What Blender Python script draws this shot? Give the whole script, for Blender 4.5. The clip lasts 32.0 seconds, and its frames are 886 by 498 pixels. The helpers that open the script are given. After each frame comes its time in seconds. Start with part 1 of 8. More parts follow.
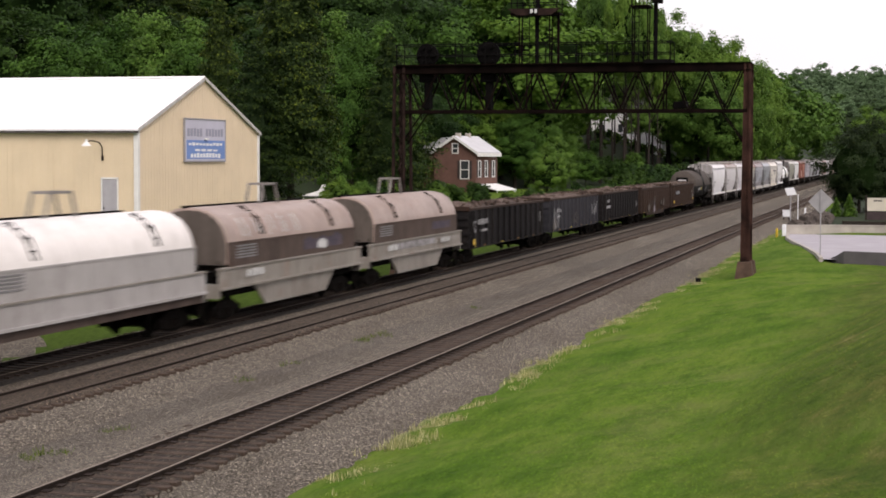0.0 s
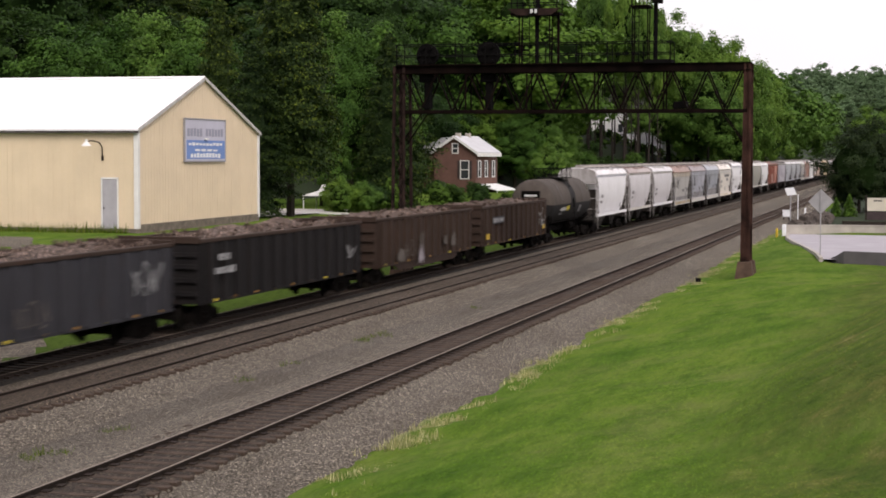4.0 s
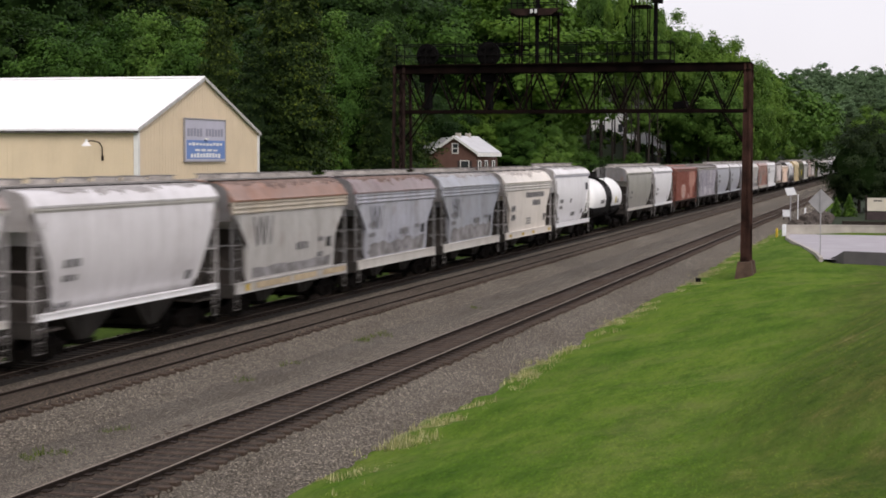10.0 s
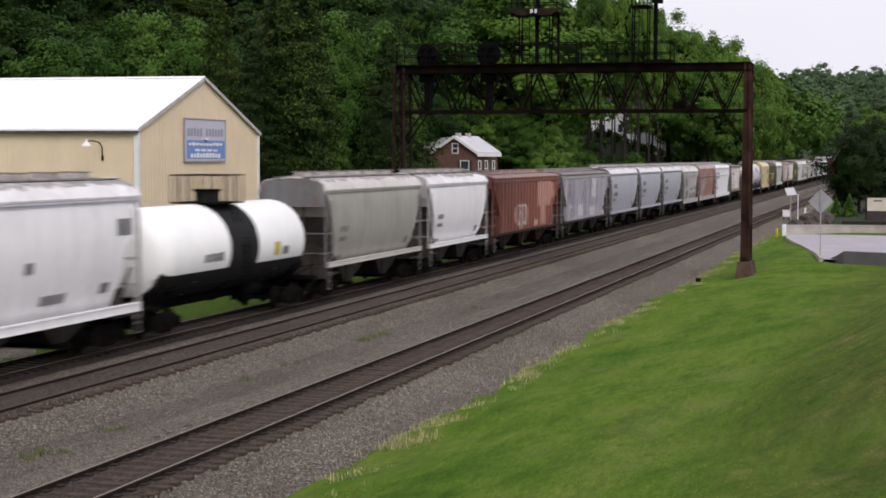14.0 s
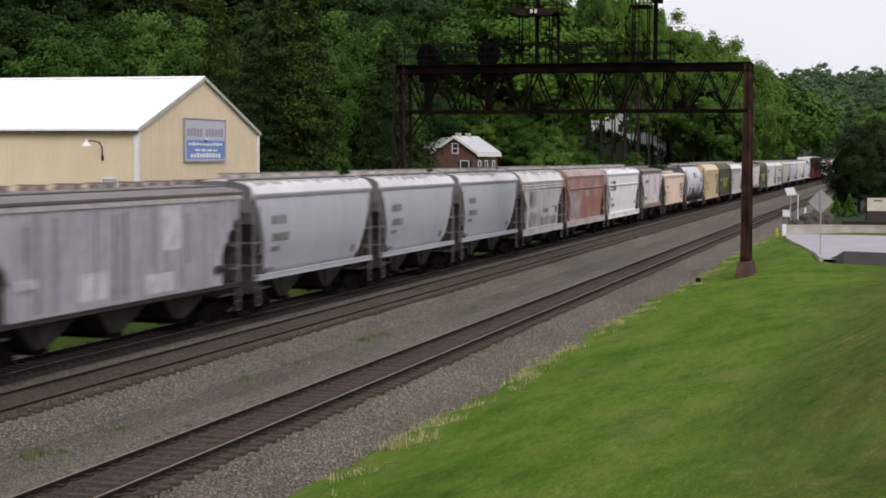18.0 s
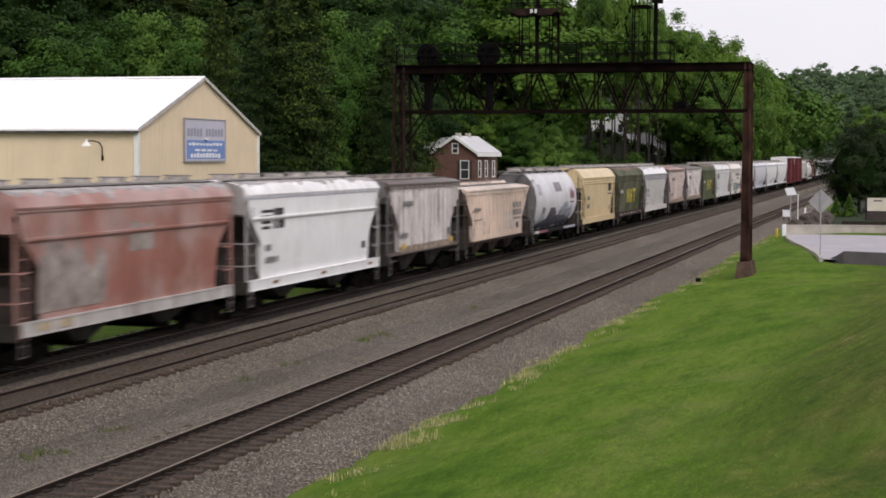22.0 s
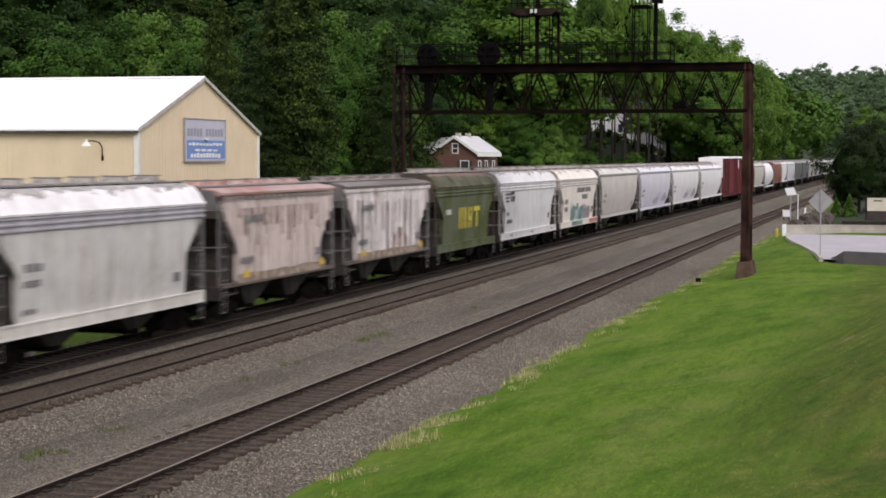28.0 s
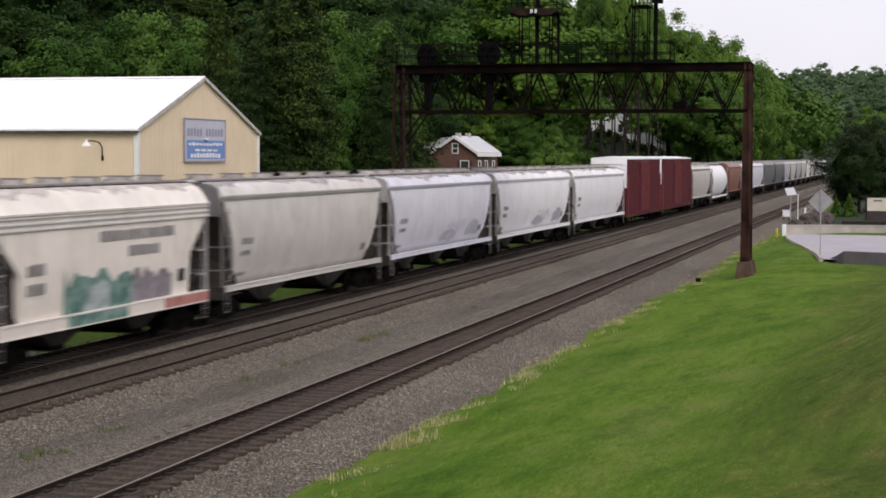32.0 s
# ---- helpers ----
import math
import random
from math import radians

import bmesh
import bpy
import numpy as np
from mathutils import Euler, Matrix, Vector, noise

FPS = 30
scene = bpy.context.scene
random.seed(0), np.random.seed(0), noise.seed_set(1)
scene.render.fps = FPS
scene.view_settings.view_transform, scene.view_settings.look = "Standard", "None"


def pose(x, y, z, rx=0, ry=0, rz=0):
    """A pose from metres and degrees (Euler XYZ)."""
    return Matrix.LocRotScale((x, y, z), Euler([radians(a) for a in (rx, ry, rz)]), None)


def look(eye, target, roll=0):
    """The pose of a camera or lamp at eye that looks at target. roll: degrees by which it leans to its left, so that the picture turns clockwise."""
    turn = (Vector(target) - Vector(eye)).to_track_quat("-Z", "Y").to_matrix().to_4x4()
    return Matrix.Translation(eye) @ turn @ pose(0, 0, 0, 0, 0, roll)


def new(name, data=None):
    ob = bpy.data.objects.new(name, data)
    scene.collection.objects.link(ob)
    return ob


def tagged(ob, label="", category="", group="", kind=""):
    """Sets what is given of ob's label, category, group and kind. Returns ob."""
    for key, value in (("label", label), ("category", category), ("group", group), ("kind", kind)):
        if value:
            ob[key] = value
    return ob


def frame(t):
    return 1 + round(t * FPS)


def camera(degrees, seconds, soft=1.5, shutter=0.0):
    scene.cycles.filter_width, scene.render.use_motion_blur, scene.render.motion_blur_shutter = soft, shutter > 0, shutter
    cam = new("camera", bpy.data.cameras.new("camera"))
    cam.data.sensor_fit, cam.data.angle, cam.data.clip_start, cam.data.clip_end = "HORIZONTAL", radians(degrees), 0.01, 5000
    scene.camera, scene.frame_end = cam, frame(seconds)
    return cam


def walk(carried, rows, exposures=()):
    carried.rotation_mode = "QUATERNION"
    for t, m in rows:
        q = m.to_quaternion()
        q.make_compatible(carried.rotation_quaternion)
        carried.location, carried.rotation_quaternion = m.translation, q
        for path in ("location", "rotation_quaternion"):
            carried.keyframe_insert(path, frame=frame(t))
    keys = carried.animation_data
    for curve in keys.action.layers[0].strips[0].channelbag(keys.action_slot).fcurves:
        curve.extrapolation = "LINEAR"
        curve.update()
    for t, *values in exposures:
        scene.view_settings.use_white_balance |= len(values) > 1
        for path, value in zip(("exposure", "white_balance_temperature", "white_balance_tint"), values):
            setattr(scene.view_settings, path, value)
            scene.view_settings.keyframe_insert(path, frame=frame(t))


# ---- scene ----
# the camera stands still on the grass bank beside the line
EYE = (0.0, 0.0, 5.916)
cam = camera(30.245, 32.0, soft=1.75, shutter=0.8)
AIM = Vector((0.959594, 0.275482, -0.057110)) * 100.0 + Vector(EYE)
VIEW = look(EYE, AIM, 0.195)
walk(cam, [(0.0, VIEW), (32.0, VIEW)], [(0.0, 0.1, 6700, 14), (3.0, 0.1, 6700, 14), (7.0, 0.0, 6550, 12), (10.0, -0.1, 6500, 12), (14.0, -0.12, 6300, 13), (18.0, -0.13, 6350, 11), (24.0, -0.09, 6500, 12), (28.0, 0.03, 6450, 12), (31.0, -0.11, 6400, 13), (32.0, -0.11, 6400, 13)])

# overcast daylight: white cloud over a Nishita sky, and a wide weak sun
SUN_ELEV, SUN_AZ = radians(43), radians(218)
world = bpy.data.worlds.new("sky")
scene.world = world
world.use_nodes = True
wn, wl = world.node_tree.nodes, world.node_tree.links
wn.clear()
w_out, w_bg = wn.new("ShaderNodeOutputWorld"), wn.new("ShaderNodeBackground")
w_sky, w_mix = wn.new("ShaderNodeTexSky"), wn.new("ShaderNodeMix")
w_sky.sky_type, w_sky.sun_disc = "NISHITA", False
w_sky.sun_elevation, w_sky.sun_rotation = SUN_ELEV, radians(90) - SUN_AZ
w_sky.air_density, w_sky.dust_density, w_sky.ozone_density = 1.0, 4.0, 1.0
w_mix.data_type = "RGBA"
w_mix.inputs["Factor"].default_value = 0.82
w_noise, w_ramp, w_co = wn.new("ShaderNodeTexNoise"), wn.new("ShaderNodeValToRGB"), wn.new("ShaderNodeTexCoord")
w_noise.inputs["Scale"].default_value = 2.2
w_noise.inputs["Detail"].default_value = 5.0
w_ramp.color_ramp.elements[0].position, w_ramp.color_ramp.elements[1].position = 0.3, 0.75
w_ramp.color_ramp.elements[0].color = (10.8, 10.55, 11.2, 1)
w_ramp.color_ramp.elements[1].color = (12.9, 12.55, 13.1, 1)
wl.new(w_co.outputs["Generated"], w_noise.inputs["Vector"])
wl.new(w_noise.outputs["Fac"], w_ramp.inputs["Fac"])
wl.new(w_sky.outputs["Color"], w_mix.inputs["A"])
wl.new(w_ramp.outputs["Color"], w_mix.inputs["B"])
wl.new(w_mix.outputs["Result"], w_bg.inputs["Color"])
w_bg.inputs["Strength"].default_value = 0.097
wl.new(w_bg.outputs["Background"], w_out.inputs["Surface"])

sun_data = bpy.data.lights.new("sun", "SUN")
sun_data.energy, sun_data.angle, sun_data.color = 2.05, radians(30), (1.0, 0.94, 0.86)
sun = new("sun", sun_data)
SUN_DIR = Vector((math.cos(SUN_ELEV) * math.cos(SUN_AZ), math.cos(SUN_ELEV) * math.sin(SUN_AZ), math.sin(SUN_ELEV)))
sun.matrix_basis = look(SUN_DIR * 100, (0, 0, 0))


# ---- materials ----
def material(name, rough=0.7, metal=0.0, spec=0.4):
    m = bpy.data.materials.new(name)
    m.use_nodes = True
    b = m.node_tree.nodes["Principled BSDF"]
    b.inputs["Roughness"].default_value = rough
    b.inputs["Metallic"].default_value = metal
    b.inputs["Specular IOR Level"].default_value = spec
    return m, m.node_tree.nodes, m.node_tree.links, b


def noise_node(n, l, co, scale, detail=4.0, rough=0.55, squash=(1, 1, 1)):
    mp = n.new("ShaderNodeMapping")
    mp.inputs["Scale"].default_value = squash
    tx = n.new("ShaderNodeTexNoise")
    tx.inputs["Scale"].default_value, tx.inputs["Detail"].default_value, tx.inputs["Roughness"].default_value = scale, detail, rough
    l.new(co, mp.inputs["Vector"])
    l.new(mp.outputs["Vector"], tx.inputs["Vector"])
    return tx.outputs["Fac"]


def ramp_node(n, l, fac, stops):
    r = n.new("ShaderNodeValToRGB")
    e = r.color_ramp.elements
    while len(e) < len(stops):
        e.new(0.5)
    for k, (pos, col) in zip(e, stops):
        k.position = pos
        k.color = (*col, 1) if len(col) == 3 else col
    l.new(fac, r.inputs["Fac"])
    return r.outputs["Color"]


def mix_node(n, l, fac, a, b, how="MIX"):
    x = n.new("ShaderNodeMix")
    x.data_type, x.blend_type = "RGBA", how
    if isinstance(fac, float):
        x.inputs["Factor"].default_value = fac
    else:
        l.new(fac, x.inputs["Factor"])
    for key, v in (("A", a), ("B", b)):
        if isinstance(v, tuple):
            x.inputs[key].default_value = (*v, 1)
        else:
            l.new(v, x.inputs[key])
    return x.outputs["Result"]


def bump_node(n, l, b, height, strength=0.3, dist=0.02):
    k = n.new("ShaderNodeBump")
    k.inputs["Strength"].default_value, k.inputs["Distance"].default_value = strength, dist
    l.new(height, k.inputs["Height"])
    l.new(k.outputs["Normal"], b.inputs["Normal"])


def shade(c, k):
    return tuple(min(1.0, x * k) for x in c)


def surface(name, col, rough=0.8, metal=0.0, vary=0.25, scale=1.5, fine=25.0, bump=0.15, tint=None, spec=0.2):
    """A plain weathered surface: broad stains and fine grain."""
    m, n, l, b = material(name, rough, metal, spec)
    co = n.new("ShaderNodeTexCoord").outputs["Object"]
    broad, grain = noise_node(n, l, co, scale), noise_node(n, l, co, fine, 6)
    c1 = ramp_node(n, l, broad, [(0.3, shade(col, 1 - vary)), (0.7, tint or shade(col, 1 + vary * 0.6))])
    c2 = ramp_node(n, l, grain, [(0.25, (1 - vary, 1 - vary, 1 - vary)), (0.75, (1, 1, 1))])
    l.new(mix_node(n, l, 0.8, c1, c2, "MULTIPLY"), b.inputs["Base Color"])
    if bump:
        bump_node(n, l, b, grain, bump)
    return m


def car_paint(name, col, grime=0.35, rust=0.0, chalk=0.0, rough=0.4):
    """Freight car paint: rain streaks down the sides, grime patches, rust blooms, chalked fading."""
    dark = max(col) < 0.13
    m, n, l, b = material(name, 0.75 if dark else rough, 0.0, 0.12 if dark else 0.5)
    co = n.new("ShaderNodeTexCoord").outputs["Object"]
    info = n.new("ShaderNodeObjectInfo").outputs["Random"]
    off = n.new("ShaderNodeVectorMath")
    off.operation = "MULTIPLY_ADD"
    off.inputs[1].default_value = (1, 1, 1)
    l.new(co, off.inputs[0])
    l.new(info, off.inputs[2])
    co = off.outputs["Vector"]
    streak = noise_node(n, l, co, 3.0, 5, 0.6, (1.6, 1.0, 0.12))
    patch = noise_node(n, l, co, 0.7, 5, 0.6)
    grain = noise_node(n, l, co, 9.0, 6, 0.7, (1.0, 1.0, 0.45))
    c = ramp_node(n, l, patch, [(0.3, shade(col, 1 - 0.35 * grime)), (0.65, col)])
    dirt = ramp_node(n, l, streak, [(0.33 if grime > 0.65 else 0.42, (0, 0, 0)), (0.75, (grime, grime, grime))])
    c = mix_node(n, l, dirt, c, (0.032, 0.026, 0.022) if dark else (0.085, 0.07, 0.058))
    stain = noise_node(n, l, co, 0.55, 8, 0.72, (1.0, 1.0, 0.8))
    k = min(0.8, grime * 1.3)
    c = mix_node(n, l, ramp_node(n, l, stain, [(0.48, (0, 0, 0)), (0.66, (k, k, k))]), c, shade(col, 0.45) if dark else (0.55 * col[0] * 0.75, 0.5 * col[1] * 0.75, 0.46 * col[2] * 0.75))
    if chalk:
        fade = ramp_node(n, l, noise_node(n, l, co, 0.45, 3), [(0.4, (0, 0, 0)), (0.6, (chalk, chalk, chalk))])
        c = mix_node(n, l, fade, c, shade(tuple(0.5 * x + 0.3 for x in col), 1.0))
    if rust:
        rs = ramp_node(n, l, noise_node(n, l, co, 1.3, 7, 0.7, (1, 1, 0.4)), [(0.62 - 0.25 * rust, (0, 0, 0)), (0.78 - 0.2 * rust, (0.85, 0.85, 0.85))])
        c = mix_node(n, l, rs, c, (0.05, 0.024, 0.016) if dark else (0.17, 0.07, 0.04))
    l.new(mix_node(n, l, 0.35 if grime > 0.3 else 0.16, c, ramp_node(n, l, grain, [(0.3, (0.7, 0.69, 0.68)), (0.55, (1, 1, 1))]), "MULTIPLY"), b.inputs["Base Color"])
    bump_node(n, l, b, grain, 0.08)
    return m


def leaf_material(name, dark, light, warm):
    m, n, l, b = material(name, 0.6, 0.0, 0.1)
    co = n.new("ShaderNodeTexCoord").outputs["Object"]
    info = n.new("ShaderNodeObjectInfo").outputs["Random"]
    geo = n.new("ShaderNodeNewGeometry").outputs["Random Per Island"]
    c = ramp_node(n, l, geo, [(0.0, dark), (0.65, light), (1.0, warm)])
    clump = noise_node(n, l, co, 5.0, 3)
    c = mix_node(n, l, 0.85, c, ramp_node(n, l, clump, [(0.3, (0.55, 0.6, 0.55)), (0.7, (1.15, 1.1, 0.95))]), "MULTIPLY")
    c = mix_node(n, l, 1.0, c, ramp_node(n, l, info, [(0.0, (0.58, 0.68, 0.66)), (0.5, (0.95, 1, 0.92)), (1.0, (1.25, 1.2, 0.9))]), "MULTIPLY")
    l.new(c, b.inputs["Base Color"])
    b.inputs["Subsurface Weight"].default_value = 0.0
    tr = n.new("ShaderNodeBsdfTranslucent")
    l.new(c, tr.inputs["Color"])
    ms = n.new("ShaderNodeMixShader")
    ms.inputs["Fac"].default_value = 0.25
    l.new(b.outputs["BSDF"], ms.inputs[1])
    l.new(tr.outputs["BSDF"], ms.inputs[2])
    l.new(ms.outputs["Shader"], n["Material Output"].inputs["Surface"])
    return m


def ground_material(name, blades=False):
    """Mown grass with straw and bare patches, by world place; blades: for the single blades that stand on it."""
    m, n, l, b = material(name, 0.95, 0.0, 0.03)
    co = n.new("ShaderNodeNewGeometry").outputs["Position"]
    broad = noise_node(n, l, co, 0.16, 4, 0.6)
    mid = noise_node(n, l, co, 0.8, 7, 0.68, (0.4, 1, 1))
    fine = noise_node(n, l, co, 6.0, 9, 0.8, (0.3, 1, 1))
    c = ramp_node(n, l, mid, [(0.28, (0.038, 0.086, 0.01)), (0.5, (0.077, 0.136, 0.0175)), (0.74, (0.113, 0.16, 0.03))])
    c = mix_node(n, l, 0.6, c, ramp_node(n, l, broad, [(0.32, (0.66, 0.76, 0.7)), (0.68, (1.3, 1.15, 1.15))]), "MULTIPLY")
    c = mix_node(n, l, 0.85, c, ramp_node(n, l, fine, [(0.28, (0.5, 0.55, 0.45)), (0.52, (1, 1, 1)), (0.75, (1.4, 1.3, 1.1))]), "MULTIPLY")
    dry = ramp_node(n, l, noise_node(n, l, co, 0.33, 8, 0.74), [(0.5, (0, 0, 0)), (0.68, (0.55, 0.55, 0.55))])
    c = mix_node(n, l, dry, c, (0.14, 0.152, 0.05))
    # worn brownish turf higher up the bank
    sep = n.new("ShaderNodeSeparateXYZ")
    l.new(co, sep.inputs["Vector"])
    up = n.new("ShaderNodeMapRange")
    up.inputs["From Min"].default_value, up.inputs["From Max"].default_value = 3.6, 1.4
    l.new(sep.outputs["Y"], up.inputs["Value"])
    worn = n.new("ShaderNodeMath")
    worn.operation = "MULTIPLY"
    l.new(up.outputs["Result"], worn.inputs[0])
    l.new(ramp_node(n, l, noise_node(n, l, co, 0.5, 8, 0.75), [(0.36, (0.1, 0.1, 0.1)), (0.56, (0.85, 0.85, 0.85))]), worn.inputs[1])
    turf = ramp_node(n, l, noise_node(n, l, co, 1.3, 9, 0.78), [(0.36, (0.022, 0.04, 0.009)), (0.48, (0.055, 0.078, 0.018)), (0.58, (0.088, 0.096, 0.026)), (0.7, (0.19, 0.165, 0.07))])
    c = mix_node(n, l, worn.outputs["Value"], c, turf)
    # dry straw towards the ballast shoulder
    wob = n.new("ShaderNodeMath")
    wob.operation = "MULTIPLY_ADD"
    l.new(mid, wob.inputs[0])
    wob.inputs[1].default_value = -3.0
    l.new(sep.outputs["Y"], wob.inputs[2])
    band = n.new("ShaderNodeMapRange")
    band.inputs["From Min"].default_value, band.inputs["From Max"].default_value = 9.4, 10.2
    l.new(wob.outputs["Value"], band.inputs["Value"])
    near = n.new("ShaderNodeMapRange")
    near.inputs["From Min"].default_value, near.inputs["From Max"].default_value = 27.5, 26.0
    l.new(sep.outputs["Y"], near.inputs["Value"])
    both = n.new("ShaderNodeMath")
    both.operation = "MULTIPLY"
    l.new(band.outputs["Result"], both.inputs[0])
    l.new(near.outputs["Result"], both.inputs[1])
    straw = ramp_node(n, l, fine, [(0.3, (0.14, 0.16, 0.04)), (0.62, (0.5, 0.44, 0.3))])
    c = mix_node(n, l, both.outputs["Value"], c, straw)
    # the far verge is darkened: the train's shadow painted into the grass
    verge = n.new("ShaderNodeMapRange")
    verge.inputs["From Min"].default_value, verge.inputs["From Max"].default_value = 33.5, 31.0
    l.new(sep.outputs["Y"], verge.inputs["Value"])
    far = n.new("ShaderNodeMath")
    far.operation, far.inputs[1].default_value = "GREATER_THAN", 20.0
    l.new(sep.outputs["Y"], far.inputs[0])
    verge_shade = n.new("ShaderNodeMath")
    verge_shade.operation = "MULTIPLY"
    l.new(verge.outputs["Result"], verge_shade.inputs[0])
    l.new(far.outputs["Value"], verge_shade.inputs[1])
    c = mix_node(n, l, verge_shade.outputs["Value"], c, ramp_node(n, l, fine, [(0.3, (0.022, 0.04, 0.008)), (0.6, (0.06, 0.095, 0.016))]))
    if blades:
        own = n.new("ShaderNodeNewGeometry").outputs["Random Per Island"]
        c = mix_node(n, l, 1.0, c, ramp_node(n, l, own, [(0.0, (0.85, 0.87, 0.8)), (0.6, (1.15, 1.15, 1.1)), (1.0, (1.5, 1.45, 1.4))]), "MULTIPLY")
    l.new(c, b.inputs["Base Color"])
    bump_node(n, l, b, fine, 0.5, 0.06)
    return m


def gravel_material(name, tone, scale=11.0, warm=0.0):
    m, n, l, b = material(name, 0.9, 0.0, 0.25)
    co = n.new("ShaderNodeNewGeometry").outputs["Position"]
    v = n.new("ShaderNodeTexVoronoi")
    v.inputs["Scale"].default_value = scale
    l.new(co, v.inputs["Vector"])
    hue = n.new("ShaderNodeSeparateColor")
    l.new(v.outputs["Color"], hue.inputs["Color"])
    t = shade(tone, 0.84)
    c = ramp_node(n, l, hue.outputs["Red"], [(0.0, shade(t, 0.42)), (0.5, shade(t, 0.95)), (0.86, shade(t, 1.5)), (1.0, shade(t, 2.9))])
    # shade in the gaps between stones is multiplied into the colour
    c = mix_node(n, l, 0.8, c, ramp_node(n, l, v.outputs["Distance"], [(0.0, (1, 1, 1)), (0.34, (0.94, 0.94, 0.94)), (0.52, (0.48, 0.46, 0.44)), (0.68, (0.28, 0.26, 0.25))]), "MULTIPLY")
    broad = noise_node(n, l, co, 0.5, 5, 0.6, (0.35, 1, 1))
    c = mix_node(n, l, 0.8, c, ramp_node(n, l, broad, [(0.3, (0.66, 0.62, 0.58)), (0.7, (1.12, 1.12, 1.12))]), "MULTIPLY")
    l.new(c, b.inputs["Base Color"])
    bump_node(n, l, b, v.outputs["Distance"], 0.8, -0.05)
    return m


def stone_material(name, tone):
    m, n, l, b = material(name, 0.9, 0.0, 0.25)
    geo = n.new("ShaderNodeNewGeometry").outputs["Random Per Island"]
    l.new(ramp_node(n, l, geo, [(0.0, shade(tone, 0.3)), (0.55, shade(tone, 0.85)), (0.93, shade(tone, 1.25)), (1.0, shade(tone, 2.1))]), b.inputs["Base Color"])
    return m


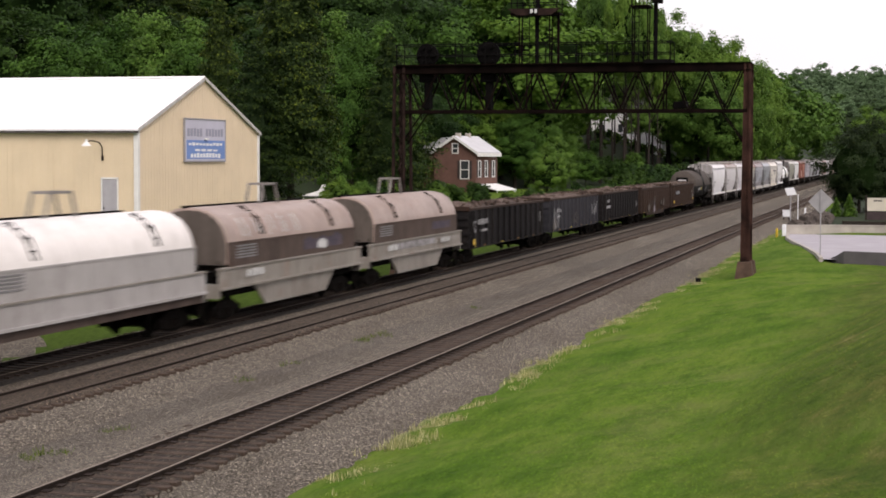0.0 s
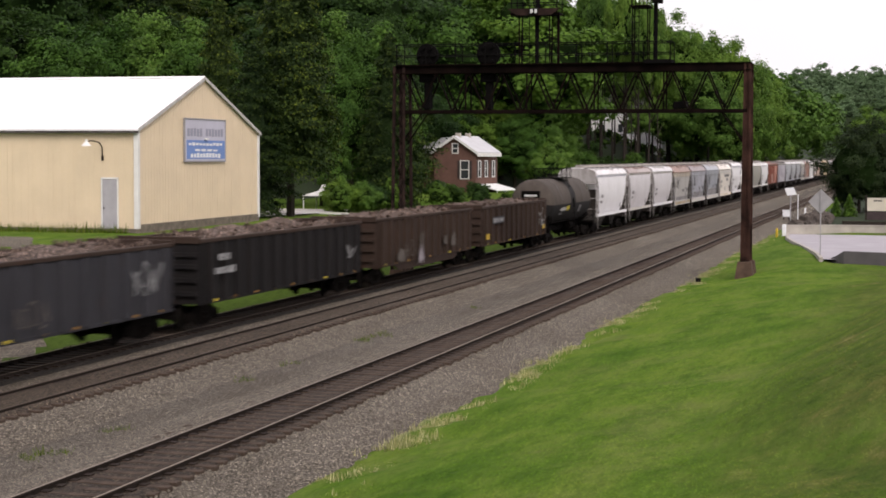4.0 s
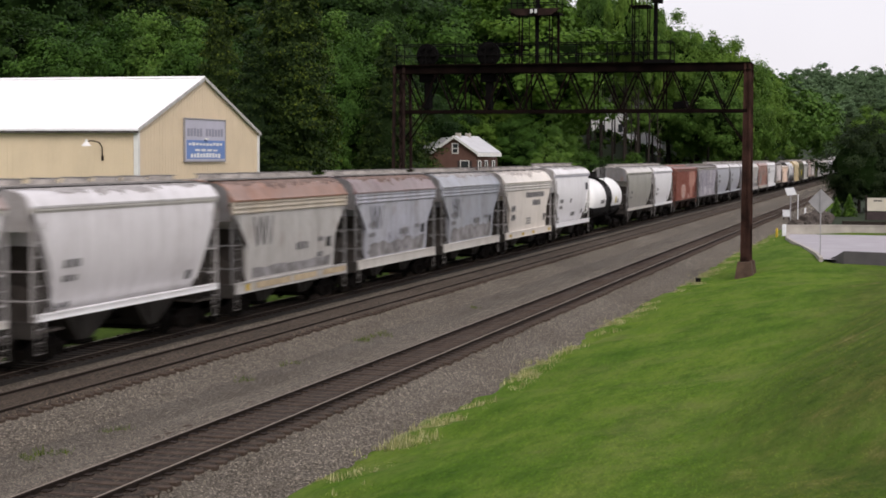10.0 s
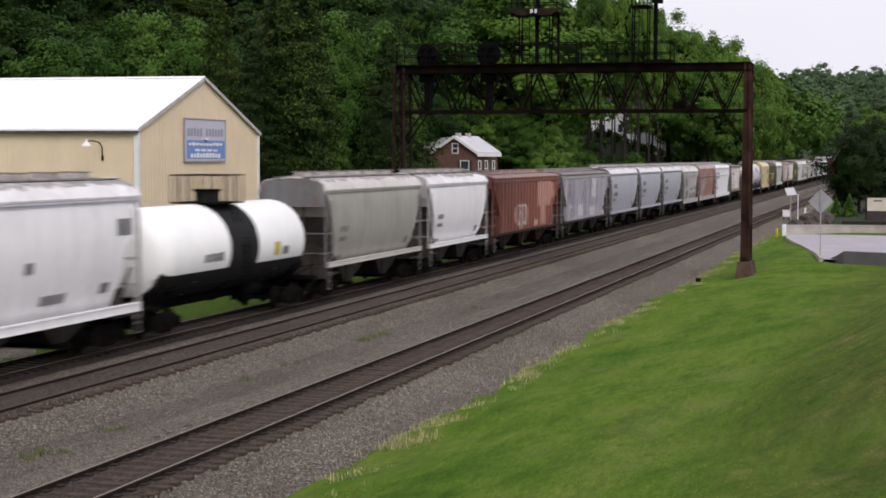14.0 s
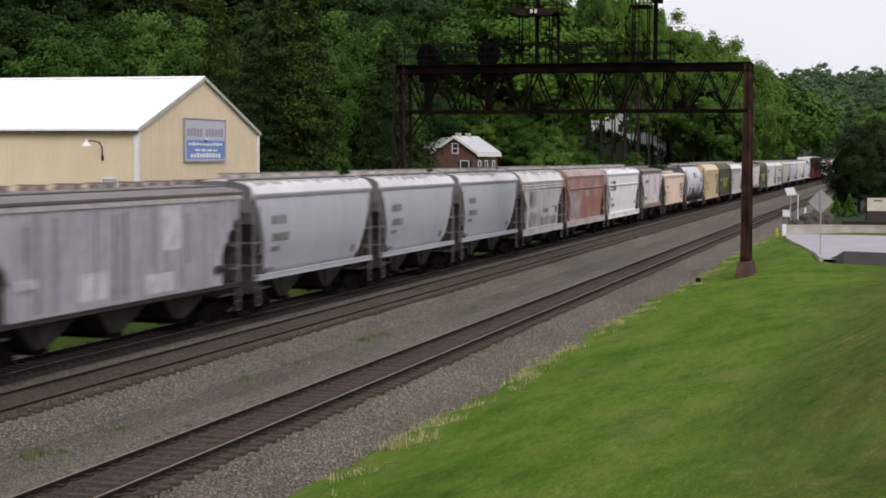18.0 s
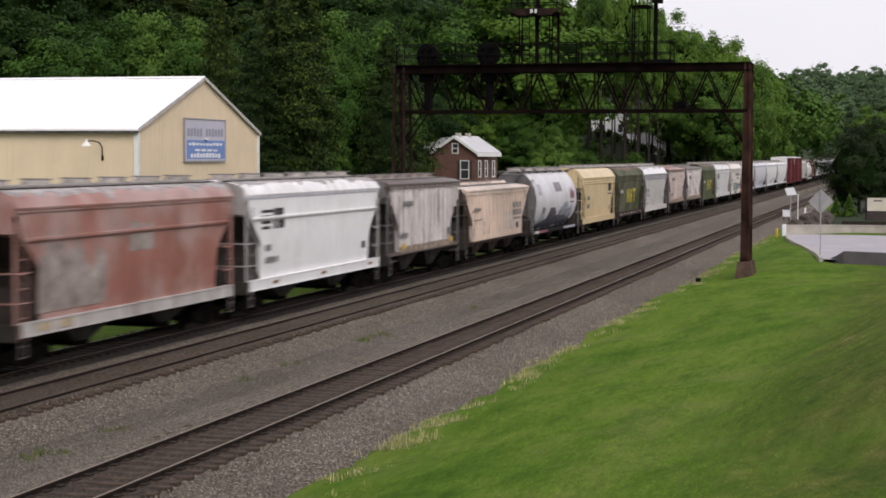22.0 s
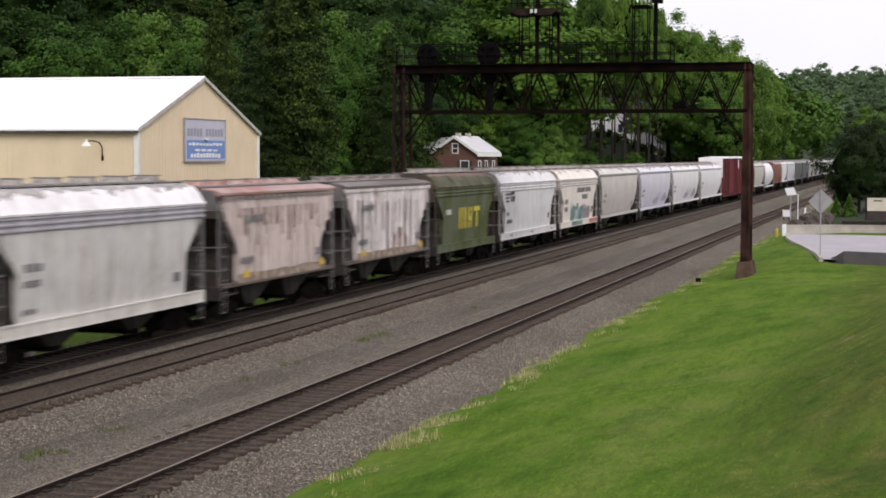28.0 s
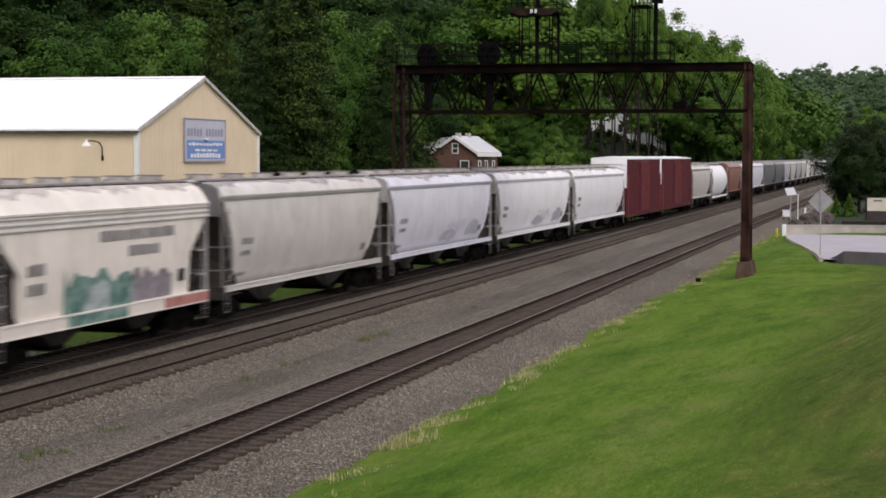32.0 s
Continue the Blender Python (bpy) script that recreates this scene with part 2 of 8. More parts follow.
MAT = {
    "grass": ground_material("grass_ground"),
    "lawn": ground_material("lawn_blades", True),
    "ballast": gravel_material("ballast", (0.226, 0.199, 0.165), 25.0),
    "cinders": gravel_material("track_bed", (0.066, 0.051, 0.038), 20.0),
    # stone by the train, the shade under the cars in its colour
    "shaded_stone": gravel_material("stone_train_shade", (0.023, 0.0185, 0.015), 14.0),
    "pale_strip": gravel_material("pale_dusty_stone", (0.19, 0.163, 0.133), 22.0),
    "cinder_path": gravel_material("trodden_fines", (0.195, 0.173, 0.144), 28.0),
    "rail_rust": surface("rusty_rail_head", (0.1, 0.074, 0.058), 0.7, 0.2, 0.3, 3, 30),
    "stones": stone_material("ballast_stones", (0.165, 0.145, 0.119)),
    "rail_side": surface("rail_web", (0.03, 0.021, 0.017), 0.85, 0.2, 0.3, 3, 30),
    "rail_head": surface("rail_head", (0.23, 0.185, 0.145), 0.5, 0.35, 0.15, 5, 60, 0.03),
    "tie": surface("tie_wood", (0.075, 0.053, 0.041), 0.95, 0, 0.4, 3, 40, 0.4),
    "siding": surface("yellow_siding", (0.7, 0.575, 0.415), 0.55, 0, 0.06, 0.6, 18, 0.03),
    "white_trim": surface("white_trim", (0.72, 0.71, 0.7), 0.5, 0, 0.08, 2, 30, 0.03),
    "white_roof": surface("white_roof", (0.86, 0.86, 0.87), 0.45, 0, 0.05, 0.7, 20, 0.03),
    "door_grey": surface("grey_door", (0.4, 0.39, 0.42), 0.5, 0, 0.1, 2, 30, 0.03),
    "block": surface("concrete_block", (0.2, 0.17, 0.14), 0.9, 0, 0.35, 2, 20, 0.3),
    "bridge_steel": surface("rusty_dark_steel", (0.006, 0.0045, 0.004), 0.95, 0.0, 0.45, 1.2, 22, 0.25, (0.012, 0.007, 0.006), 0.03),
    "bridge_rust": surface("rust_brown_steel", (0.019, 0.012, 0.0105), 0.9, 0.0, 0.45, 1.5, 25, 0.25, (0.043, 0.026, 0.022), 0.08),
    "column_rust": surface("rust_streaked_column", (0.024, 0.013, 0.011), 0.9, 0.0, 0.5, 1.0, 14, 0.25, (0.085, 0.042, 0.033), 0.08),
    "black_steel": surface("black_steel", (0.006, 0.0055, 0.0055), 0.95, 0.0, 0.3, 2, 30, 0.1, None, 0.04),
    "concrete": surface("concrete", (0.42, 0.39, 0.35), 0.9, 0, 0.2, 1.2, 30, 0.2),
    "footing": surface("footing_concrete", (0.1, 0.065, 0.048), 0.95, 0, 0.35, 2, 25, 0.3),
    "pavement": surface("lot_asphalt", (0.36, 0.34, 0.37), 0.9, 0, 0.1, 0.5, 40, 0.1),
    "dark_wall": surface("dark_wall", (0.13, 0.12, 0.125), 0.9, 0, 0.15, 1, 30, 0.15),
    "brick": surface("brick_red", (0.15, 0.082, 0.068), 0.9, 0, 0.18, 1.0, 30, 0.15),
    "glass": surface("window_dark", (0.05, 0.055, 0.06), 0.12, 0, 0.2, 1, 5, 0.0, None, 0.6),
    "shutter": surface("shutter_dark", (0.06, 0.045, 0.045), 0.6, 0, 0.2, 2, 30, 0.05),
    "crown_shade": surface("inner_crown_shade", (0.013, 0.027, 0.007), 0.95, 0, 0.4, 6, 30, 0.3, None, 0.02),
    "slope": surface("slope_sheet_grime_shade", (0.055, 0.046, 0.041), 0.85, 0, 0.35, 2, 16, 0.1),
    "bark": surface("bark", (0.035, 0.028, 0.023), 0.95, 0, 0.4, 3, 12, 0.5),
    "sign_letter": surface("sign_letter_grey", (0.3, 0.3, 0.37), 0.5, 0, 0.06, 1, 20, 0.02),
    "roof_pale": surface("pale_metal_roof", (0.55, 0.55, 0.58), 0.5, 0, 0.08, 1, 20, 0.03),
    "bed_mid": gravel_material("brown_track_stone", (0.112, 0.087, 0.066), 20.0),
    "end_grime_shade": surface("end_grime_shade", (0.04, 0.035, 0.032), 0.9, 0, 0.4, 2, 20, 0.1),
    "sign_grey": surface("sign_lilac_grey", (0.5, 0.49, 0.58), 0.5, 0, 0.06, 1, 20, 0.02),
    "sign_blue": surface("sign_blue", (0.16, 0.26, 0.55), 0.5, 0, 0.08, 1, 20, 0.02),
    "sign_white": surface("sign_white", (0.75, 0.76, 0.8), 0.5, 0, 0.05, 1, 20, 0.02),
    "sign_back": surface("sign_back_metal", (0.36, 0.35, 0.37), 0.5, 0.3, 0.12, 2, 20, 0.03),
    "yellow": surface("yellow_paint", (0.6, 0.42, 0.04), 0.6, 0, 0.2, 3, 20, 0.05),
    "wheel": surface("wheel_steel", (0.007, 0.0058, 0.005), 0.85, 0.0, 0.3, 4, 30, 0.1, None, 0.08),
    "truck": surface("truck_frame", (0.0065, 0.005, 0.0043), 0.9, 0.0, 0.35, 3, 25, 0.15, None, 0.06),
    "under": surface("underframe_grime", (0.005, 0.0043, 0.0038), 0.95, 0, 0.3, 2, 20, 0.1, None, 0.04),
    "load": gravel_material("scrap_load", (0.17, 0.125, 0.105), 9.0),
    "mark": surface("lettering_dark", (0.2, 0.195, 0.2), 0.6, 0, 0.25, 3, 20, 0.0),
    "mark_black": surface("lettering_black", (0.03, 0.03, 0.035), 0.6, 0, 0.3, 3, 20, 0.0),
    "mark_white": surface("lettering_white", (0.62, 0.62, 0.62), 0.6, 0, 0.3, 3, 20, 0.0),
    "mark_orange": surface("reflector_orange", (0.24, 0.125, 0.03), 0.5, 0, 0.15, 3, 20, 0.0),
    "mark_yellow": surface("lettering_yellow", (0.55, 0.45, 0.05), 0.6, 0, 0.2, 3, 20, 0.0),
    "spray_teal": surface("spray_paint_teal", (0.06, 0.22, 0.18), 0.6, 0, 0.45, 2.5, 14, 0.0, (0.3, 0.42, 0.38)),
    "spray_grey": surface("spray_paint_grey", (0.28, 0.25, 0.28), 0.6, 0, 0.4, 2.5, 14, 0.0),
    "spray_red": surface("spray_paint_red", (0.5, 0.22, 0.2), 0.6, 0, 0.35, 2.5, 14, 0.0),
    "spray_black": surface("spray_paint_black", (0.05, 0.045, 0.055), 0.6, 0, 0.4, 2.5, 14, 0.0, (0.16, 0.16, 0.2)),
    "leaf": leaf_material("foliage_deciduous", (0.042, 0.092, 0.017), (0.063, 0.132, 0.024), (0.092, 0.17, 0.034)),
    "leaf_bright": leaf_material("foliage_bright", (0.072, 0.144, 0.026), (0.104, 0.188, 0.037), (0.142, 0.226, 0.053)),
    "needle": leaf_material("foliage_spruce", (0.014, 0.029, 0.009), (0.027, 0.049, 0.013), (0.047, 0.072, 0.018)),
    "needle_tip": leaf_material("foliage_young_tips", (0.04, 0.07, 0.012), (0.08, 0.115, 0.018), (0.12, 0.15, 0.025)),
    "pine_needle": leaf_material("foliage_pine", (0.011, 0.022, 0.01), (0.02, 0.036, 0.014), (0.034, 0.052, 0.019)),
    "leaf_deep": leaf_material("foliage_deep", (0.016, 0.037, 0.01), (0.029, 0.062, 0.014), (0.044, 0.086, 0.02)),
    # paler, bluer leaves: distance haze is mixed into the colour
    "leaf_hazed": leaf_material("foliage_hazed", (0.115, 0.18, 0.105), (0.14, 0.21, 0.125), (0.17, 0.24, 0.15)),
    "hedge": leaf_material("foliage_hedge", (0.012, 0.03, 0.008), (0.035, 0.075, 0.016), (0.06, 0.11, 0.025)),
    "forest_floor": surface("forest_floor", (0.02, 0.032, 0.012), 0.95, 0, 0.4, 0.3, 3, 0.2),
    "rock": surface("boulder", (0.105, 0.088, 0.078), 0.9, 0, 0.5, 1.5, 9, 0.6),
    "asphalt_pale": surface("pale_road", (0.5, 0.47, 0.45), 0.9, 0, 0.1, 0.7, 30, 0.1),
}
# freight car paints
PAINT = {k: car_paint("paint_" + k, *v) for k, v in {
    "white": ((0.83, 0.82, 0.845), 0.14), "white_worn": ((0.72, 0.71, 0.725), 0.3), "white_dirty": ((0.68, 0.65, 0.62), 0.35, 0.06), "ivory": ((0.77, 0.71, 0.65), 0.2),
    "grey": ((0.36, 0.35, 0.32), 0.3), "steel_grey": ((0.43, 0.435, 0.49), 0.15), "blue_grey": ((0.45, 0.46, 0.54), 0.6, 0.2, 0.3),
    "slate": ((0.37, 0.39, 0.455), 0.6, 0.15, 0.25), "tan_grey": ((0.5, 0.48, 0.47), 0.5, 0.25, 0.3), "lilac": ((0.69, 0.68, 0.77), 0.25, 0.0, 0.3), "warm_grey": ((0.6, 0.57, 0.54), 0.25),
    "brown_red": ((0.23, 0.084, 0.064), 0.25, 0.1), "faded_red": ((0.34, 0.13, 0.1), 0.45, 0.2, 0.5), "rib_grey": ((0.4, 0.385, 0.44), 0.5, 0.1, 0.2),
    "dirty_grey": ((0.62, 0.585, 0.58), 0.7, 0.25, 0.4), "rib_white": ((0.9, 0.85, 0.86), 0.8, 0.45, 0.2), "pink": ((0.79, 0.63, 0.53), 0.4, 0.22, 0.25),
    "rib_pink": ((0.63, 0.54, 0.525), 0.5, 0.4, 0.2), "silver": ((0.66, 0.655, 0.69), 0.35, 0.0, 0.25), "tan": ((0.66, 0.52, 0.3), 0.25), "green_olive": ((0.06, 0.066, 0.023), 0.5, 0.35, 0.2),
    "green": ((0.078, 0.1, 0.036), 0.55, 0.3, 0.15), "pale": ((0.68, 0.655, 0.68), 0.22), "pale_dirty": ((0.6, 0.58, 0.57), 0.5, 0.1, 0.5), "white_roof": ((0.82, 0.8, 0.82), 0.3), "box_red": ((0.1, 0.022, 0.028), 0.25, 0.1), "gon_black": ((0.012, 0.011, 0.012), 0.35, 0.05), "gon_grey": ((0.036, 0.036, 0.043), 0.3, 0.05),
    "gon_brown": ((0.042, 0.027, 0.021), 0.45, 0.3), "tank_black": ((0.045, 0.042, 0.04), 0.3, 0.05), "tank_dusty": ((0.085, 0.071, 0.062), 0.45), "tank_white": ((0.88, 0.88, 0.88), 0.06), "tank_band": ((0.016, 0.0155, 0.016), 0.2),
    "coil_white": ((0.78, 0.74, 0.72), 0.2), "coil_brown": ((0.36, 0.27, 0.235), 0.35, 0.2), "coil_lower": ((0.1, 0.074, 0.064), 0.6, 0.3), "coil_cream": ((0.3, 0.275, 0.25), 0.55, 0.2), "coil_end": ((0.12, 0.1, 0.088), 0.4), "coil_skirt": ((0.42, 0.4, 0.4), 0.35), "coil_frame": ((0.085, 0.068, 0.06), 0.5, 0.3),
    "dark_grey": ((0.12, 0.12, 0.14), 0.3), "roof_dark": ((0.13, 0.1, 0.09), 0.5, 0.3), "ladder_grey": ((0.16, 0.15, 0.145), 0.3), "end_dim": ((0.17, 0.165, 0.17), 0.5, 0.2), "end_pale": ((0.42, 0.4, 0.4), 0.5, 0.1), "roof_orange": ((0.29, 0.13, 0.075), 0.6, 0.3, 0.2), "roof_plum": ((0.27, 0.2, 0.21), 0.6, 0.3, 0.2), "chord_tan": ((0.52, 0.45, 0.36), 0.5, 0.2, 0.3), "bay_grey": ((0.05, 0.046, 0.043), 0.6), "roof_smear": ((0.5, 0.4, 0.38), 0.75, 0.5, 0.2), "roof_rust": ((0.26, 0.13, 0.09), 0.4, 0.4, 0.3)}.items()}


def gloss_black(name):
    """Dull black tank paint that picks up the pale sky along its top."""
    m, n, l, b = material(name, 0.5, 0.0, 0.35)
    co = n.new("ShaderNodeTexCoord").outputs["Object"]
    streak = noise_node(n, l, co, 2.5, 6, 0.65, (1.5, 1, 0.25))
    l.new(ramp_node(n, l, streak, [(0.35, (0.01, 0.0085, 0.008)), (0.7, (0.03, 0.024, 0.02))]), b.inputs["Base Color"])
    l.new(ramp_node(n, l, streak, [(0.3, (0.38, 0.38, 0.38)), (0.7, (0.6, 0.6, 0.6))]), b.inputs["Roughness"])
    return m


PAINT["tank_black"] = gloss_black("paint_tank_black")


# ---- mesh building ----
class Shape:
    """Vertices and faces of one mesh."""

    def __init__(self):
        self.v, self.f = [], []

    def add(self, verts, faces):
        k = len(self.v)
        self.v.extend(tuple(p) for p in verts)
        self.f.extend(tuple(i + k for i in f) for f in faces)
        return self

    def box(self, x0, x1, y0, y1, z0, z1, c=0.0):
        """A box, its edges chamfered by c."""
        if not c:
            return self.add([(x, y, z) for z in (z0, z1) for y in (y0, y1) for x in (x0, x1)],
                            [(0, 2, 3, 1), (4, 5, 7, 6), (0, 1, 5, 4), (2, 6, 7, 3), (0, 4, 6, 2), (1, 3, 7, 5)])
        ring = [(x0 + c, y0), (x1 - c, y0), (x1, y0 + c), (x1, y1 - c), (x1 - c, y1), (x0 + c, y1), (x0, y1 - c), (x0, y0 + c)]
        small = [(x0 + c, y0 + c), (x1 - c, y0 + c), (x1 - c, y0 + c), (x1 - c, y1 - c), (x1 - c, y1 - c), (x0 + c, y1 - c), (x0 + c, y1 - c), (x0 + c, y0 + c)]
        return self.loft([[(x, y, z0) for x, y in small], [(x, y, z0 + c) for x, y in ring], [(x, y, z1 - c) for x, y in ring], [(x, y, z1) for x, y in small]])

    def loft(self, rings, caps=True, closed=True):
        """Skins rings of equal length."""
        n, k = len(rings[0]), len(self.v)
        for r in rings:
            self.v.extend(tuple(p) for p in r)
        for i in range(len(rings) - 1):
            for j in range(n if closed else n - 1):
                a, b = k + i * n + j, k + i * n + (j + 1) % n
                self.f.append((a, b, b + n, a + n))
        if caps:
            self.f.append(tuple(range(k + n - 1, k - 1, -1)))
            self.f.append(tuple(range(k + (len(rings) - 1) * n, k + len(rings) * n)))
        return self

    def prism(self, pts, axis, a, b):
        """An outline pushed along x or y. For x the outline is (y, z), for y it is (x, z), for z (x, y)."""
        put = {"x": lambda p, s: (s, p[0], p[1]), "y": lambda p, s: (p[0], s, p[1]), "z": lambda p, s: (p[0], p[1], s)}[axis]
        return self.loft([[put(p, a) for p in pts], [put(p, b) for p in pts]])

    def rod(self, a, b, r, n=6, r2=None):
        a, b = Vector(a), Vector(b)
        d = (b - a).normalized()
        u = d.cross(Vector((0, 0, 1)) if abs(d.z) < 0.9 else Vector((1, 0, 0))).normalized()
        w = d.cross(u)
        s = r if r2 is None else r2
        turn = [2 * math.pi * i / n for i in range(n)]
        return self.loft([[a + (u * math.cos(t) + w * math.sin(t)) * r for t in turn], [b + (u * math.cos(t) + w * math.sin(t)) * s for t in turn]])

    def bar(self, a, b, w, h):
        """A flat bar from a to b; w across, h upright."""
        a, b = Vector(a), Vector(b)
        d = (b - a).normalized()
        u = d.cross(Vector((0, 0, 1)) if abs(d.z) < 0.95 else Vector((1, 0, 0))).normalized() * w / 2
        t = u.cross(d).normalized() * h / 2
        return self.loft([[p + u + t, p - u + t, p - u - t, p + u - t] for p in (a, b)])

    def mesh(self, name, mat, smooth=None):
        me = bpy.data.meshes.new(name)
        me.from_pydata(self.v, [], self.f)
        me.materials.append(mat)
        if smooth:
            me.polygons.foreach_set("use_smooth", [True] * len(me.polygons))
            me.set_sharp_from_angle(angle=radians(smooth))
        me.update()
        return me


def part(name, shape, mat, parent, label="", smooth=None, at=None):
    """One mesh object under a thing or a part. shape: a Shape, or a mesh shared with other parts."""
    me = shape.mesh(name, mat, smooth) if isinstance(shape, Shape) else shape
    ob = new(name, me)
    ob.parent = parent
    if at is not None:
        ob.matrix_basis = at
    return tagged(ob, label)


def thing(name, label, category, at=None, group="", kind=""):
    ob = new(name)
    ob.empty_display_size = 0.2
    if at is not None:
        ob.matrix_basis = at
    return tagged(ob, label, category, group, kind)


def solid(name, shape, mat, label, category="", kind="", smooth=None, group=""):
    """A top-level thing of one mesh."""
    return tagged(new(name, shape.mesh(name, mat, smooth)), label, category, group, kind)


def lerp(a, b, t):
    return a + (b - a) * t


def step(a, b, x):
    t = min(1.0, max(0.0, (x - a) / (b - a)))
    return t * t * (3 - 2 * t)


# ---- the ground ----
Y_NEAR, Y_MID, Y_TRAIN = 14.174, 20.93, 24.1
HALF_GAUGE = 0.70


def hill_foot(x):
    return lerp(62.0, 36.0, step(120.0, 330.0, x))


def lot_z(x):
    return lerp(0.42, 0.1, (x - 92.0) / 32.5)


def kerb_y(x):
    return lerp(4.4, 8.9, step(84.0, 126.0, x))


def mound_toe(x):
    """Where the steeper upper bank begins: it swells out of the slope and runs off towards the lot."""
    if x < 29.0:
        return lerp(-0.4, 3.9, step(20.0, 30.0, x))
    return lerp(3.9, 0.2, step(29.0, 64.0, x))


def ground_z(x, y):
    """Height of the grass and woodland sheet. Rail tops lie at 0."""
    wob = noise.noise(Vector((x * 0.35, y * 0.35, 0.0)))
    if x > 1080:
        return 62.0 * step(1080.0, 1300.0, x) + 8.0 * noise.noise(Vector((x * 0.006, y * 0.006, 2.0)))
    if y < 11.4:
        over = max(0.0, mound_toe(x) - y)
        bank = -0.42 + 0.185 * (10.9 - y) + 0.34 * over * over / (over + 0.35) * step(70.0, 50.0, x)
        bank += 0.28 * max(0.0, 4.4 - y) * step(14.0, 8.0, x)
        bank = min(bank, 4.1) + 0.1 * noise.noise(Vector((x * 0.16, y * 0.22, 5.0)))
        far = min(bank, 0.3 + 0.02 * max(0.0, -y))
        z = lerp(bank, far, step(58.0, 82.0, x)) + 0.05 * wob
        z -= 0.35 * math.exp(-((x - 85.0) / 6.0) ** 2 - ((y - 8.6) / 2.2) ** 2)
        if 88.0 < x < 127.0 and y < kerb_y(x) - 0.3:
            z = min(z, lot_z(x) - 0.2)
        z -= 0.55 * step(150.0, 260.0, x) * (1 if y < 9 else 0.5)
        return z
    if y < 27.4:
        return -1.0
    lift = lerp(2.12, 1.7, step(88.0, 120.0, x))
    z = -0.75 + (lift + 0.75) * step(28.6, 36.0, y) + 0.06 * wob
    foot = hill_foot(x)
    if y > foot:
        rise = y - foot
        z += min(0.36 * rise, 16.0 + 0.16 * rise) * step(foot, foot + 6, y) + wob * 0.5
    return min(z, 62.0)


def ground_sheet():
    xs = [-60 + 4.0 * i for i in range(16)] + [4 + 0.75 * i for i in range(120)] + [94 + 1.5 * i for i in range(30)] + [140 + 7.0 * i for i in range(60)] + [570, 650, 800, 1000, 1080, 1110, 1140, 1170, 1200, 1230, 1260, 1300, 1400, 1800, 2500, 4200]
    ys = [-2500, -900, -300, -120, -60, -36, -24, -16, -12] + [-10 + 0.7 * i for i in range(13)] + [-0.75 + 0.35 * i for i in range(28)]
    ys += [9.4, 9.8, 10.1, 10.4, 10.7, 10.9, 11.1, 11.4, 12.5, 26.0, 27.0, 27.4, 27.8, 28.2] + [28.6 + 1.0 * i for i in range(14)]
    ys += [44 + 4.0 * i for i in range(30)] + [175, 200, 260, 400, 900, 2500]
    s = Shape()
    for x in xs:
        for y in ys:
            z = ground_z(x, y)
            if 9.0 < y < 11.4:
                z += 0.16 * noise.noise(Vector((x * 0.9, y * 0.9, 3.0))) + 0.08 * noise.noise(Vector((x * 0.22, y * 0.3, 9.0)))
            s.v.append((x, y, z))
    n = len(ys)
    s.f = [(i * n + j, (i + 1) * n + j, (i + 1) * n + j + 1, i * n + j + 1) for i in range(len(xs) - 1) for j in range(n - 1)]
    ob = solid("ground", s, MAT["grass"], "bright green mown grass bank beside the railway line", kind="structure", smooth=60)
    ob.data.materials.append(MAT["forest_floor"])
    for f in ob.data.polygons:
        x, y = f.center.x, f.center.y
        # behind the lot: brown earth and pine shade share the dark floor colour
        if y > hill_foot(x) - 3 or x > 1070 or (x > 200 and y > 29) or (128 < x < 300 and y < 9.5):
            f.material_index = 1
    return ob


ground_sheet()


def ballast_bed():
    """Two track beds with a lower cindery strip between them."""
    prof = [(10.2, -0.75), (10.9, -0.5), (11.8, -0.42), (12.6, -0.22), (13.0, -0.17), (14.95, -0.17), (15.06, -0.07), (15.5, -0.1), (15.95, -0.22), (16.9, -0.42), (17.8, -0.44), (18.6, -0.38),
            (19.3, -0.22), (19.75, -0.17), (21.6, -0.15), (21.9, -0.12), (22.7, -0.12), (23.0, -0.17), (25.2, -0.17), (25.8, -0.3), (27.3, -0.75), (28.2, -1.0)]
    xs = [-40 + 2.0 * i for i in range(120)] + [200 + 10 * i for i in range(30)] + [520, 700, 900, 1075]
    s = Shape()
    for x in xs:
        for y, z in prof:
            e = 0.05 if z > -0.2 else 0.12
            s.v.append((x, y, z + e * (noise.noise(Vector((x * 0.5, y * 0.8, 7.0)))) * 0.6))
    n = len(prof)
    s.f = [(i * n + j, (i + 1) * n + j, (i + 1) * n + j + 1, i * n + j + 1) for i in range(len(xs) - 1) for j in range(n - 1)]
    return solid("track_ballast", s, MAT["ballast"], "grey crushed stone ballast under the tracks", kind="structure", smooth=60)


ballast_bed()


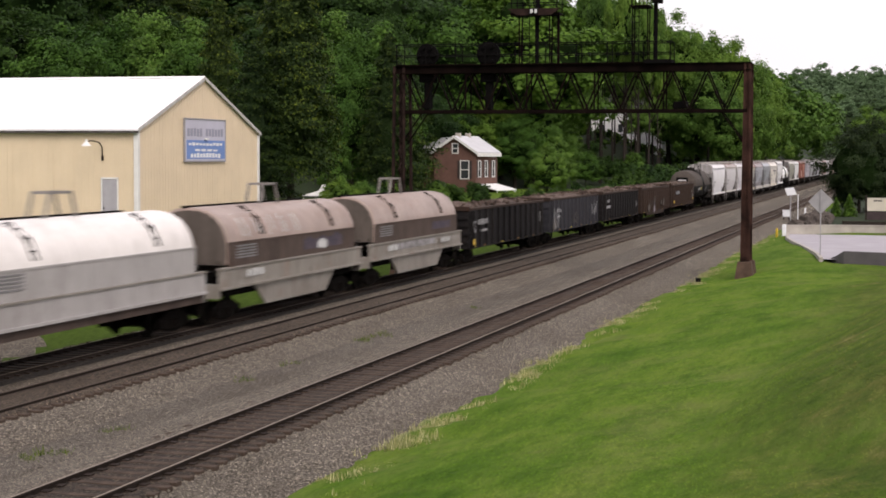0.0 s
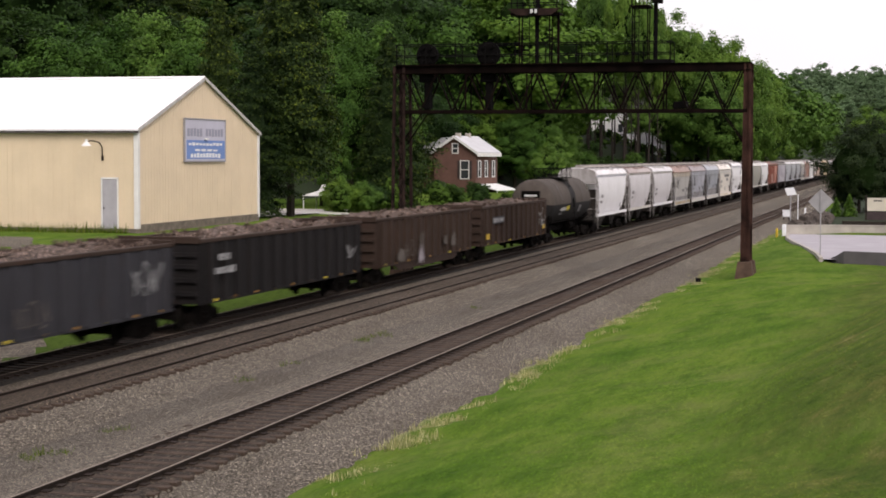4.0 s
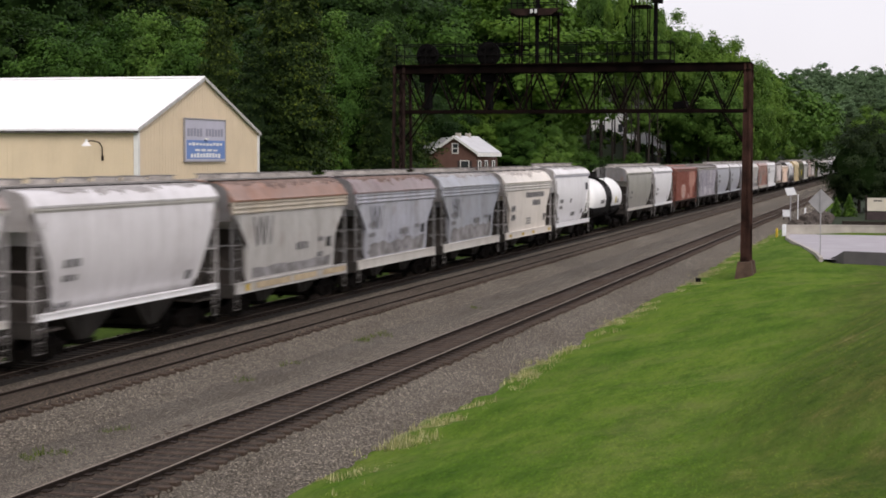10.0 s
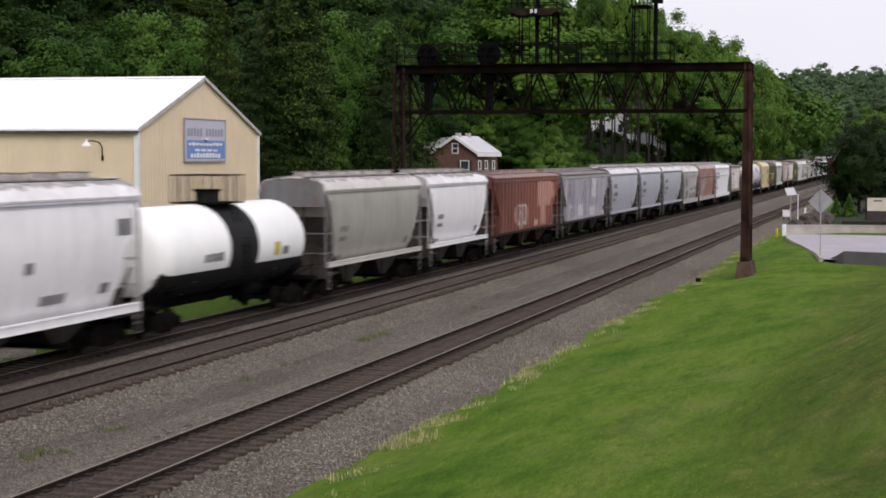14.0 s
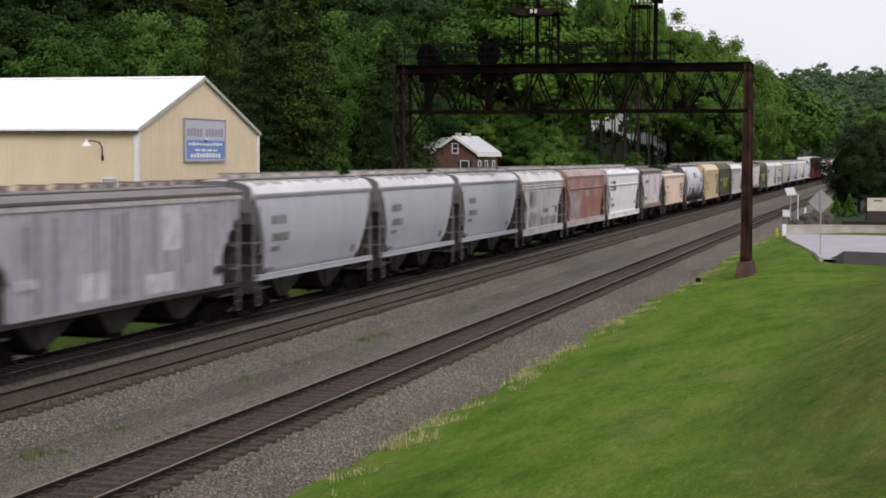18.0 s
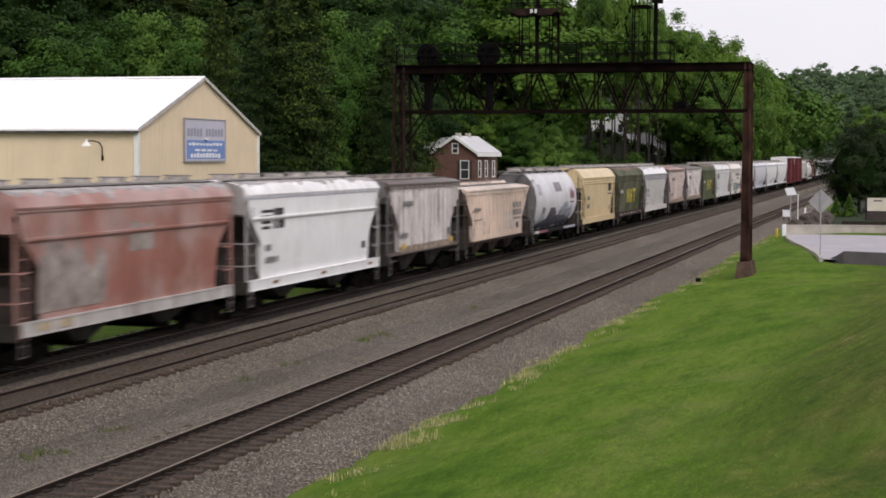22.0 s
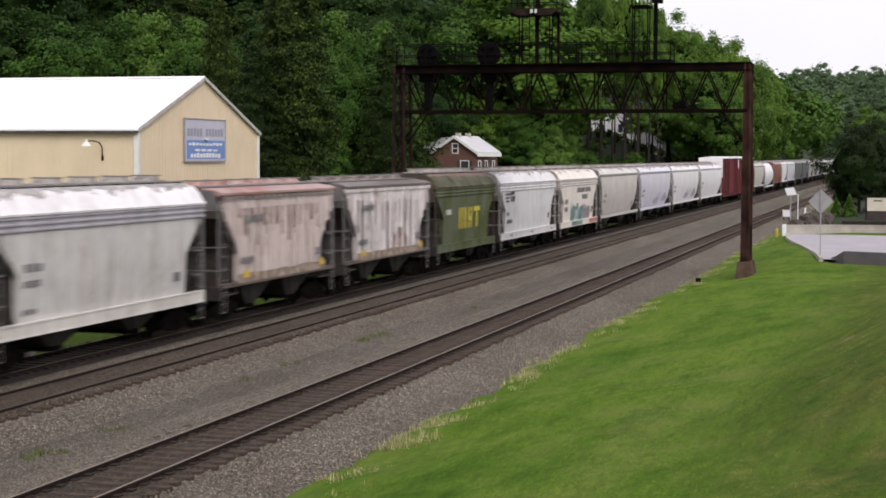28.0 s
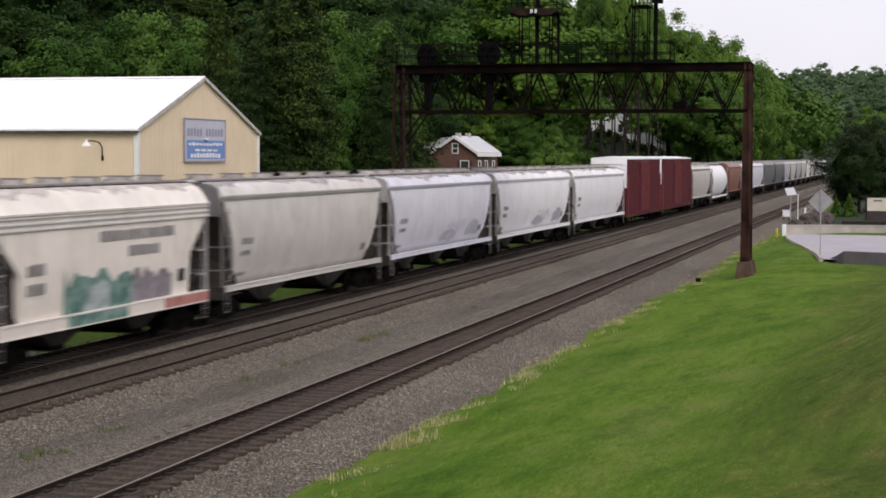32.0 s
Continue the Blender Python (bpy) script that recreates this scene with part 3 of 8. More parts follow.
def stone_strip(name, ys, z, mat, label, wob=0.0):
    """A long strip of stone laid a little over the ballast, with ragged edges."""
    xs = [-40 + 1.0 * i for i in range(240)] + [200 + 10 * i for i in range(30)] + [520, 700, 900, 1075]
    s = Shape()
    for x in xs:
        for k, y in enumerate(ys):
            rim = k in (0, len(ys) - 1)
            yy = y + (wob * noise.noise(Vector((x * 0.6, y, 6.0))) + 0.4 * wob * noise.noise(Vector((x * 2.3, y, 2.0))) if k < 2 or k > len(ys) - 3 else 0.0)
            s.v.append((x, yy, z(y) - 0.12 if rim else z(y) + 0.02 * noise.noise(Vector((x * 0.7, y * 2, 3.0)))))
    n = len(ys)
    s.f = [(i * n + j, (i + 1) * n + j, (i + 1) * n + j + 1, i * n + j + 1) for i in range(len(xs) - 1) for j in range(n - 1)]
    return solid(name, s, MAT[mat], label, kind="structure", smooth=60)


stone_strip("pale_strip", (21.75, 21.82, 22.1, 22.45, 22.55), lambda y: -0.05, "pale_strip", "pale dusty stone along the middle track", 0.05)
# strip before the train: its shadow laid down as darker stone
stone_strip("track_strip", (22.5, 22.6, 22.9, 23.1, 23.2), lambda y: -0.08, "shaded_stone", "stone before the train's track, darkened with painted shade")
stone_strip("cinder_path", (16.55, 16.75, 17.2, 17.7, 18.15, 18.35), lambda y: -0.395, "cinder_path", "trodden brown-grey fines between the tracks", 0.3)


def track_bed(y, half, far, top):
    """The darker oil-stained stone between and beside the rails; the train's bed also has shade in its colour."""
    s = Shape()
    for a, b in ((-half, far),):
        xs = [-40 + 1.5 * i for i in range(160)] + [200 + 10 * i for i in range(30)] + [520, 700, 900, 1075]
        offs = [a, a + 0.12, a + 0.5, 0.0, b - 0.5, b - 0.12, b]
        for x in xs:
            for k, o in enumerate(offs):
                z = -0.2 if k in (0, 6) else top + 0.02 * noise.noise(Vector((x * 1.3, (y + o) * 2, 1.0)))
                s.v.append((x, y + o + 0.08 * noise.noise(Vector((x * 0.9, y, o))), z))
        n = len(offs)
        s.f = [(i * n + j, (i + 1) * n + j, (i + 1) * n + j + 1, i * n + j + 1) for i in range(len(xs) - 1) for j in range(n - 1)]
    return s


RAIL_OUTLINE = [(-0.068, -0.155), (0.068, -0.155), (0.068, -0.142), (0.012, -0.125), (0.012, -0.045), (0.036, -0.035), (0.036, -0.004), (0.03, 0.0), (-0.03, 0.0), (-0.036, -0.004), (-0.036, -0.035), (-0.012, -0.045), (-0.012, -0.125), (-0.068, -0.142)]


def railway_track(y, label, singles, bed="cinders", half=1.22, far=0.86, top=-0.115, head="rail_head"):
    """A track: two rails, and its ties; the nearest ties are parts of their own."""
    base = thing("railway_track", label, "railway track", pose(0, y, 0), "main line tracks", "structure")
    part("track_bed", track_bed(0.0, half, far, top), MAT[bed], base, "dark stone between the rails", smooth=60)
    for side in (-1, 1):
        rail = part("rail", Shape().prism([(side * HALF_GAUGE + a, b) for a, b in RAIL_OUTLINE], "x", -40, 1070), MAT["rail_side"], base, "rust-brown steel rail")
        part("rail_head", Shape().box(-40, 1070, side * HALF_GAUGE - 0.024, side * HALF_GAUGE + 0.024, -0.002, 0.003), MAT[head], rail, "running surface of the rail")
    tie = Shape().box(-0.11, 0.11, -1.27, 1.27, -0.26, -0.098, 0.012).mesh("tie", MAT["tie"])
    plate = Shape()
    rnd = random.Random(int(y * 10))
    rest = Shape()
    x, count = -10.0, 0
    while x < 460:
        if count < singles and x > 18:
            part("tie", tie, None, base, at=pose(x, rnd.uniform(-0.06, 0.06), rnd.uniform(-0.012, 0.008), 0, 0, rnd.uniform(-1.5, 1.5)))
            count += 1
        else:
            o, dz = rnd.uniform(-0.06, 0.06), rnd.uniform(-0.012, 0.008)
            rest.box(x - 0.11, x + 0.11, -1.27 + o, 1.27 + o, -0.26, -0.098 + dz)
        if x < 130:
            for side in (-1, 1):
                plate.box(x - 0.09, x + 0.09, side * HALF_GAUGE - 0.17, side * HALF_GAUGE + 0.17, -0.1, -0.075)
        x += 0.52
    tagged(part("ties", rest, MAT["tie"], base, "weathered dark wooden ties"), kind="stuff")
    tagged(part("tie_plates", plate, MAT["rail_side"], base, "rusty tie plates under the rails"), kind="stuff")
    return base


railway_track(Y_NEAR, "near railway track with dark wooden ties and polished rails", 200)
railway_track(Y_MID, "middle railway track with rusty rails on brown stone", 60, "bed_mid", 1.12, 0.86, -0.07, "rail_rust")
# the train's bed: shade under the cars is painted into its stone
railway_track(Y_TRAIN, "railway track carrying the moving freight train", 0, "shaded_stone")


def loose_stones():
    """Single stones on the ballast shoulders."""
    rnd = random.Random(4)
    s = Shape()
    for k in range(30000):
        x = 22 + 95 * rnd.random() ** 1.7
        y = rnd.choice((rnd.uniform(10.9, 12.95), rnd.uniform(10.9, 12.95), rnd.uniform(15.2, 16.7), rnd.uniform(18.1, 19.7), rnd.uniform(18.1, 19.7)))
        z = -0.42 if y < 11.8 else lerp(-0.42, -0.16, step(11.8, 12.9, y)) if y < 15.3 else lerp(-0.18, -0.42, step(15.6, 16.9, y)) if y < 17.8 else lerp(-0.44, -0.18, step(18.0, 19.5, y))
        r = rnd.uniform(0.015, 0.038)
        if abs(y - Y_NEAR) < 1.2:
            r, z = r * 0.7, -0.1
        a = rnd.uniform(0, 6.28)
        ring = [(x + r * rnd.uniform(0.7, 1.3) * math.cos(a + t), y + r * rnd.uniform(0.7, 1.3) * math.sin(a + t), z + r * rnd.uniform(-0.2, 0.3)) for t in (0, 1.57, 3.14, 4.71)]
        s.add(ring + [(x, y, z + r * rnd.uniform(0.6, 1.1))], [(0, 1, 4), (1, 2, 4), (2, 3, 4), (3, 0, 4)])
    return solid("loose_stones", s, MAT["stones"], "loose grey ballast stones along the track shoulders", "gravel", "stuff")


loose_stones()


# ---- the signal bridge ----
XB, YR, YL, ZT, ZB = 85.57, 8.27, 26.9, 10.6, 8.25


def signal_bridge():
    g = thing("signal_bridge", "rust-brown steel truss signal bridge spanning the tracks", "signal bridge", pose(XB, 0, 0))
    steel, rust = MAT["bridge_steel"], MAT["bridge_rust"]
    depth = 0.55
    for y, low in ((YR, 0.02), (YL, -0.8)):
        wide = 0.19 if y == YR else 0.34
        for dx in (-depth, depth):
            lean = 1.25 if y == YR else 1.5
            for q in (-1, 1):
                post = Shape().bar((dx * lean, y + q * wide, low), (dx, y + q * (wide - 0.06), ZT + 0.12), 0.11, 0.11)
                post.bar((dx * lean, y + q * (wide - 0.09), low), (dx, y + q * (wide - 0.15), ZT + 0.12), 0.02, 0.12)
                part("post", post, rust if y > 20 else MAT["column_rust"], g, "rusty riveted steel column angle")
            if y == YR:
                part("web_plate", Shape().bar((dx * lean, y, low), (dx, y, ZT + 0.12), 0.3, 0.02), MAT["column_rust"], g, "rust-streaked plate between the column angles")
            else:
                for i in range(14):
                    za, zb = lerp(low + 0.4, ZT - 0.2, i / 14), lerp(low + 0.4, ZT - 0.2, (i + 1) / 14)
                    q = 1 if i % 2 else -1
                    part("lattice_bar", Shape().bar((dx * 1.25, y - q * wide, za), (dx * 1.25, y + q * wide, zb), 0.05, 0.02), rust, g)
        k = int((ZT - low) / 0.9)
        for i in range(k):
            z0, z1 = lerp(low + 0.5, ZT, i / k), lerp(low + 0.5, ZT, (i + 1) / k)
            w0, w1 = lerp(depth * 1.3, depth, i / k), lerp(depth * 1.3, depth, (i + 1) / k)
            part("lacing_bar", Shape().bar((-w0, y, z0), (w1, y, z1), 0.06, 0.03), rust, g)
            part("lacing_bar", Shape().bar((w0, y + 0.035, z0), (-w1, y + 0.035, z1), 0.06, 0.03), rust, g)
        foot = Shape()
        for x in (-0.75, 0.75):
            foot.loft([[(x - 0.5, y - 0.5, low - 1.0), (x + 0.5, y - 0.5, low - 1.0), (x + 0.5, y + 0.5, low - 1.0), (x - 0.5, y + 0.5, low - 1.0)],
                       [(x - 0.46, y - 0.46, low - 0.35), (x + 0.46, y - 0.46, low - 0.35), (x + 0.46, y + 0.46, low - 0.35), (x - 0.46, y + 0.46, low - 0.35)],
                       [(x - 0.34, y - 0.34, low + 0.5), (x + 0.34, y - 0.34, low + 0.5), (x + 0.34, y + 0.34, low + 0.5), (x - 0.34, y + 0.34, low + 0.5)]])
        part("footing", foot, MAT["footing"], g, "stained concrete pedestal")
    for dx in (-depth, depth):
        top = Shape().box(dx - 0.12, dx + 0.12, YR - 0.2, YL + 0.2, ZT - 0.3, ZT - 0.26)
        top.box(dx - 0.02, dx + 0.02, YR - 0.2, YL + 0.2, ZT - 0.28, ZT + 0.1).box(dx - 0.12, dx + 0.12, YR - 0.2, YL + 0.2, ZT + 0.08, ZT + 0.12)
        part("top_chord", top, steel, g)
        low = Shape().box(dx - 0.1, dx + 0.1, YR, YL, ZB - 0.09, ZB + 0.09)
        part("bottom_chord", low, steel, g)
        n = 10
        for i in range(n):
            y0, y1 = lerp(YR + 0.3, YL - 0.3, i / n), lerp(YR + 0.3, YL - 0.3, (i + 1) / n)
            ym = (y0 + y1) / 2
            part("diagonal", Shape().bar((dx, y0, ZT - 0.25), (dx, ym, ZB), 0.12, 0.07), steel, g)
            part("diagonal", Shape().bar((dx, ym, ZB), (dx, y1, ZT - 0.25), 0.12, 0.07), steel, g)
        for y in (lerp(YR, YL, k) for k in (0.23, 0.425, 0.62, 0.8)):
            part("upright", Shape().bar((dx, y, ZB), (dx, y, ZT - 0.25), 0.07, 0.07), steel, g)
        for y, q in ((YR, 1), (YL, -1)):
            part("knee_brace", Shape().bar((dx, y + 0.1 * q, ZB - 1.75), (dx, y + 1.35 * q, ZB), 0.08, 0.06), steel, g)
    for i in range(10):
        y0, y1 = lerp(YR, YL, i / 9.0), lerp(YR, YL, min(1.0, (i + 1) / 9.0))
        for z in (ZT - 0.1, ZB):
            part("cross_strut", Shape().bar((-depth, y0, z), (depth, y0, z), 0.07, 0.07), steel, g)
            if i < 9:
                part("cross_brace", Shape().bar((-depth, y0, z), (depth, y1, z), 0.05, 0.04), steel, g)
    # walkway and its railing on the top chord
    ya, yb = 12.2, 27.0
    part("walkway", Shape().box(-0.75, 0.75, ya, yb, ZT + 0.125, ZT + 0.18), steel, g, "steel grating walkway")
    part("walkway_end", Shape().box(-0.85, 0.85, ya, ya + 1.35, ZT + 0.1, ZT + 0.3), MAT["black_steel"], g)
    for dx in (-0.72, 0.72):
        for z in (0.66, 1.24):
            part("hand_rail", Shape().rod((dx, ya, ZT + z), (dx, yb, ZT + z), 0.028, 5), MAT["black_steel"], g)
        k = 9
        for i in range(k + 1):
            y = lerp(ya, yb, i / k)
            part("railing_post", Shape().rod((dx, y, ZT + 0.1), (dx, y, ZT + 1.24), 0.03, 5), MAT["black_steel"], g)
    for y in (ya, ya + 0.25):
        part("end_rail", Shape().rod((-0.72, y, ZT + 1.24), (0.72, y, ZT + 1.24), 0.03, 5), MAT["black_steel"], g)
    # round position-light signal heads facing along the line, seen from behind
    for y, z, s in ((25.47, ZT + 0.72, 1.0), (22.05, ZT + 0.75, 1.05)):
        head = Shape().rod((-0.08, y, z), (0.08, y, z), 0.62 * s, 20)
        disc = part("signal_head", head, MAT["black_steel"], g, "round black signal disc seen from the back", smooth=40)
        for i in range(7):
            a = math.pi * i / 3
            r = 0.42 * s if i < 6 else 0.0
            part("lamp_can", Shape().rod((-0.3, y + r * math.cos(a), z + r * math.sin(a)), (-0.08, y + r * math.cos(a), z + r * math.sin(a)), 0.11, 8), MAT["black_steel"], disc)
        part("signal_mast", Shape().rod((0.2, y, ZB + 0.1), (0.2, y, ZT + 1.2), 0.1, 8), MAT["black_steel"], g)
        part("relay_case", Shape().box(-0.2, 0.5, y - 0.42, y + 0.42, ZT - 0.75, ZT - 0.35, 0.03), MAT["black_steel"], g)
        part("mast_bracket", Shape().box(-0.1, 0.5, y - 0.16, y + 0.16, ZB + 0.15, ZT - 0.75, 0.02), MAT["black_steel"], g)
    # taller signal masts with their platforms
    for y0, y1, z, plate in ((18.1, 20.75, 13.35, True), (13.35, 14.35, 13.62, False)):
        ym = (y0 + y1) / 2
        pf = part("platform", Shape().box(-0.7, 0.7, y0, y1, z, z + 0.1, 0.02), steel, g, "rusty steel signal platform")
        if plate:
            part("platform_edge", Shape().prism([(y0 - 0.1, z + 0.3), (y0 + 0.4, z - 0.05), (y1 - 0.4, z - 0.05), (y1 + 0.1, z + 0.3)], "x", -0.75, -0.7), rust, g)
            part("number_plate", Shape().box(-0.8, -0.76, ym - 0.24, ym + 0.24, z + 0.0, z + 0.32), MAT["black_steel"], g, "small plate with white figures")
            for k in (-0.11, 0.11):
                part("figure_bar", Shape().box(-0.806, -0.801, ym + k - 0.07, ym + k + 0.07, z + 0.06, z + 0.26), MAT["mark_white"], g)
        for y in (y0 + 0.1, ym, y1 - 0.1):
            for dx in (-0.66, 0.66):
                part("railing_post", Shape().rod((dx, y, z + 0.1), (dx, y, z + 1.2), 0.028, 5), MAT["black_steel"], pf)
        for dx in (-0.66, 0.66):
            for q in (0.6, 1.18):
                part("hand_rail", Shape().rod((dx, y0, z + q), (dx, y1, z + q), 0.025, 5), MAT["black_steel"], pf)
        for y in ((y0 + 0.55, y1 - 0.45) if plate else (y0 + 0.1, y1 - 0.1)):
            for dx in (-0.25, 0.25):
                part("stanchion", Shape().bar((dx, y, ZT + 0.1), (dx * 1.5, y, z), 0.06, 0.06), steel, g)
        if plate:
            part("stanchion", Shape().bar((0, y0 + 0.15, ZT + 0.1), (0, y0 + 0.15, z), 0.12, 0.12), steel, g)
        ladder = Shape()
        yl = ym + (0.45 if plate else 0.2)
        for q in (-0.18, 0.18):
            ladder.rod((-0.55, yl + q, ZT + 0.1), (-0.55, yl + q, z + 1.0), 0.022, 5)
        for i in range(12):
            zz = lerp(ZT + 0.3, z + 0.8, i / 11)
            ladder.rod((-0.55, yl - 0.18, zz), (-0.55, yl + 0.18, zz), 0.014, 4)
        part("ladder", ladder, MAT["black_steel"], g)
        mast_y = ym if plate else y0 - 0.25
        part("signal_mast", Shape().rod((0.1, mast_y, ZT), (0.1, mast_y, z + 3.4), 0.11, 10), MAT["black_steel"], g)
        disc = part("signal_head", Shape().rod((-0.05, mast_y, z + 2.5), (0.1, mast_y, z + 2.5), 0.62, 20), MAT["black_steel"], g, "round black signal disc", smooth=40)
    part("mast_box", Shape().box(-0.3, 0.3, 12.75, 13.25, 13.85, 14.35, 0.03), MAT["black_steel"], g, "small black relay box on the mast")
    part("junction_box", Shape().box(-0.3, 0.3, 11.4, 12.1, ZB + 0.12, ZB + 0.5, 0.03), MAT["black_steel"], g)
    return g


signal_bridge()


# ---- the yellow metal building ----
def metal_building():
    """Corner towards the camera at (72, 36); long wall along y, gable along x."""
    g = thing("metal_building", "yellow metal-clad workshop building with white roof", "building", pose(72.0, 36.0, 2.3, 0, 0, 1.5))
    W, D, H, R = 16.25, 30.0, 4.8, 7.6
    mid = W / 2
    core = Shape().prism([(0.06, 0.0), (W - 0.06, 0.0), (W - 0.06, H - 0.1), (mid, R - 0.15), (0.06, H - 0.1)], "y", 0.06, D)
    part("wall", core, MAT["siding"], g, "yellow sheet metal walls")
    # vertical cladding sheets, each with its raised ribs
    n = 16
    for i in range(n):
        x0, x1 = W * i / n, W * (i + 1) / n
        top = lambda x: lerp(H, R, 1 - abs(x - mid) / mid) - 0.06
        s = Shape().prism([(x0 + 0.004, 0.02), (x1 - 0.004, 0.02), (x1 - 0.004, top(x1)), (x0 + 0.004, top(x0))], "y", 0.03, 0.06)
        for k in range(1, 4):
            x = lerp(x0, x1, k / 3.0 - 0.08)
            s.prism([(x - 0.02, 0.02), (x + 0.02, 0.02), (x + 0.02, top(x)), (x - 0.02, top(x))], "y", 0.02, 0.03)
        part("cladding_panel", s, MAT["siding"], g)
    m = 27
    for i in range(m):
        y0, y1 = 0.06 + (D - 0.06) * i / m, 0.06 + (D - 0.06) * (i + 1) / m
        s = Shape().box(0.03, 0.06, y0 + 0.004, y1 - 0.004, 0.02, H - 0.02)
        for k in range(1, 4):
            y = lerp(y0, y1, k / 3.0 - 0.08)
            s.box(0.02, 0.03, y - 0.02, y + 0.02, 0.02, H - 0.02)
        part("cladding_panel", s, MAT["siding"], g)
    part("corner_trim", Shape().box(-0.04, 0.2, -0.04, 0.2, 0.0, H + 0.02, 0.015), MAT["white_trim"], g, "white corner trim")
    part("corner_trim", Shape().box(W - 0.2, W + 0.04, -0.04, 0.2, 0.0, H + 0.02, 0.015), MAT["white_trim"], g, "white corner trim")
    part("base_course", Shape().box(-0.02, W + 0.02, -0.02, D, -0.6, 0.0), MAT["block"], g, "dark stained block footing")
    part("base_strip", Shape().box(0.3, W - 0.1, -0.035, -0.021, -0.02, 0.42 * 0.5), MAT["block"], g)
    # roof: two slabs with standing seams
    ov = 0.1
    slope = (R - H) / mid
    for q in (0, 1):
        def px(t):
            return lerp(-ov, mid, t) if q == 0 else lerp(W + ov, mid, t)
        z0, z1 = H - ov * slope + 0.08, R + 0.08
        s = Shape().prism([(px(0), z0), (px(1), z1), (px(1), z1 - 0.1), (px(0), z0 - 0.1)], "y", -ov, D)
        slab = part("roof", s, MAT["white_roof"], g, "white painted metal roof")
        k = 30
        seam = Shape().prism([(px(0), z0 + 0.02), (px(1), z1 + 0.02), (px(1), z1 - 0.02), (px(0), z0 - 0.02)], "y", -0.02, 0.02).mesh("seam", MAT["white_roof"])
        for i in range(k):
            part("seam", seam, None, slab, at=pose(0, lerp(0.3, D - 0.3, i / (k - 1)), 0))
        rake = Shape().prism([(px(0), z0 + 0.03), (px(1), z1 + 0.03), (px(1), z1 - 0.15), (px(0), z0 - 0.15)], "y", -ov - 0.03, -ov)
        part("rake_trim", rake, MAT["rake"], g, "weathered grey-white rake trim")
    part("ridge_cap", Shape().prism([(mid - 0.2, R + 0.05), (mid, R + 0.15), (mid + 0.2, R + 0.05)], "y", -ov, D), MAT["white_roof"], g)
    # the eave's dark shadow line is painted into the gutter's colour
    gut = Shape().prism([(-ov - 0.14, H - 0.17), (-ov - 0.14, H - 0.05), (-ov - 0.12, H - 0.05), (-ov - 0.12, H - 0.15), (-ov, H - 0.15), (-ov, H - 0.05), (-ov + 0.02, H - 0.05), (-ov + 0.02, H - 0.17)], "y", -ov, D)
    part("gutter", gut, MAT["gutter"], g, "stained gutter, coloured dark as the eave's shadow line")
    # entry door in the long wall
    door = part("door", Shape().box(-0.012, 0.019, 1.1, 1.86, 0.0, 2.4, 0.004), MAT["door_grey"], g, "plain grey steel door")
    part("door_knob", Shape().rod((-0.07, 1.78, 1.0), (-0.012, 1.78, 1.0), 0.035, 8), MAT["black_steel"], door)
    fr = Shape().box(-0.03, 0.019, 1.02, 1.095, 0.0, 2.48).box(-0.03, 0.019, 1.865, 1.94, 0.0, 2.48).box(-0.03, 0.019, 1.02, 1.94, 2.405, 2.49)
    part("door_frame", fr, MAT["white_trim"], g, "white door frame")
    # yard lamp and an iron bracket
    arm = Shape()
    way = [(-0.04, 1.84, 3.42), (-0.05, 1.84, 3.95), (-0.3, 1.88, 4.18), (-0.8, 1.98, 4.26), (-1.2, 2.06, 4.22)]
    for p, q in zip(way, way[1:]):
        arm.rod(p, q, 0.03, 6)
    lamp = part("wall_lamp", arm, MAT["rail_side"], g, "barn lamp on a bent iron arm")
    part("lamp_shade", Shape().rod((-1.25, 2.07, 4.0), (-1.25, 2.07, 4.2), 0.24, 12, 0.07).rod((-1.25, 2.07, 4.2), (-1.25, 2.07, 4.32), 0.07, 8), MAT["white_trim"], lamp, "white enamel shade")
    part("wall_plate", Shape().box(-0.045, 0.019, 1.79, 1.89, 3.3, 3.55, 0.005), MAT["rail_side"], lamp)
    return g


MAT["rake"] = surface("weathered_rake", (0.5, 0.48, 0.47), 0.6, 0, 0.25, 2, 20, 0.05)
MAT["gutter"] = surface("gutter_eave_shadow", (0.05, 0.045, 0.042), 0.7, 0, 0.5, 1.5, 14, 0.1, (0.14, 0.13, 0.12))
metal_building()


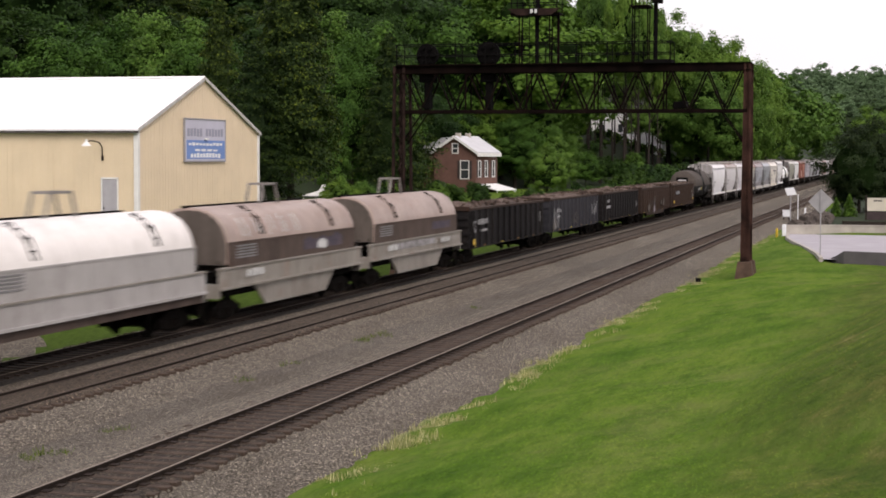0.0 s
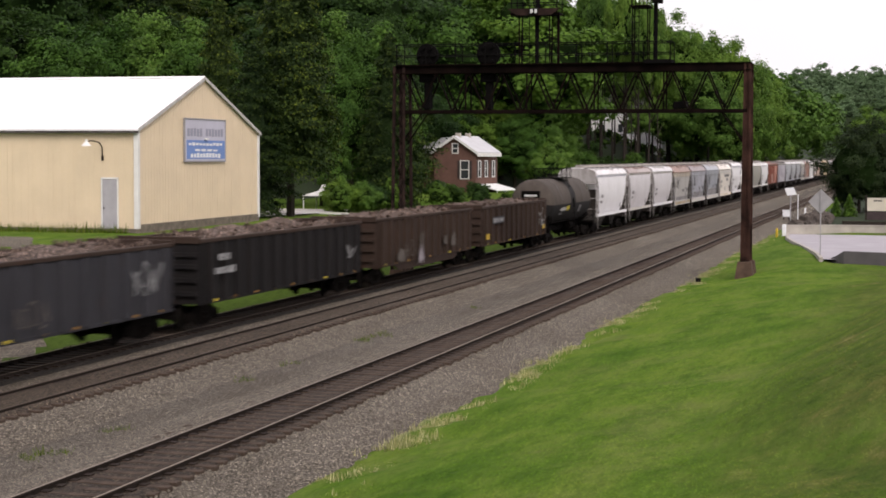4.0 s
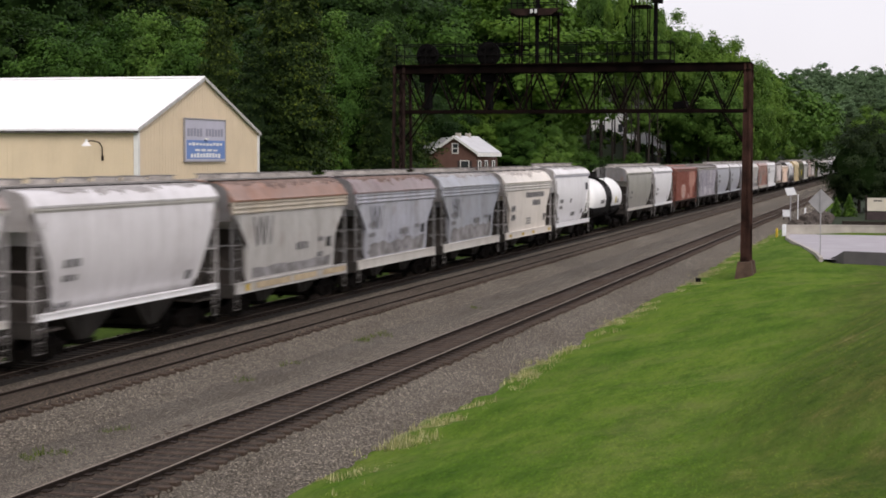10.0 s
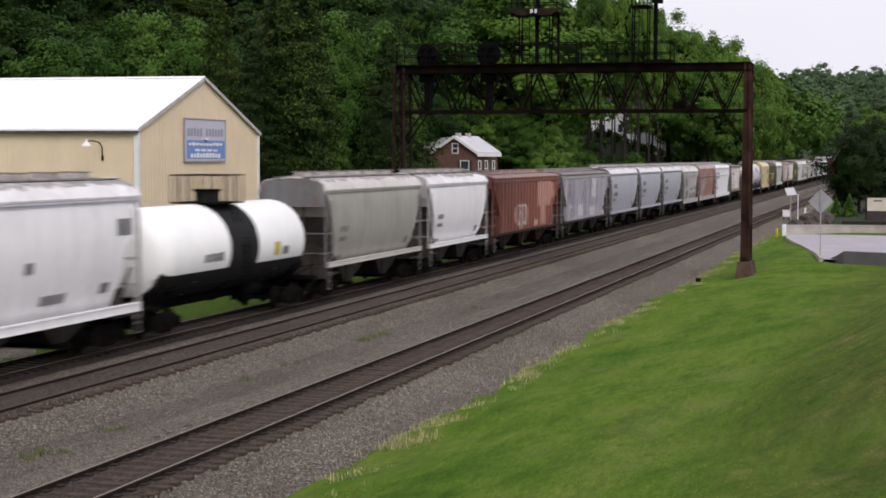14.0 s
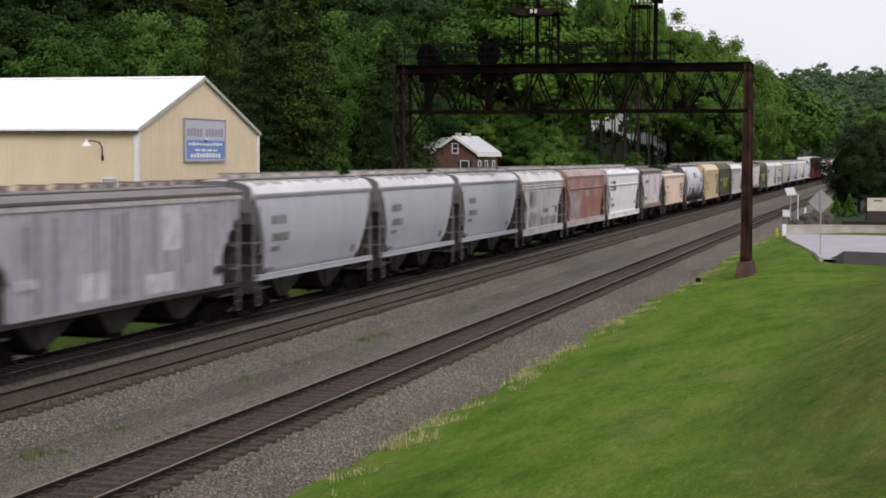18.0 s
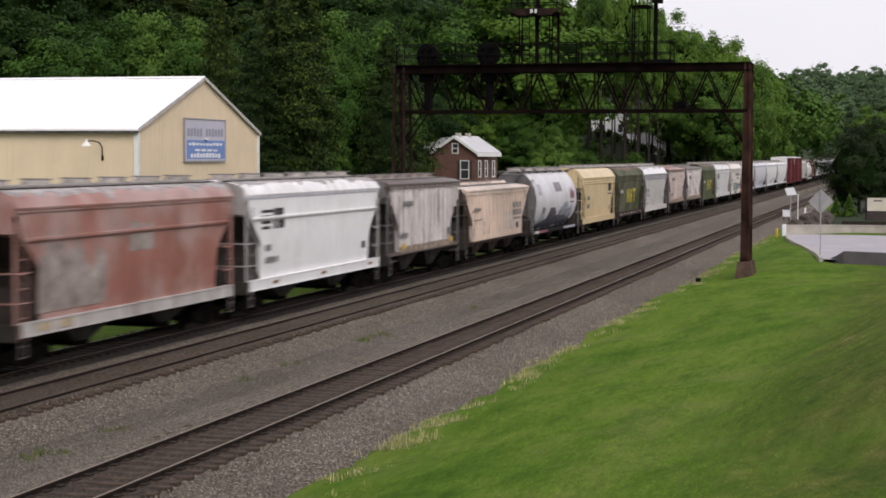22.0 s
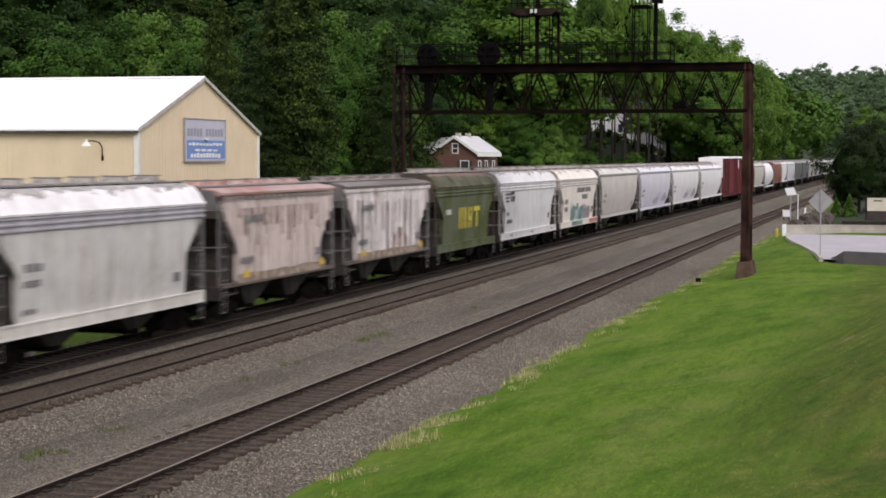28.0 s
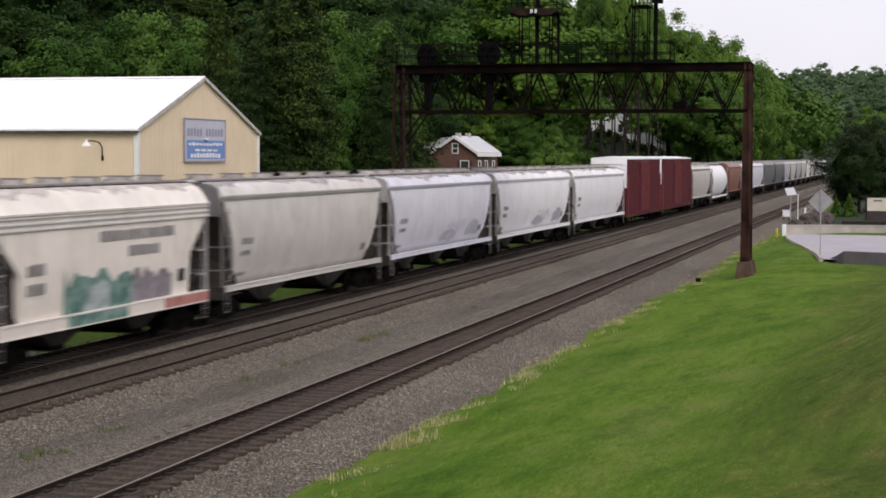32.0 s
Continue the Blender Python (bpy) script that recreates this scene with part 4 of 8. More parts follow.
def building_sign():
    g = thing("wall_sign", "lilac-grey and blue business sign on the gable wall", "sign", pose(72.43, 36.01, 2.34, 0, 0, 1.5))
    x0, x1, z0, z1 = 5.1, 10.55, 3.24, 5.4
    part("board", Shape().box(x0, x1, -0.06, 0.006, z0, z1, 0.01), MAT["sign_grey"], g)
    part("frame", Shape().box(x0 - 0.06, x0, -0.09, 0.006, z0 - 0.06, z1 + 0.06).box(x1, x1 + 0.06, -0.09, 0.006, z0 - 0.06, z1 + 0.06).box(x0, x1, -0.09, 0.006, z0 - 0.06, z0).box(x0, x1, -0.09, 0.006, z1, z1 + 0.06), MAT["sign_back"], g)
    part("blue_panel", Shape().box(x0 + 0.22, x1 - 0.08, -0.07, -0.061, z0 + 0.1, z0 + 1.08), MAT["sign_blue"], g, "blue lower panel")
    rnd = random.Random(3)
    for row, za, zb, a, b, mat, y in ((6, 4.5, 4.95, 5.4, 10.3, "sign_letter", -0.066), (5, 4.02, 4.2, 5.55, 10.2, "sign_white", -0.076), (2, 3.72, 3.88, 6.4, 9.6, "sign_white", -0.076), (5, 3.38, 3.66, 5.8, 9.9, "sign_white", -0.076)):
        k = row * 2
        for i in range(k):
            xa, xb = lerp(a, b, i / k), lerp(a, b, (i + 0.8) / k)
            if row == 6 and i == 5:
                continue
            part("lettering_bar", Shape().box(xa, xb, y, y + 0.004, za + rnd.uniform(0, 0.04), zb - rnd.uniform(0, 0.05)), MAT[mat], g)
    part("lamp", Shape().box(7.6, 7.95, -0.2, -0.07, 4.34, 4.44, 0.02), MAT["white_trim"], g)
    return g


building_sign()


def sash(parent, x, y, z, w, h, face, shut=True):
    """A window in a wall whose outward side is -y (face 0) or +x (face 1), with frame, pane, sill and shutters."""
    def bx(a0, a1, d0, d1, z0, z1):
        return Shape().box(x + a0, x + a1, y + d0, y + d1, z + z0, z + z1) if face == 0 else Shape().box(x - d1, x - d0, y + a0, y + a1, z + z0, z + z1)
    win = part("window", bx(-w / 2, w / 2, -0.03, 0.01, 0, h), MAT["glass"], parent, "dark sash window with white frame")
    fr = Shape()
    for a0, a1, z0, z1 in ((-w / 2 - 0.1, -w / 2, -0.1, h + 0.1), (w / 2, w / 2 + 0.1, -0.1, h + 0.1), (-w / 2, w / 2, -0.1, 0.0), (-w / 2, w / 2, h, h + 0.1), (-w / 2, w / 2, h / 2 - 0.04, h / 2 + 0.04)):
        b = bx(a0, a1, -0.08, 0.01, z0, z1)
        fr.add(b.v, b.f)
    part("window_frame", fr, MAT["white_trim"], win)
    if shut:
        for a in (-w / 2 - 0.42, w / 2 + 0.12):
            part("shutter", bx(a, a + 0.3, -0.06, 0.01, -0.05, h + 0.05), MAT["shutter"], win)


def brick_house():
    """Two-storey gabled brick house turned half towards the line."""
    g = thing("brick_house", "red-brown brick house with a pale metal roof", "house", pose(180.0, 47.85, 0.9, 0, 0, -99.0))
    W, D, H, R = 5.2, 6.2, 5.5, 7.15
    # local x: along the gable front towards the line; the gable is at y = 0, facing -y
    pts = [(-W, -1.0), (0, -1.0), (0, H), (-W / 2, R - 0.1), (-W, H)]
    part("wall", Shape().prism(pts, "y", 0.0, D), MAT["brick"], g, "red-brown brick walls")
    sl = (R - H) / (W / 2)
    for q in (0, 1):
        xe, xm = (0.35, -W / 2) if q == 0 else (-W - 0.35, -W / 2)
        z0, z1 = H - 0.35 * sl + 0.1, R + 0.1
        part("roof", Shape().prism([(xe, z0), (xm, z1), (xm, z1 - 0.12), (xe, z0 - 0.12)], "y", -0.3, D + 0.3), MAT["roof_pale"], g, "pale standing-seam metal roof")
        part("rake_board", Shape().prism([(xe, z0 + 0.02), (xm, z1 + 0.02), (xm, z1 - 0.3), (xe, z0 - 0.3)], "y", -0.36, -0.3), MAT["white_trim"], g)
    part("eave_board", Shape().box(0.3, 0.42, -0.3, D + 0.3, H - 0.62, H - 0.2), MAT["white_trim"], g)
    for y in (0.9, D - 2.6):
        part("chimney", Shape().box(-W / 2 - 0.3, -W / 2 + 0.3, y - 0.22, y + 0.22, R - 0.4, R + 0.42, 0.03), MAT["concrete"], g, "pale chimney")
    sash(g, -W / 2 + 0.05, 0.0, 5.3, 0.62, 1.0, 0, False)
    sash(g, -1.35, 0.0, 2.4, 0.95, 1.95, 0)
    for y in (1.0, 2.9, 5.0):
        sash(g, 0.0, y, 2.6, 0.62, 1.75, 1)
    porch = part("porch_roof", Shape().prism([(0.05, 1.75), (2.6, 1.1), (2.6, 1.0), (0.05, 1.6)], "y", 0.3, D - 0.2), MAT["white_roof"], g, "white porch roof")
    for y in (0.5, 3.0, 5.5, D - 0.4):
        part("porch_post", Shape().box(2.4, 2.52, y - 0.06, y + 0.06, -0.8, 1.08), MAT["white_trim"], porch)
    part("back_wing", Shape().prism([(2.2, -1.0), (7.2, -1.0), (7.2, H), (4.7, R - 0.25), (2.2, H)], "x", -W - 2.5, -W + 0.02), MAT["brick"], g, "brick back wing")
    part("wing_roof", Shape().prism([(1.9, H - 0.15), (4.7, R - 0.05), (7.5, H - 0.15), (7.5, H - 0.3), (4.7, R - 0.2), (1.9, H - 0.3)], "x", -W - 2.8, -W / 2 - 0.3), MAT["roof_pale"], g, "pale metal roof of the wing")
    return g


brick_house()


# ---- the freight train ----
# it rolls towards the camera; place along the line at t seconds of a point that lies at s
def train_x(s, t):
    k = t - 15.0
    return s - 17.854 * k + 0.0127 * k * k


SHARED = {}


def shared(key, make):
    if key not in SHARED:
        SHARED[key] = make()
    return SHARED[key]


def wheel_mesh():
    s = Shape()
    turn = [2 * math.pi * i / 20 for i in range(14)]
    rings = []
    for y, r in ((-0.07, 0.12), (-0.07, 0.2), (-0.03, 0.24), (-0.03, 0.37), (-0.065, 0.4), (-0.065, 0.445), (0.05, 0.452), (0.055, 0.475), (0.08, 0.475), (0.08, 0.3), (0.06, 0.1)):
        rings.append([(r * math.cos(t), y, r * math.sin(t)) for t in turn])
    return s.loft(rings).mesh("wheel", MAT["wheel"], 35)


def sideframe_mesh():
    pts = [(-1.2, 0.34), (-1.2, 0.62), (-0.95, 0.68), (-0.55, 0.84), (0.55, 0.84), (0.95, 0.68), (1.2, 0.62), (1.2, 0.34), (0.82, 0.36), (0.42, 0.2), (-0.42, 0.2), (-0.82, 0.36)]
    s = Shape().prism(pts, "y", -0.06, 0.06)
    s.rod((-0.92, -0.13, 0.47), (-0.92, 0.0, 0.47), 0.14, 10).rod((0.92, -0.13, 0.47), (0.92, 0.0, 0.47), 0.14, 10)
    return s.mesh("sideframe", MAT["truck"])


def spring_mesh():
    s = Shape()
    for x in (-0.2, 0.0, 0.2):
        s.rod((x, -0.08, 0.3), (x, -0.08, 0.6), 0.075, 8)
    return s.mesh("spring_nest", MAT["truck"])


def bogie(car, x):
    """A two-axle truck: sideframes, springs, bolster, axles and wheels."""
    b = new("truck")
    b.empty_display_size = 0.2
    b.parent = car
    b.matrix_basis = pose(x, 0, 0)
    for q in (-1, 1):
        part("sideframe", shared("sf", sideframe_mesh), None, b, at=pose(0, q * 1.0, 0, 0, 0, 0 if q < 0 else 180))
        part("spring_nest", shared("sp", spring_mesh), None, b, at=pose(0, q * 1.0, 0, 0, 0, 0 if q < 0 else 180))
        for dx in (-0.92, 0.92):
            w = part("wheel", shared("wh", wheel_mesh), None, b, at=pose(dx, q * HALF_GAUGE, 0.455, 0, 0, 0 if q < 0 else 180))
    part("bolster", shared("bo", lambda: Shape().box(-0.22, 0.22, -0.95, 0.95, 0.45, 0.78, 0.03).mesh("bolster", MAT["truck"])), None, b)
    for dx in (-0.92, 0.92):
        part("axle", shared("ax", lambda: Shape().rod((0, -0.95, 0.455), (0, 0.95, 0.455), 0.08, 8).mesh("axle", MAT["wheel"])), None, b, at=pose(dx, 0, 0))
    return b


def coupler_mesh():
    s = Shape().box(-0.75, 0.0, -0.09, 0.09, 0.74, 0.94, 0.02)
    s.prism([(-0.02, -0.2), (0.12, -0.2), (0.2, -0.05), (0.12, 0.16), (-0.02, 0.14)], "z", 0.68, 1.0)
    return s.mesh("coupler", MAT["wheel"])


def hose_mesh():
    s = Shape()
    pts = [(-0.3, 0.3, 0.8), (-0.12, 0.3, 0.62), (0.0, 0.26, 0.42), (0.12, 0.18, 0.36)]
    for a, b in zip(pts, pts[1:]):
        s.rod(a, b, 0.03, 6)
    return s.mesh("air_hose", MAT["black_steel"])


def car_base(name, label, L, truck_in=1.95, sill=True):
    car = thing(name, label, "freight car", group="cars of the freight train")
    hb = L / 2 - 0.62
    for q in (-1, 1):
        bogie(car, q * (L / 2 - truck_in))
        part("coupler", shared("cp", coupler_mesh), None, car, at=pose(q * (L / 2 - 0.1), 0, 0, 0, 0, 0 if q > 0 else 180))
        part("air_hose", shared("ho", hose_mesh), None, car, at=pose(q * (L / 2 - 0.14), 0, 0, 0, 0, 0 if q > 0 else 180))
    if sill:
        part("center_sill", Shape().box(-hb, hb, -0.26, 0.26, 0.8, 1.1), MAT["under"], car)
    return car, hb


def ladder(w, h, rungs, mat, depth=0.06):
    """Uprights and rungs in the x-z plane, from z = 0."""
    s = Shape().box(0, 0.022, -depth / 2, depth / 2, 0, h).box(w - 0.022, w, -depth / 2, depth / 2, 0, h)
    for i in range(rungs):
        z = h * (i + 0.6) / rungs
        s.rod((0.02, -0.02, z), (w - 0.02, -0.02, z), 0.011, 5)
    return s.mesh("ladder", mat)


HOOD = [(1.46, 2.1), (1.46, 2.85), (1.4, 3.16), (1.25, 3.5), (1.02, 3.77), (0.7, 3.96), (0.36, 4.05), (0.0, 4.08)]


def hood_side(z):
    for (ya, za), (yb, zb) in zip(HOOD, HOOD[1:]):
        if za <= z <= zb:
            return lerp(ya, yb, (z - za) / (zb - za)) + 0.01
    return 1.475


def flat_side(z):
    return 1.5 - 0.36 * max(0.0, (3.3 - z) / 1.8) ** 1.9 - 0.1 * max(0.0, z - 3.6) ** 2


def panel_side(z):
    return 1.47 - 0.09 * max(0.0, (2.9 - z) / 1.6) ** 2


def post_side(z):
    return 1.49


def round_side(z):
    return 1.53 * math.sqrt(max(0.02, 1 - ((z - 2.95) / 2.05) ** 2))


def decal(car, side, x0, x1, z0, z1, mat, name="lettering_bar"):
    """A thin painted patch on the near side that follows the side's bulge."""
    k = max(2, int((z1 - z0) / 0.3) + 1)
    s = Shape()
    rows = [[(x, -(side(lerp(z0, z1, i / k)) + d), lerp(z0, z1, i / k)) for i in range(k + 1)] for x in (x0, x1) for d in (0.012, 0.004)]
    for i in range(k):
        a, b, c, d = rows[0][i], rows[2][i], rows[2][i + 1], rows[0][i + 1]
        s.add([a, b, c, d], [(0, 1, 2, 3)])
        s.add([rows[1][i], rows[3][i], rows[3][i + 1], rows[1][i + 1]], [(3, 2, 1, 0)])
    return part(name, s, MAT[mat], car)


def stroke(car, side, x0, x1, z0, z1, w, mat, name="lettering_bar"):
    """One painted stroke that leans from (x0, z0) to (x1, z1), w to each side."""
    s = Shape()
    for k in range(5):
        x, z = lerp(x0, x1, k / 4), lerp(z0, z1, k / 4)
        dx, dz = (w, 0.0) if abs(z1 - z0) > abs(x1 - x0) else (0.0, w)
        s.v.extend([(x - dx, -(side(z) + 0.01), z - dz), (x + dx, -(side(z) + 0.01), z + dz)])
    s.f = [(2 * k, 2 * k + 1, 2 * k + 3, 2 * k + 2) for k in range(4)]
    return part(name, s, MAT[mat], car)


def lettering(car, side, x0, x1, z0, z1, mat, n, seed=1):
    """A line of unreadable lettering as n plain bars."""
    rnd = random.Random(seed)
    for i in range(n):
        w = (x1 - x0) / n
        decal(car, side, x0 + w * i, x0 + w * (i + rnd.uniform(0.6, 0.85)), z0, z1 - rnd.uniform(0, 0.15) * (z1 - z0), mat)


def blob(car, side, x0, x1, z0, z1, mat, seed=1, name="spray_paint", level=False):
    """A painted or grimy patch with a ragged outline, its top arched or level."""
    rnd = random.Random(seed)
    n = 14
    s = Shape()
    for i in range(n + 1):
        x = lerp(x0, x1, i / n)
        arch = rnd.uniform(0.55, 1.0) if level else math.sin(math.pi * (i + 0.5) / (n + 1)) ** 0.5
        top = lerp(z0 + 0.2, z1, arch * rnd.uniform(0.8, 1.0))
        low = z0 + (0.0 if level else rnd.uniform(0, 0.25) * (z1 - z0))
        s.v.extend((x, -(side(z) + 0.008), z) for z in (lerp(low, top, j / 5) for j in range(6)))
    s.f = [(6 * i + j, 6 * i + 6 + j, 6 * i + 7 + j, 6 * i + j + 1) for i in range(n) for j in range(5)]
    return part(name, s, MAT[mat], car)


def scrawl(car, side, x0, x1, z0, z1, mat, n, seed=1):
    """A hand-drawn tag: one thin line running up and down n times."""
    rnd = random.Random(seed)
    pts = []
    for i in range(n):
        x = lerp(x0, x1, (i + rnd.uniform(0.0, 0.6)) / n)
        z, up = rnd.uniform(z0, lerp(z0, z1, 0.3)), rnd.uniform(0.45, 1.0) * (z1 - z0)
        lean = rnd.uniform(-0.25, 0.35) * up
        leg = [(x + lean * t + 0.12 * math.sin(3.0 * t + i), z + up * t) for t in (0.0, 0.35, 0.7, 1.0)]
        pts += leg if i % 2 == 0 else leg[::-1]
    s = Shape()
    for k, (px, pz) in enumerate(pts):
        (ax, az), (bx, bz) = pts[max(0, k - 1)], pts[min(len(pts) - 1, k + 1)]
        far = max(0.01, math.hypot(bx - ax, bz - az))
        w = 0.022 + 0.016 * math.sin(k * 1.7 + seed)
        dx, dz = -(bz - az) / far * w, (bx - ax) / far * w
        y = -(side(pz) + 0.01)
        s.v.extend([(px - dx, y, pz - dz), (px + dx, y, pz + dz)])
    s.f = [(2 * k, 2 * k + 1, 2 * k + 3, 2 * k + 2) for k in range(len(pts) - 1)]
    return part("chalk_scrawl", s, MAT[mat], car)


def rib_patch(car, hb, ribs, x0, x1, z0, z1, mat):
    """A repainted patch on a ribbed side: on the sheet and over each rib."""
    decal(car, post_side, x0, x1, z0, z1, mat, "repainted_patch")
    a0 = hb - 1.75
    for i in range(ribs):
        x = lerp(-a0 + 0.1, a0 - 0.1, i / (ribs - 1))
        if x0 < x < x1:
            part("patch_on_rib", Shape().box(x - 0.034, x + 0.034, -1.566, -1.5, z0, z1), MAT[mat], car)


# darker paint for the groove under each roof, to draw its shadow line
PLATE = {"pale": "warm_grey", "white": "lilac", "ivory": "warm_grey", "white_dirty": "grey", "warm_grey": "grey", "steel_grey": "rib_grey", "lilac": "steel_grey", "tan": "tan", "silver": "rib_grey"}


# how each body style is shaped: side sill from and to, eave height, side outline, and the inset of the side's end at heights
STYLES = {
    "bulge": (1.38, 1.57, 4.32, flat_side, ((1.5, 1.42), (1.8, 1.38), (2.2, 1.28), (2.6, 1.12), (3.0, 0.92), (3.4, 0.7), (3.8, 0.48), (4.1, 0.34), (4.32, 0.26))),
    "panel": (1.04, 1.42, 4.1, panel_side, ((1.36, 1.46), (2.6, 1.46), (2.75, 1.42), (2.95, 1.22), (3.3, 0.84), (3.65, 0.42), (3.78, 0.3), (4.1, 0.26))),
    "ledge": (1.04, 1.42, 4.3, panel_side, ((1.36, 1.46), (2.6, 1.44), (2.8, 1.36), (3.1, 1.05), (3.5, 0.62), (3.7, 0.42), (4.0, 0.3), (4.3, 0.26))),
    "step": (1.16, 1.42, 4.2, flat_side, ((1.36, 1.2), (2.2, 1.16), (3.02, 1.1), (3.2, 0.98), (3.3, 0.42), (3.7, 0.32), (4.2, 0.28))),
    "rib": (1.34, 1.47, 4.08, post_side, ((1.42, 1.7), (2.3, 1.7), (2.6, 1.5), (3.0, 1.05), (3.4, 0.6), (3.7, 0.3), (4.08, 0.24))),
}


def covered_hopper(L, label, paint, ribs=0, bays=2, sill=None, roof=None, plate=None, side="flat", low=0.0, end=None, flat_roof=False, style="bulge", outlets=None, drop=0.0):
    """A covered hopper with sloped ends, side sills, roof hatches, end cages and ladders. low: how much lower its roof is, drop: how much lower its sill."""
    car, hb = car_base("covered_hopper_car", label, L)
    # light cars get darker end paints: grime and shade in one colour
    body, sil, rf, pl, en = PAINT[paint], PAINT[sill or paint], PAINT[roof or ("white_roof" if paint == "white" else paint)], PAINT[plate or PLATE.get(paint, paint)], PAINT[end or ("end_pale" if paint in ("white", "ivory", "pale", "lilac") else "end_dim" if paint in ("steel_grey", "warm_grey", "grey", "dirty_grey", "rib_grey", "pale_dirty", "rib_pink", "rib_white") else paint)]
    z0, z1, zt, prof, ends = STYLES["rib" if ribs else style]
    z0, z1, zt = z0 - drop, z1 - drop, zt - low
    a0 = hb - 1.75
    if side == "flat":
        zs, scale = ends[0][0] - drop, (zt - ends[0][0] + drop) / (ends[-1][0] - ends[0][0])
        levels = [(zs + (z - ends[0][0]) * scale, hb - e) for z, e in ends]
    else:
        prof = round_side
        levels = [(1.2, a0 - 0.2), (1.45, a0), (1.8, a0 + 0.3), (2.2, a0 + 0.55), (2.6, a0 + 0.65), (3.0, a0 + 0.65), (3.4, a0 + 0.65), (3.8, a0 + 0.65), (4.2, a0 + 0.65), (4.5, a0 + 0.65), (4.72, a0 + 0.64), (4.86, a0 + 0.62), (4.93, a0 + 0.6)]
        z0, z1 = 1.0, 1.2
    rings = [[(-e, -prof(z), z), (e, -prof(z), z), (e, prof(z), z), (-e, prof(z), z)] for z, e in levels]
    part("body", Shape().loft(rings), body, car, smooth=28)
    if side == "flat":
        curve = [(e, z) for z, e in levels if z < zt - 0.55]
        for q in (-1, 1):
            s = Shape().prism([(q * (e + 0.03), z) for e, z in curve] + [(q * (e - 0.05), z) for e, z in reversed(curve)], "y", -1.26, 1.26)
            # this dark tone holds both grime and the shade between cars
            part("slope_sheet", s, MAT["slope"], car, "sloping end sheet dark with grime and painted shade")
            # flanged rim where the side sheet meets the slope sheet
            for y in (-1, 1):
                rim = Shape()
                for (za, ea), (zb, eb) in zip(levels, levels[1:]):
                    rim.bar((q * (ea + 0.02), y * (prof(za) - 0.02), za), (q * (eb + 0.02), y * (prof(zb) - 0.02), zb), 0.05, 0.09)
                part("side_rim", rim, body, car)
    if side == "flat":
        if flat_roof:
            rise = [(1.46, zt + 0.0), (1.58, zt + 0.02), (1.58, zt + 0.1), (1.3, zt + 0.2), (0.7, zt + 0.27), (0.0, zt + 0.3)]
        elif style == "panel":
            rise = [(1.44, zt + 0.15), (1.54, zt + 0.16), (1.55, zt + 0.22), (1.46, zt + 0.3), (1.3, zt + 0.56), (1.12, zt + 0.74), (0.85, zt + 0.86), (0.0, zt + 0.93)]
        else:
            rise = [(1.4, zt + 0.12), (1.5, zt + 0.13), (1.51, zt + 0.19), (1.46, zt + 0.26), (1.34, zt + 0.44), (1.16, zt + 0.56), (0.85, zt + 0.64), (0.0, zt + 0.7)]
        part("roof", Shape().prism([(-y, z) for y, z in rise] + [(y, z) for y, z in reversed(rise[:-1])], "x", -hb, hb), rf, car, smooth=30)
        ze = rise[2][1]
        ztop = rise[-1][1]
        for q in (-1, 1):
            if flat_roof:
                edge = [(1.43, -0.06), (1.49, -0.06), (1.49, -0.16), (1.55, -0.16), (1.55, -0.02), (1.49, 0.0), (1.49, 0.06), (1.43, 0.06)]
            elif style == "panel":
                # the deep top chord with its three pressed flutes
                edge = [(1.43, -0.28), (1.49, -0.28)]
                for z in (-0.27, -0.11, 0.05):
                    edge += [(1.49, z), (1.53, z + 0.03), (1.53, z + 0.07), (1.49, z + 0.1)]
                edge += [(1.49, 0.2), (1.43, 0.2)]
            else:
                edge = [(1.39, -0.02), (1.45, -0.02), (1.45, 0.06), (1.505, 0.06), (1.505, 0.1), (1.45, 0.1), (1.45, 0.14), (1.39, 0.14)]
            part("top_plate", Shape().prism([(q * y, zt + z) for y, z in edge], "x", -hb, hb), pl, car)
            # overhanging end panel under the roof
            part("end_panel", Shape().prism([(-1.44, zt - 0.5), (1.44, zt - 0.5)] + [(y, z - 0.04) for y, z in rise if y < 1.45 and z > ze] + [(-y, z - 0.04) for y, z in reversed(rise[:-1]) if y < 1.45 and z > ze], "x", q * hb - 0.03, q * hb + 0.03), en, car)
    else:
        ztop, ze = 4.93, 4.4
        for q in (-1, 1):
            zz = [1.5 + 0.19 * i for i in range(18)]
            # discs darker than the barrel: shade on its ends, put into the colour
            part("end_cap", Shape().prism([(-prof(z) * 0.985, z) for z in zz] + [(prof(z) * 0.985, z) for z in reversed(zz)], "x", q * (a0 + 0.66) - 0.02, q * (a0 + 0.66) + 0.02), PAINT["end_dim"], car, "grimy grey barrel end with its shade painted in")
        for i in range(4):
            x = lerp(-a0 + 0.9, a0 - 0.5, i / 3)
            part("roof_hatch", Shape().rod((x, 0, 4.85), (x, 0, 5.06), 0.3, 10).rod((x, 0, 5.06), (x, 0, 5.16), 0.46, 10, 0.4), MAT["rib_board"], car, "raised round roof hatch", smooth=40)
    # roof walk and hatches
    for y in (-0.62, 0.62):
        s = Shape().box(-hb - 0.1, hb + 0.1, y - 0.16, y + 0.16, ztop - 0.02, ztop + 0.005)
        k = 7
        for i in range(k):
            x = lerp(-hb + 0.2, hb - 0.2, i / (k - 1))
            s.box(x - 0.03, x + 0.03, y - 0.15, y + 0.15, ztop - 0.16, ztop - 0.02)
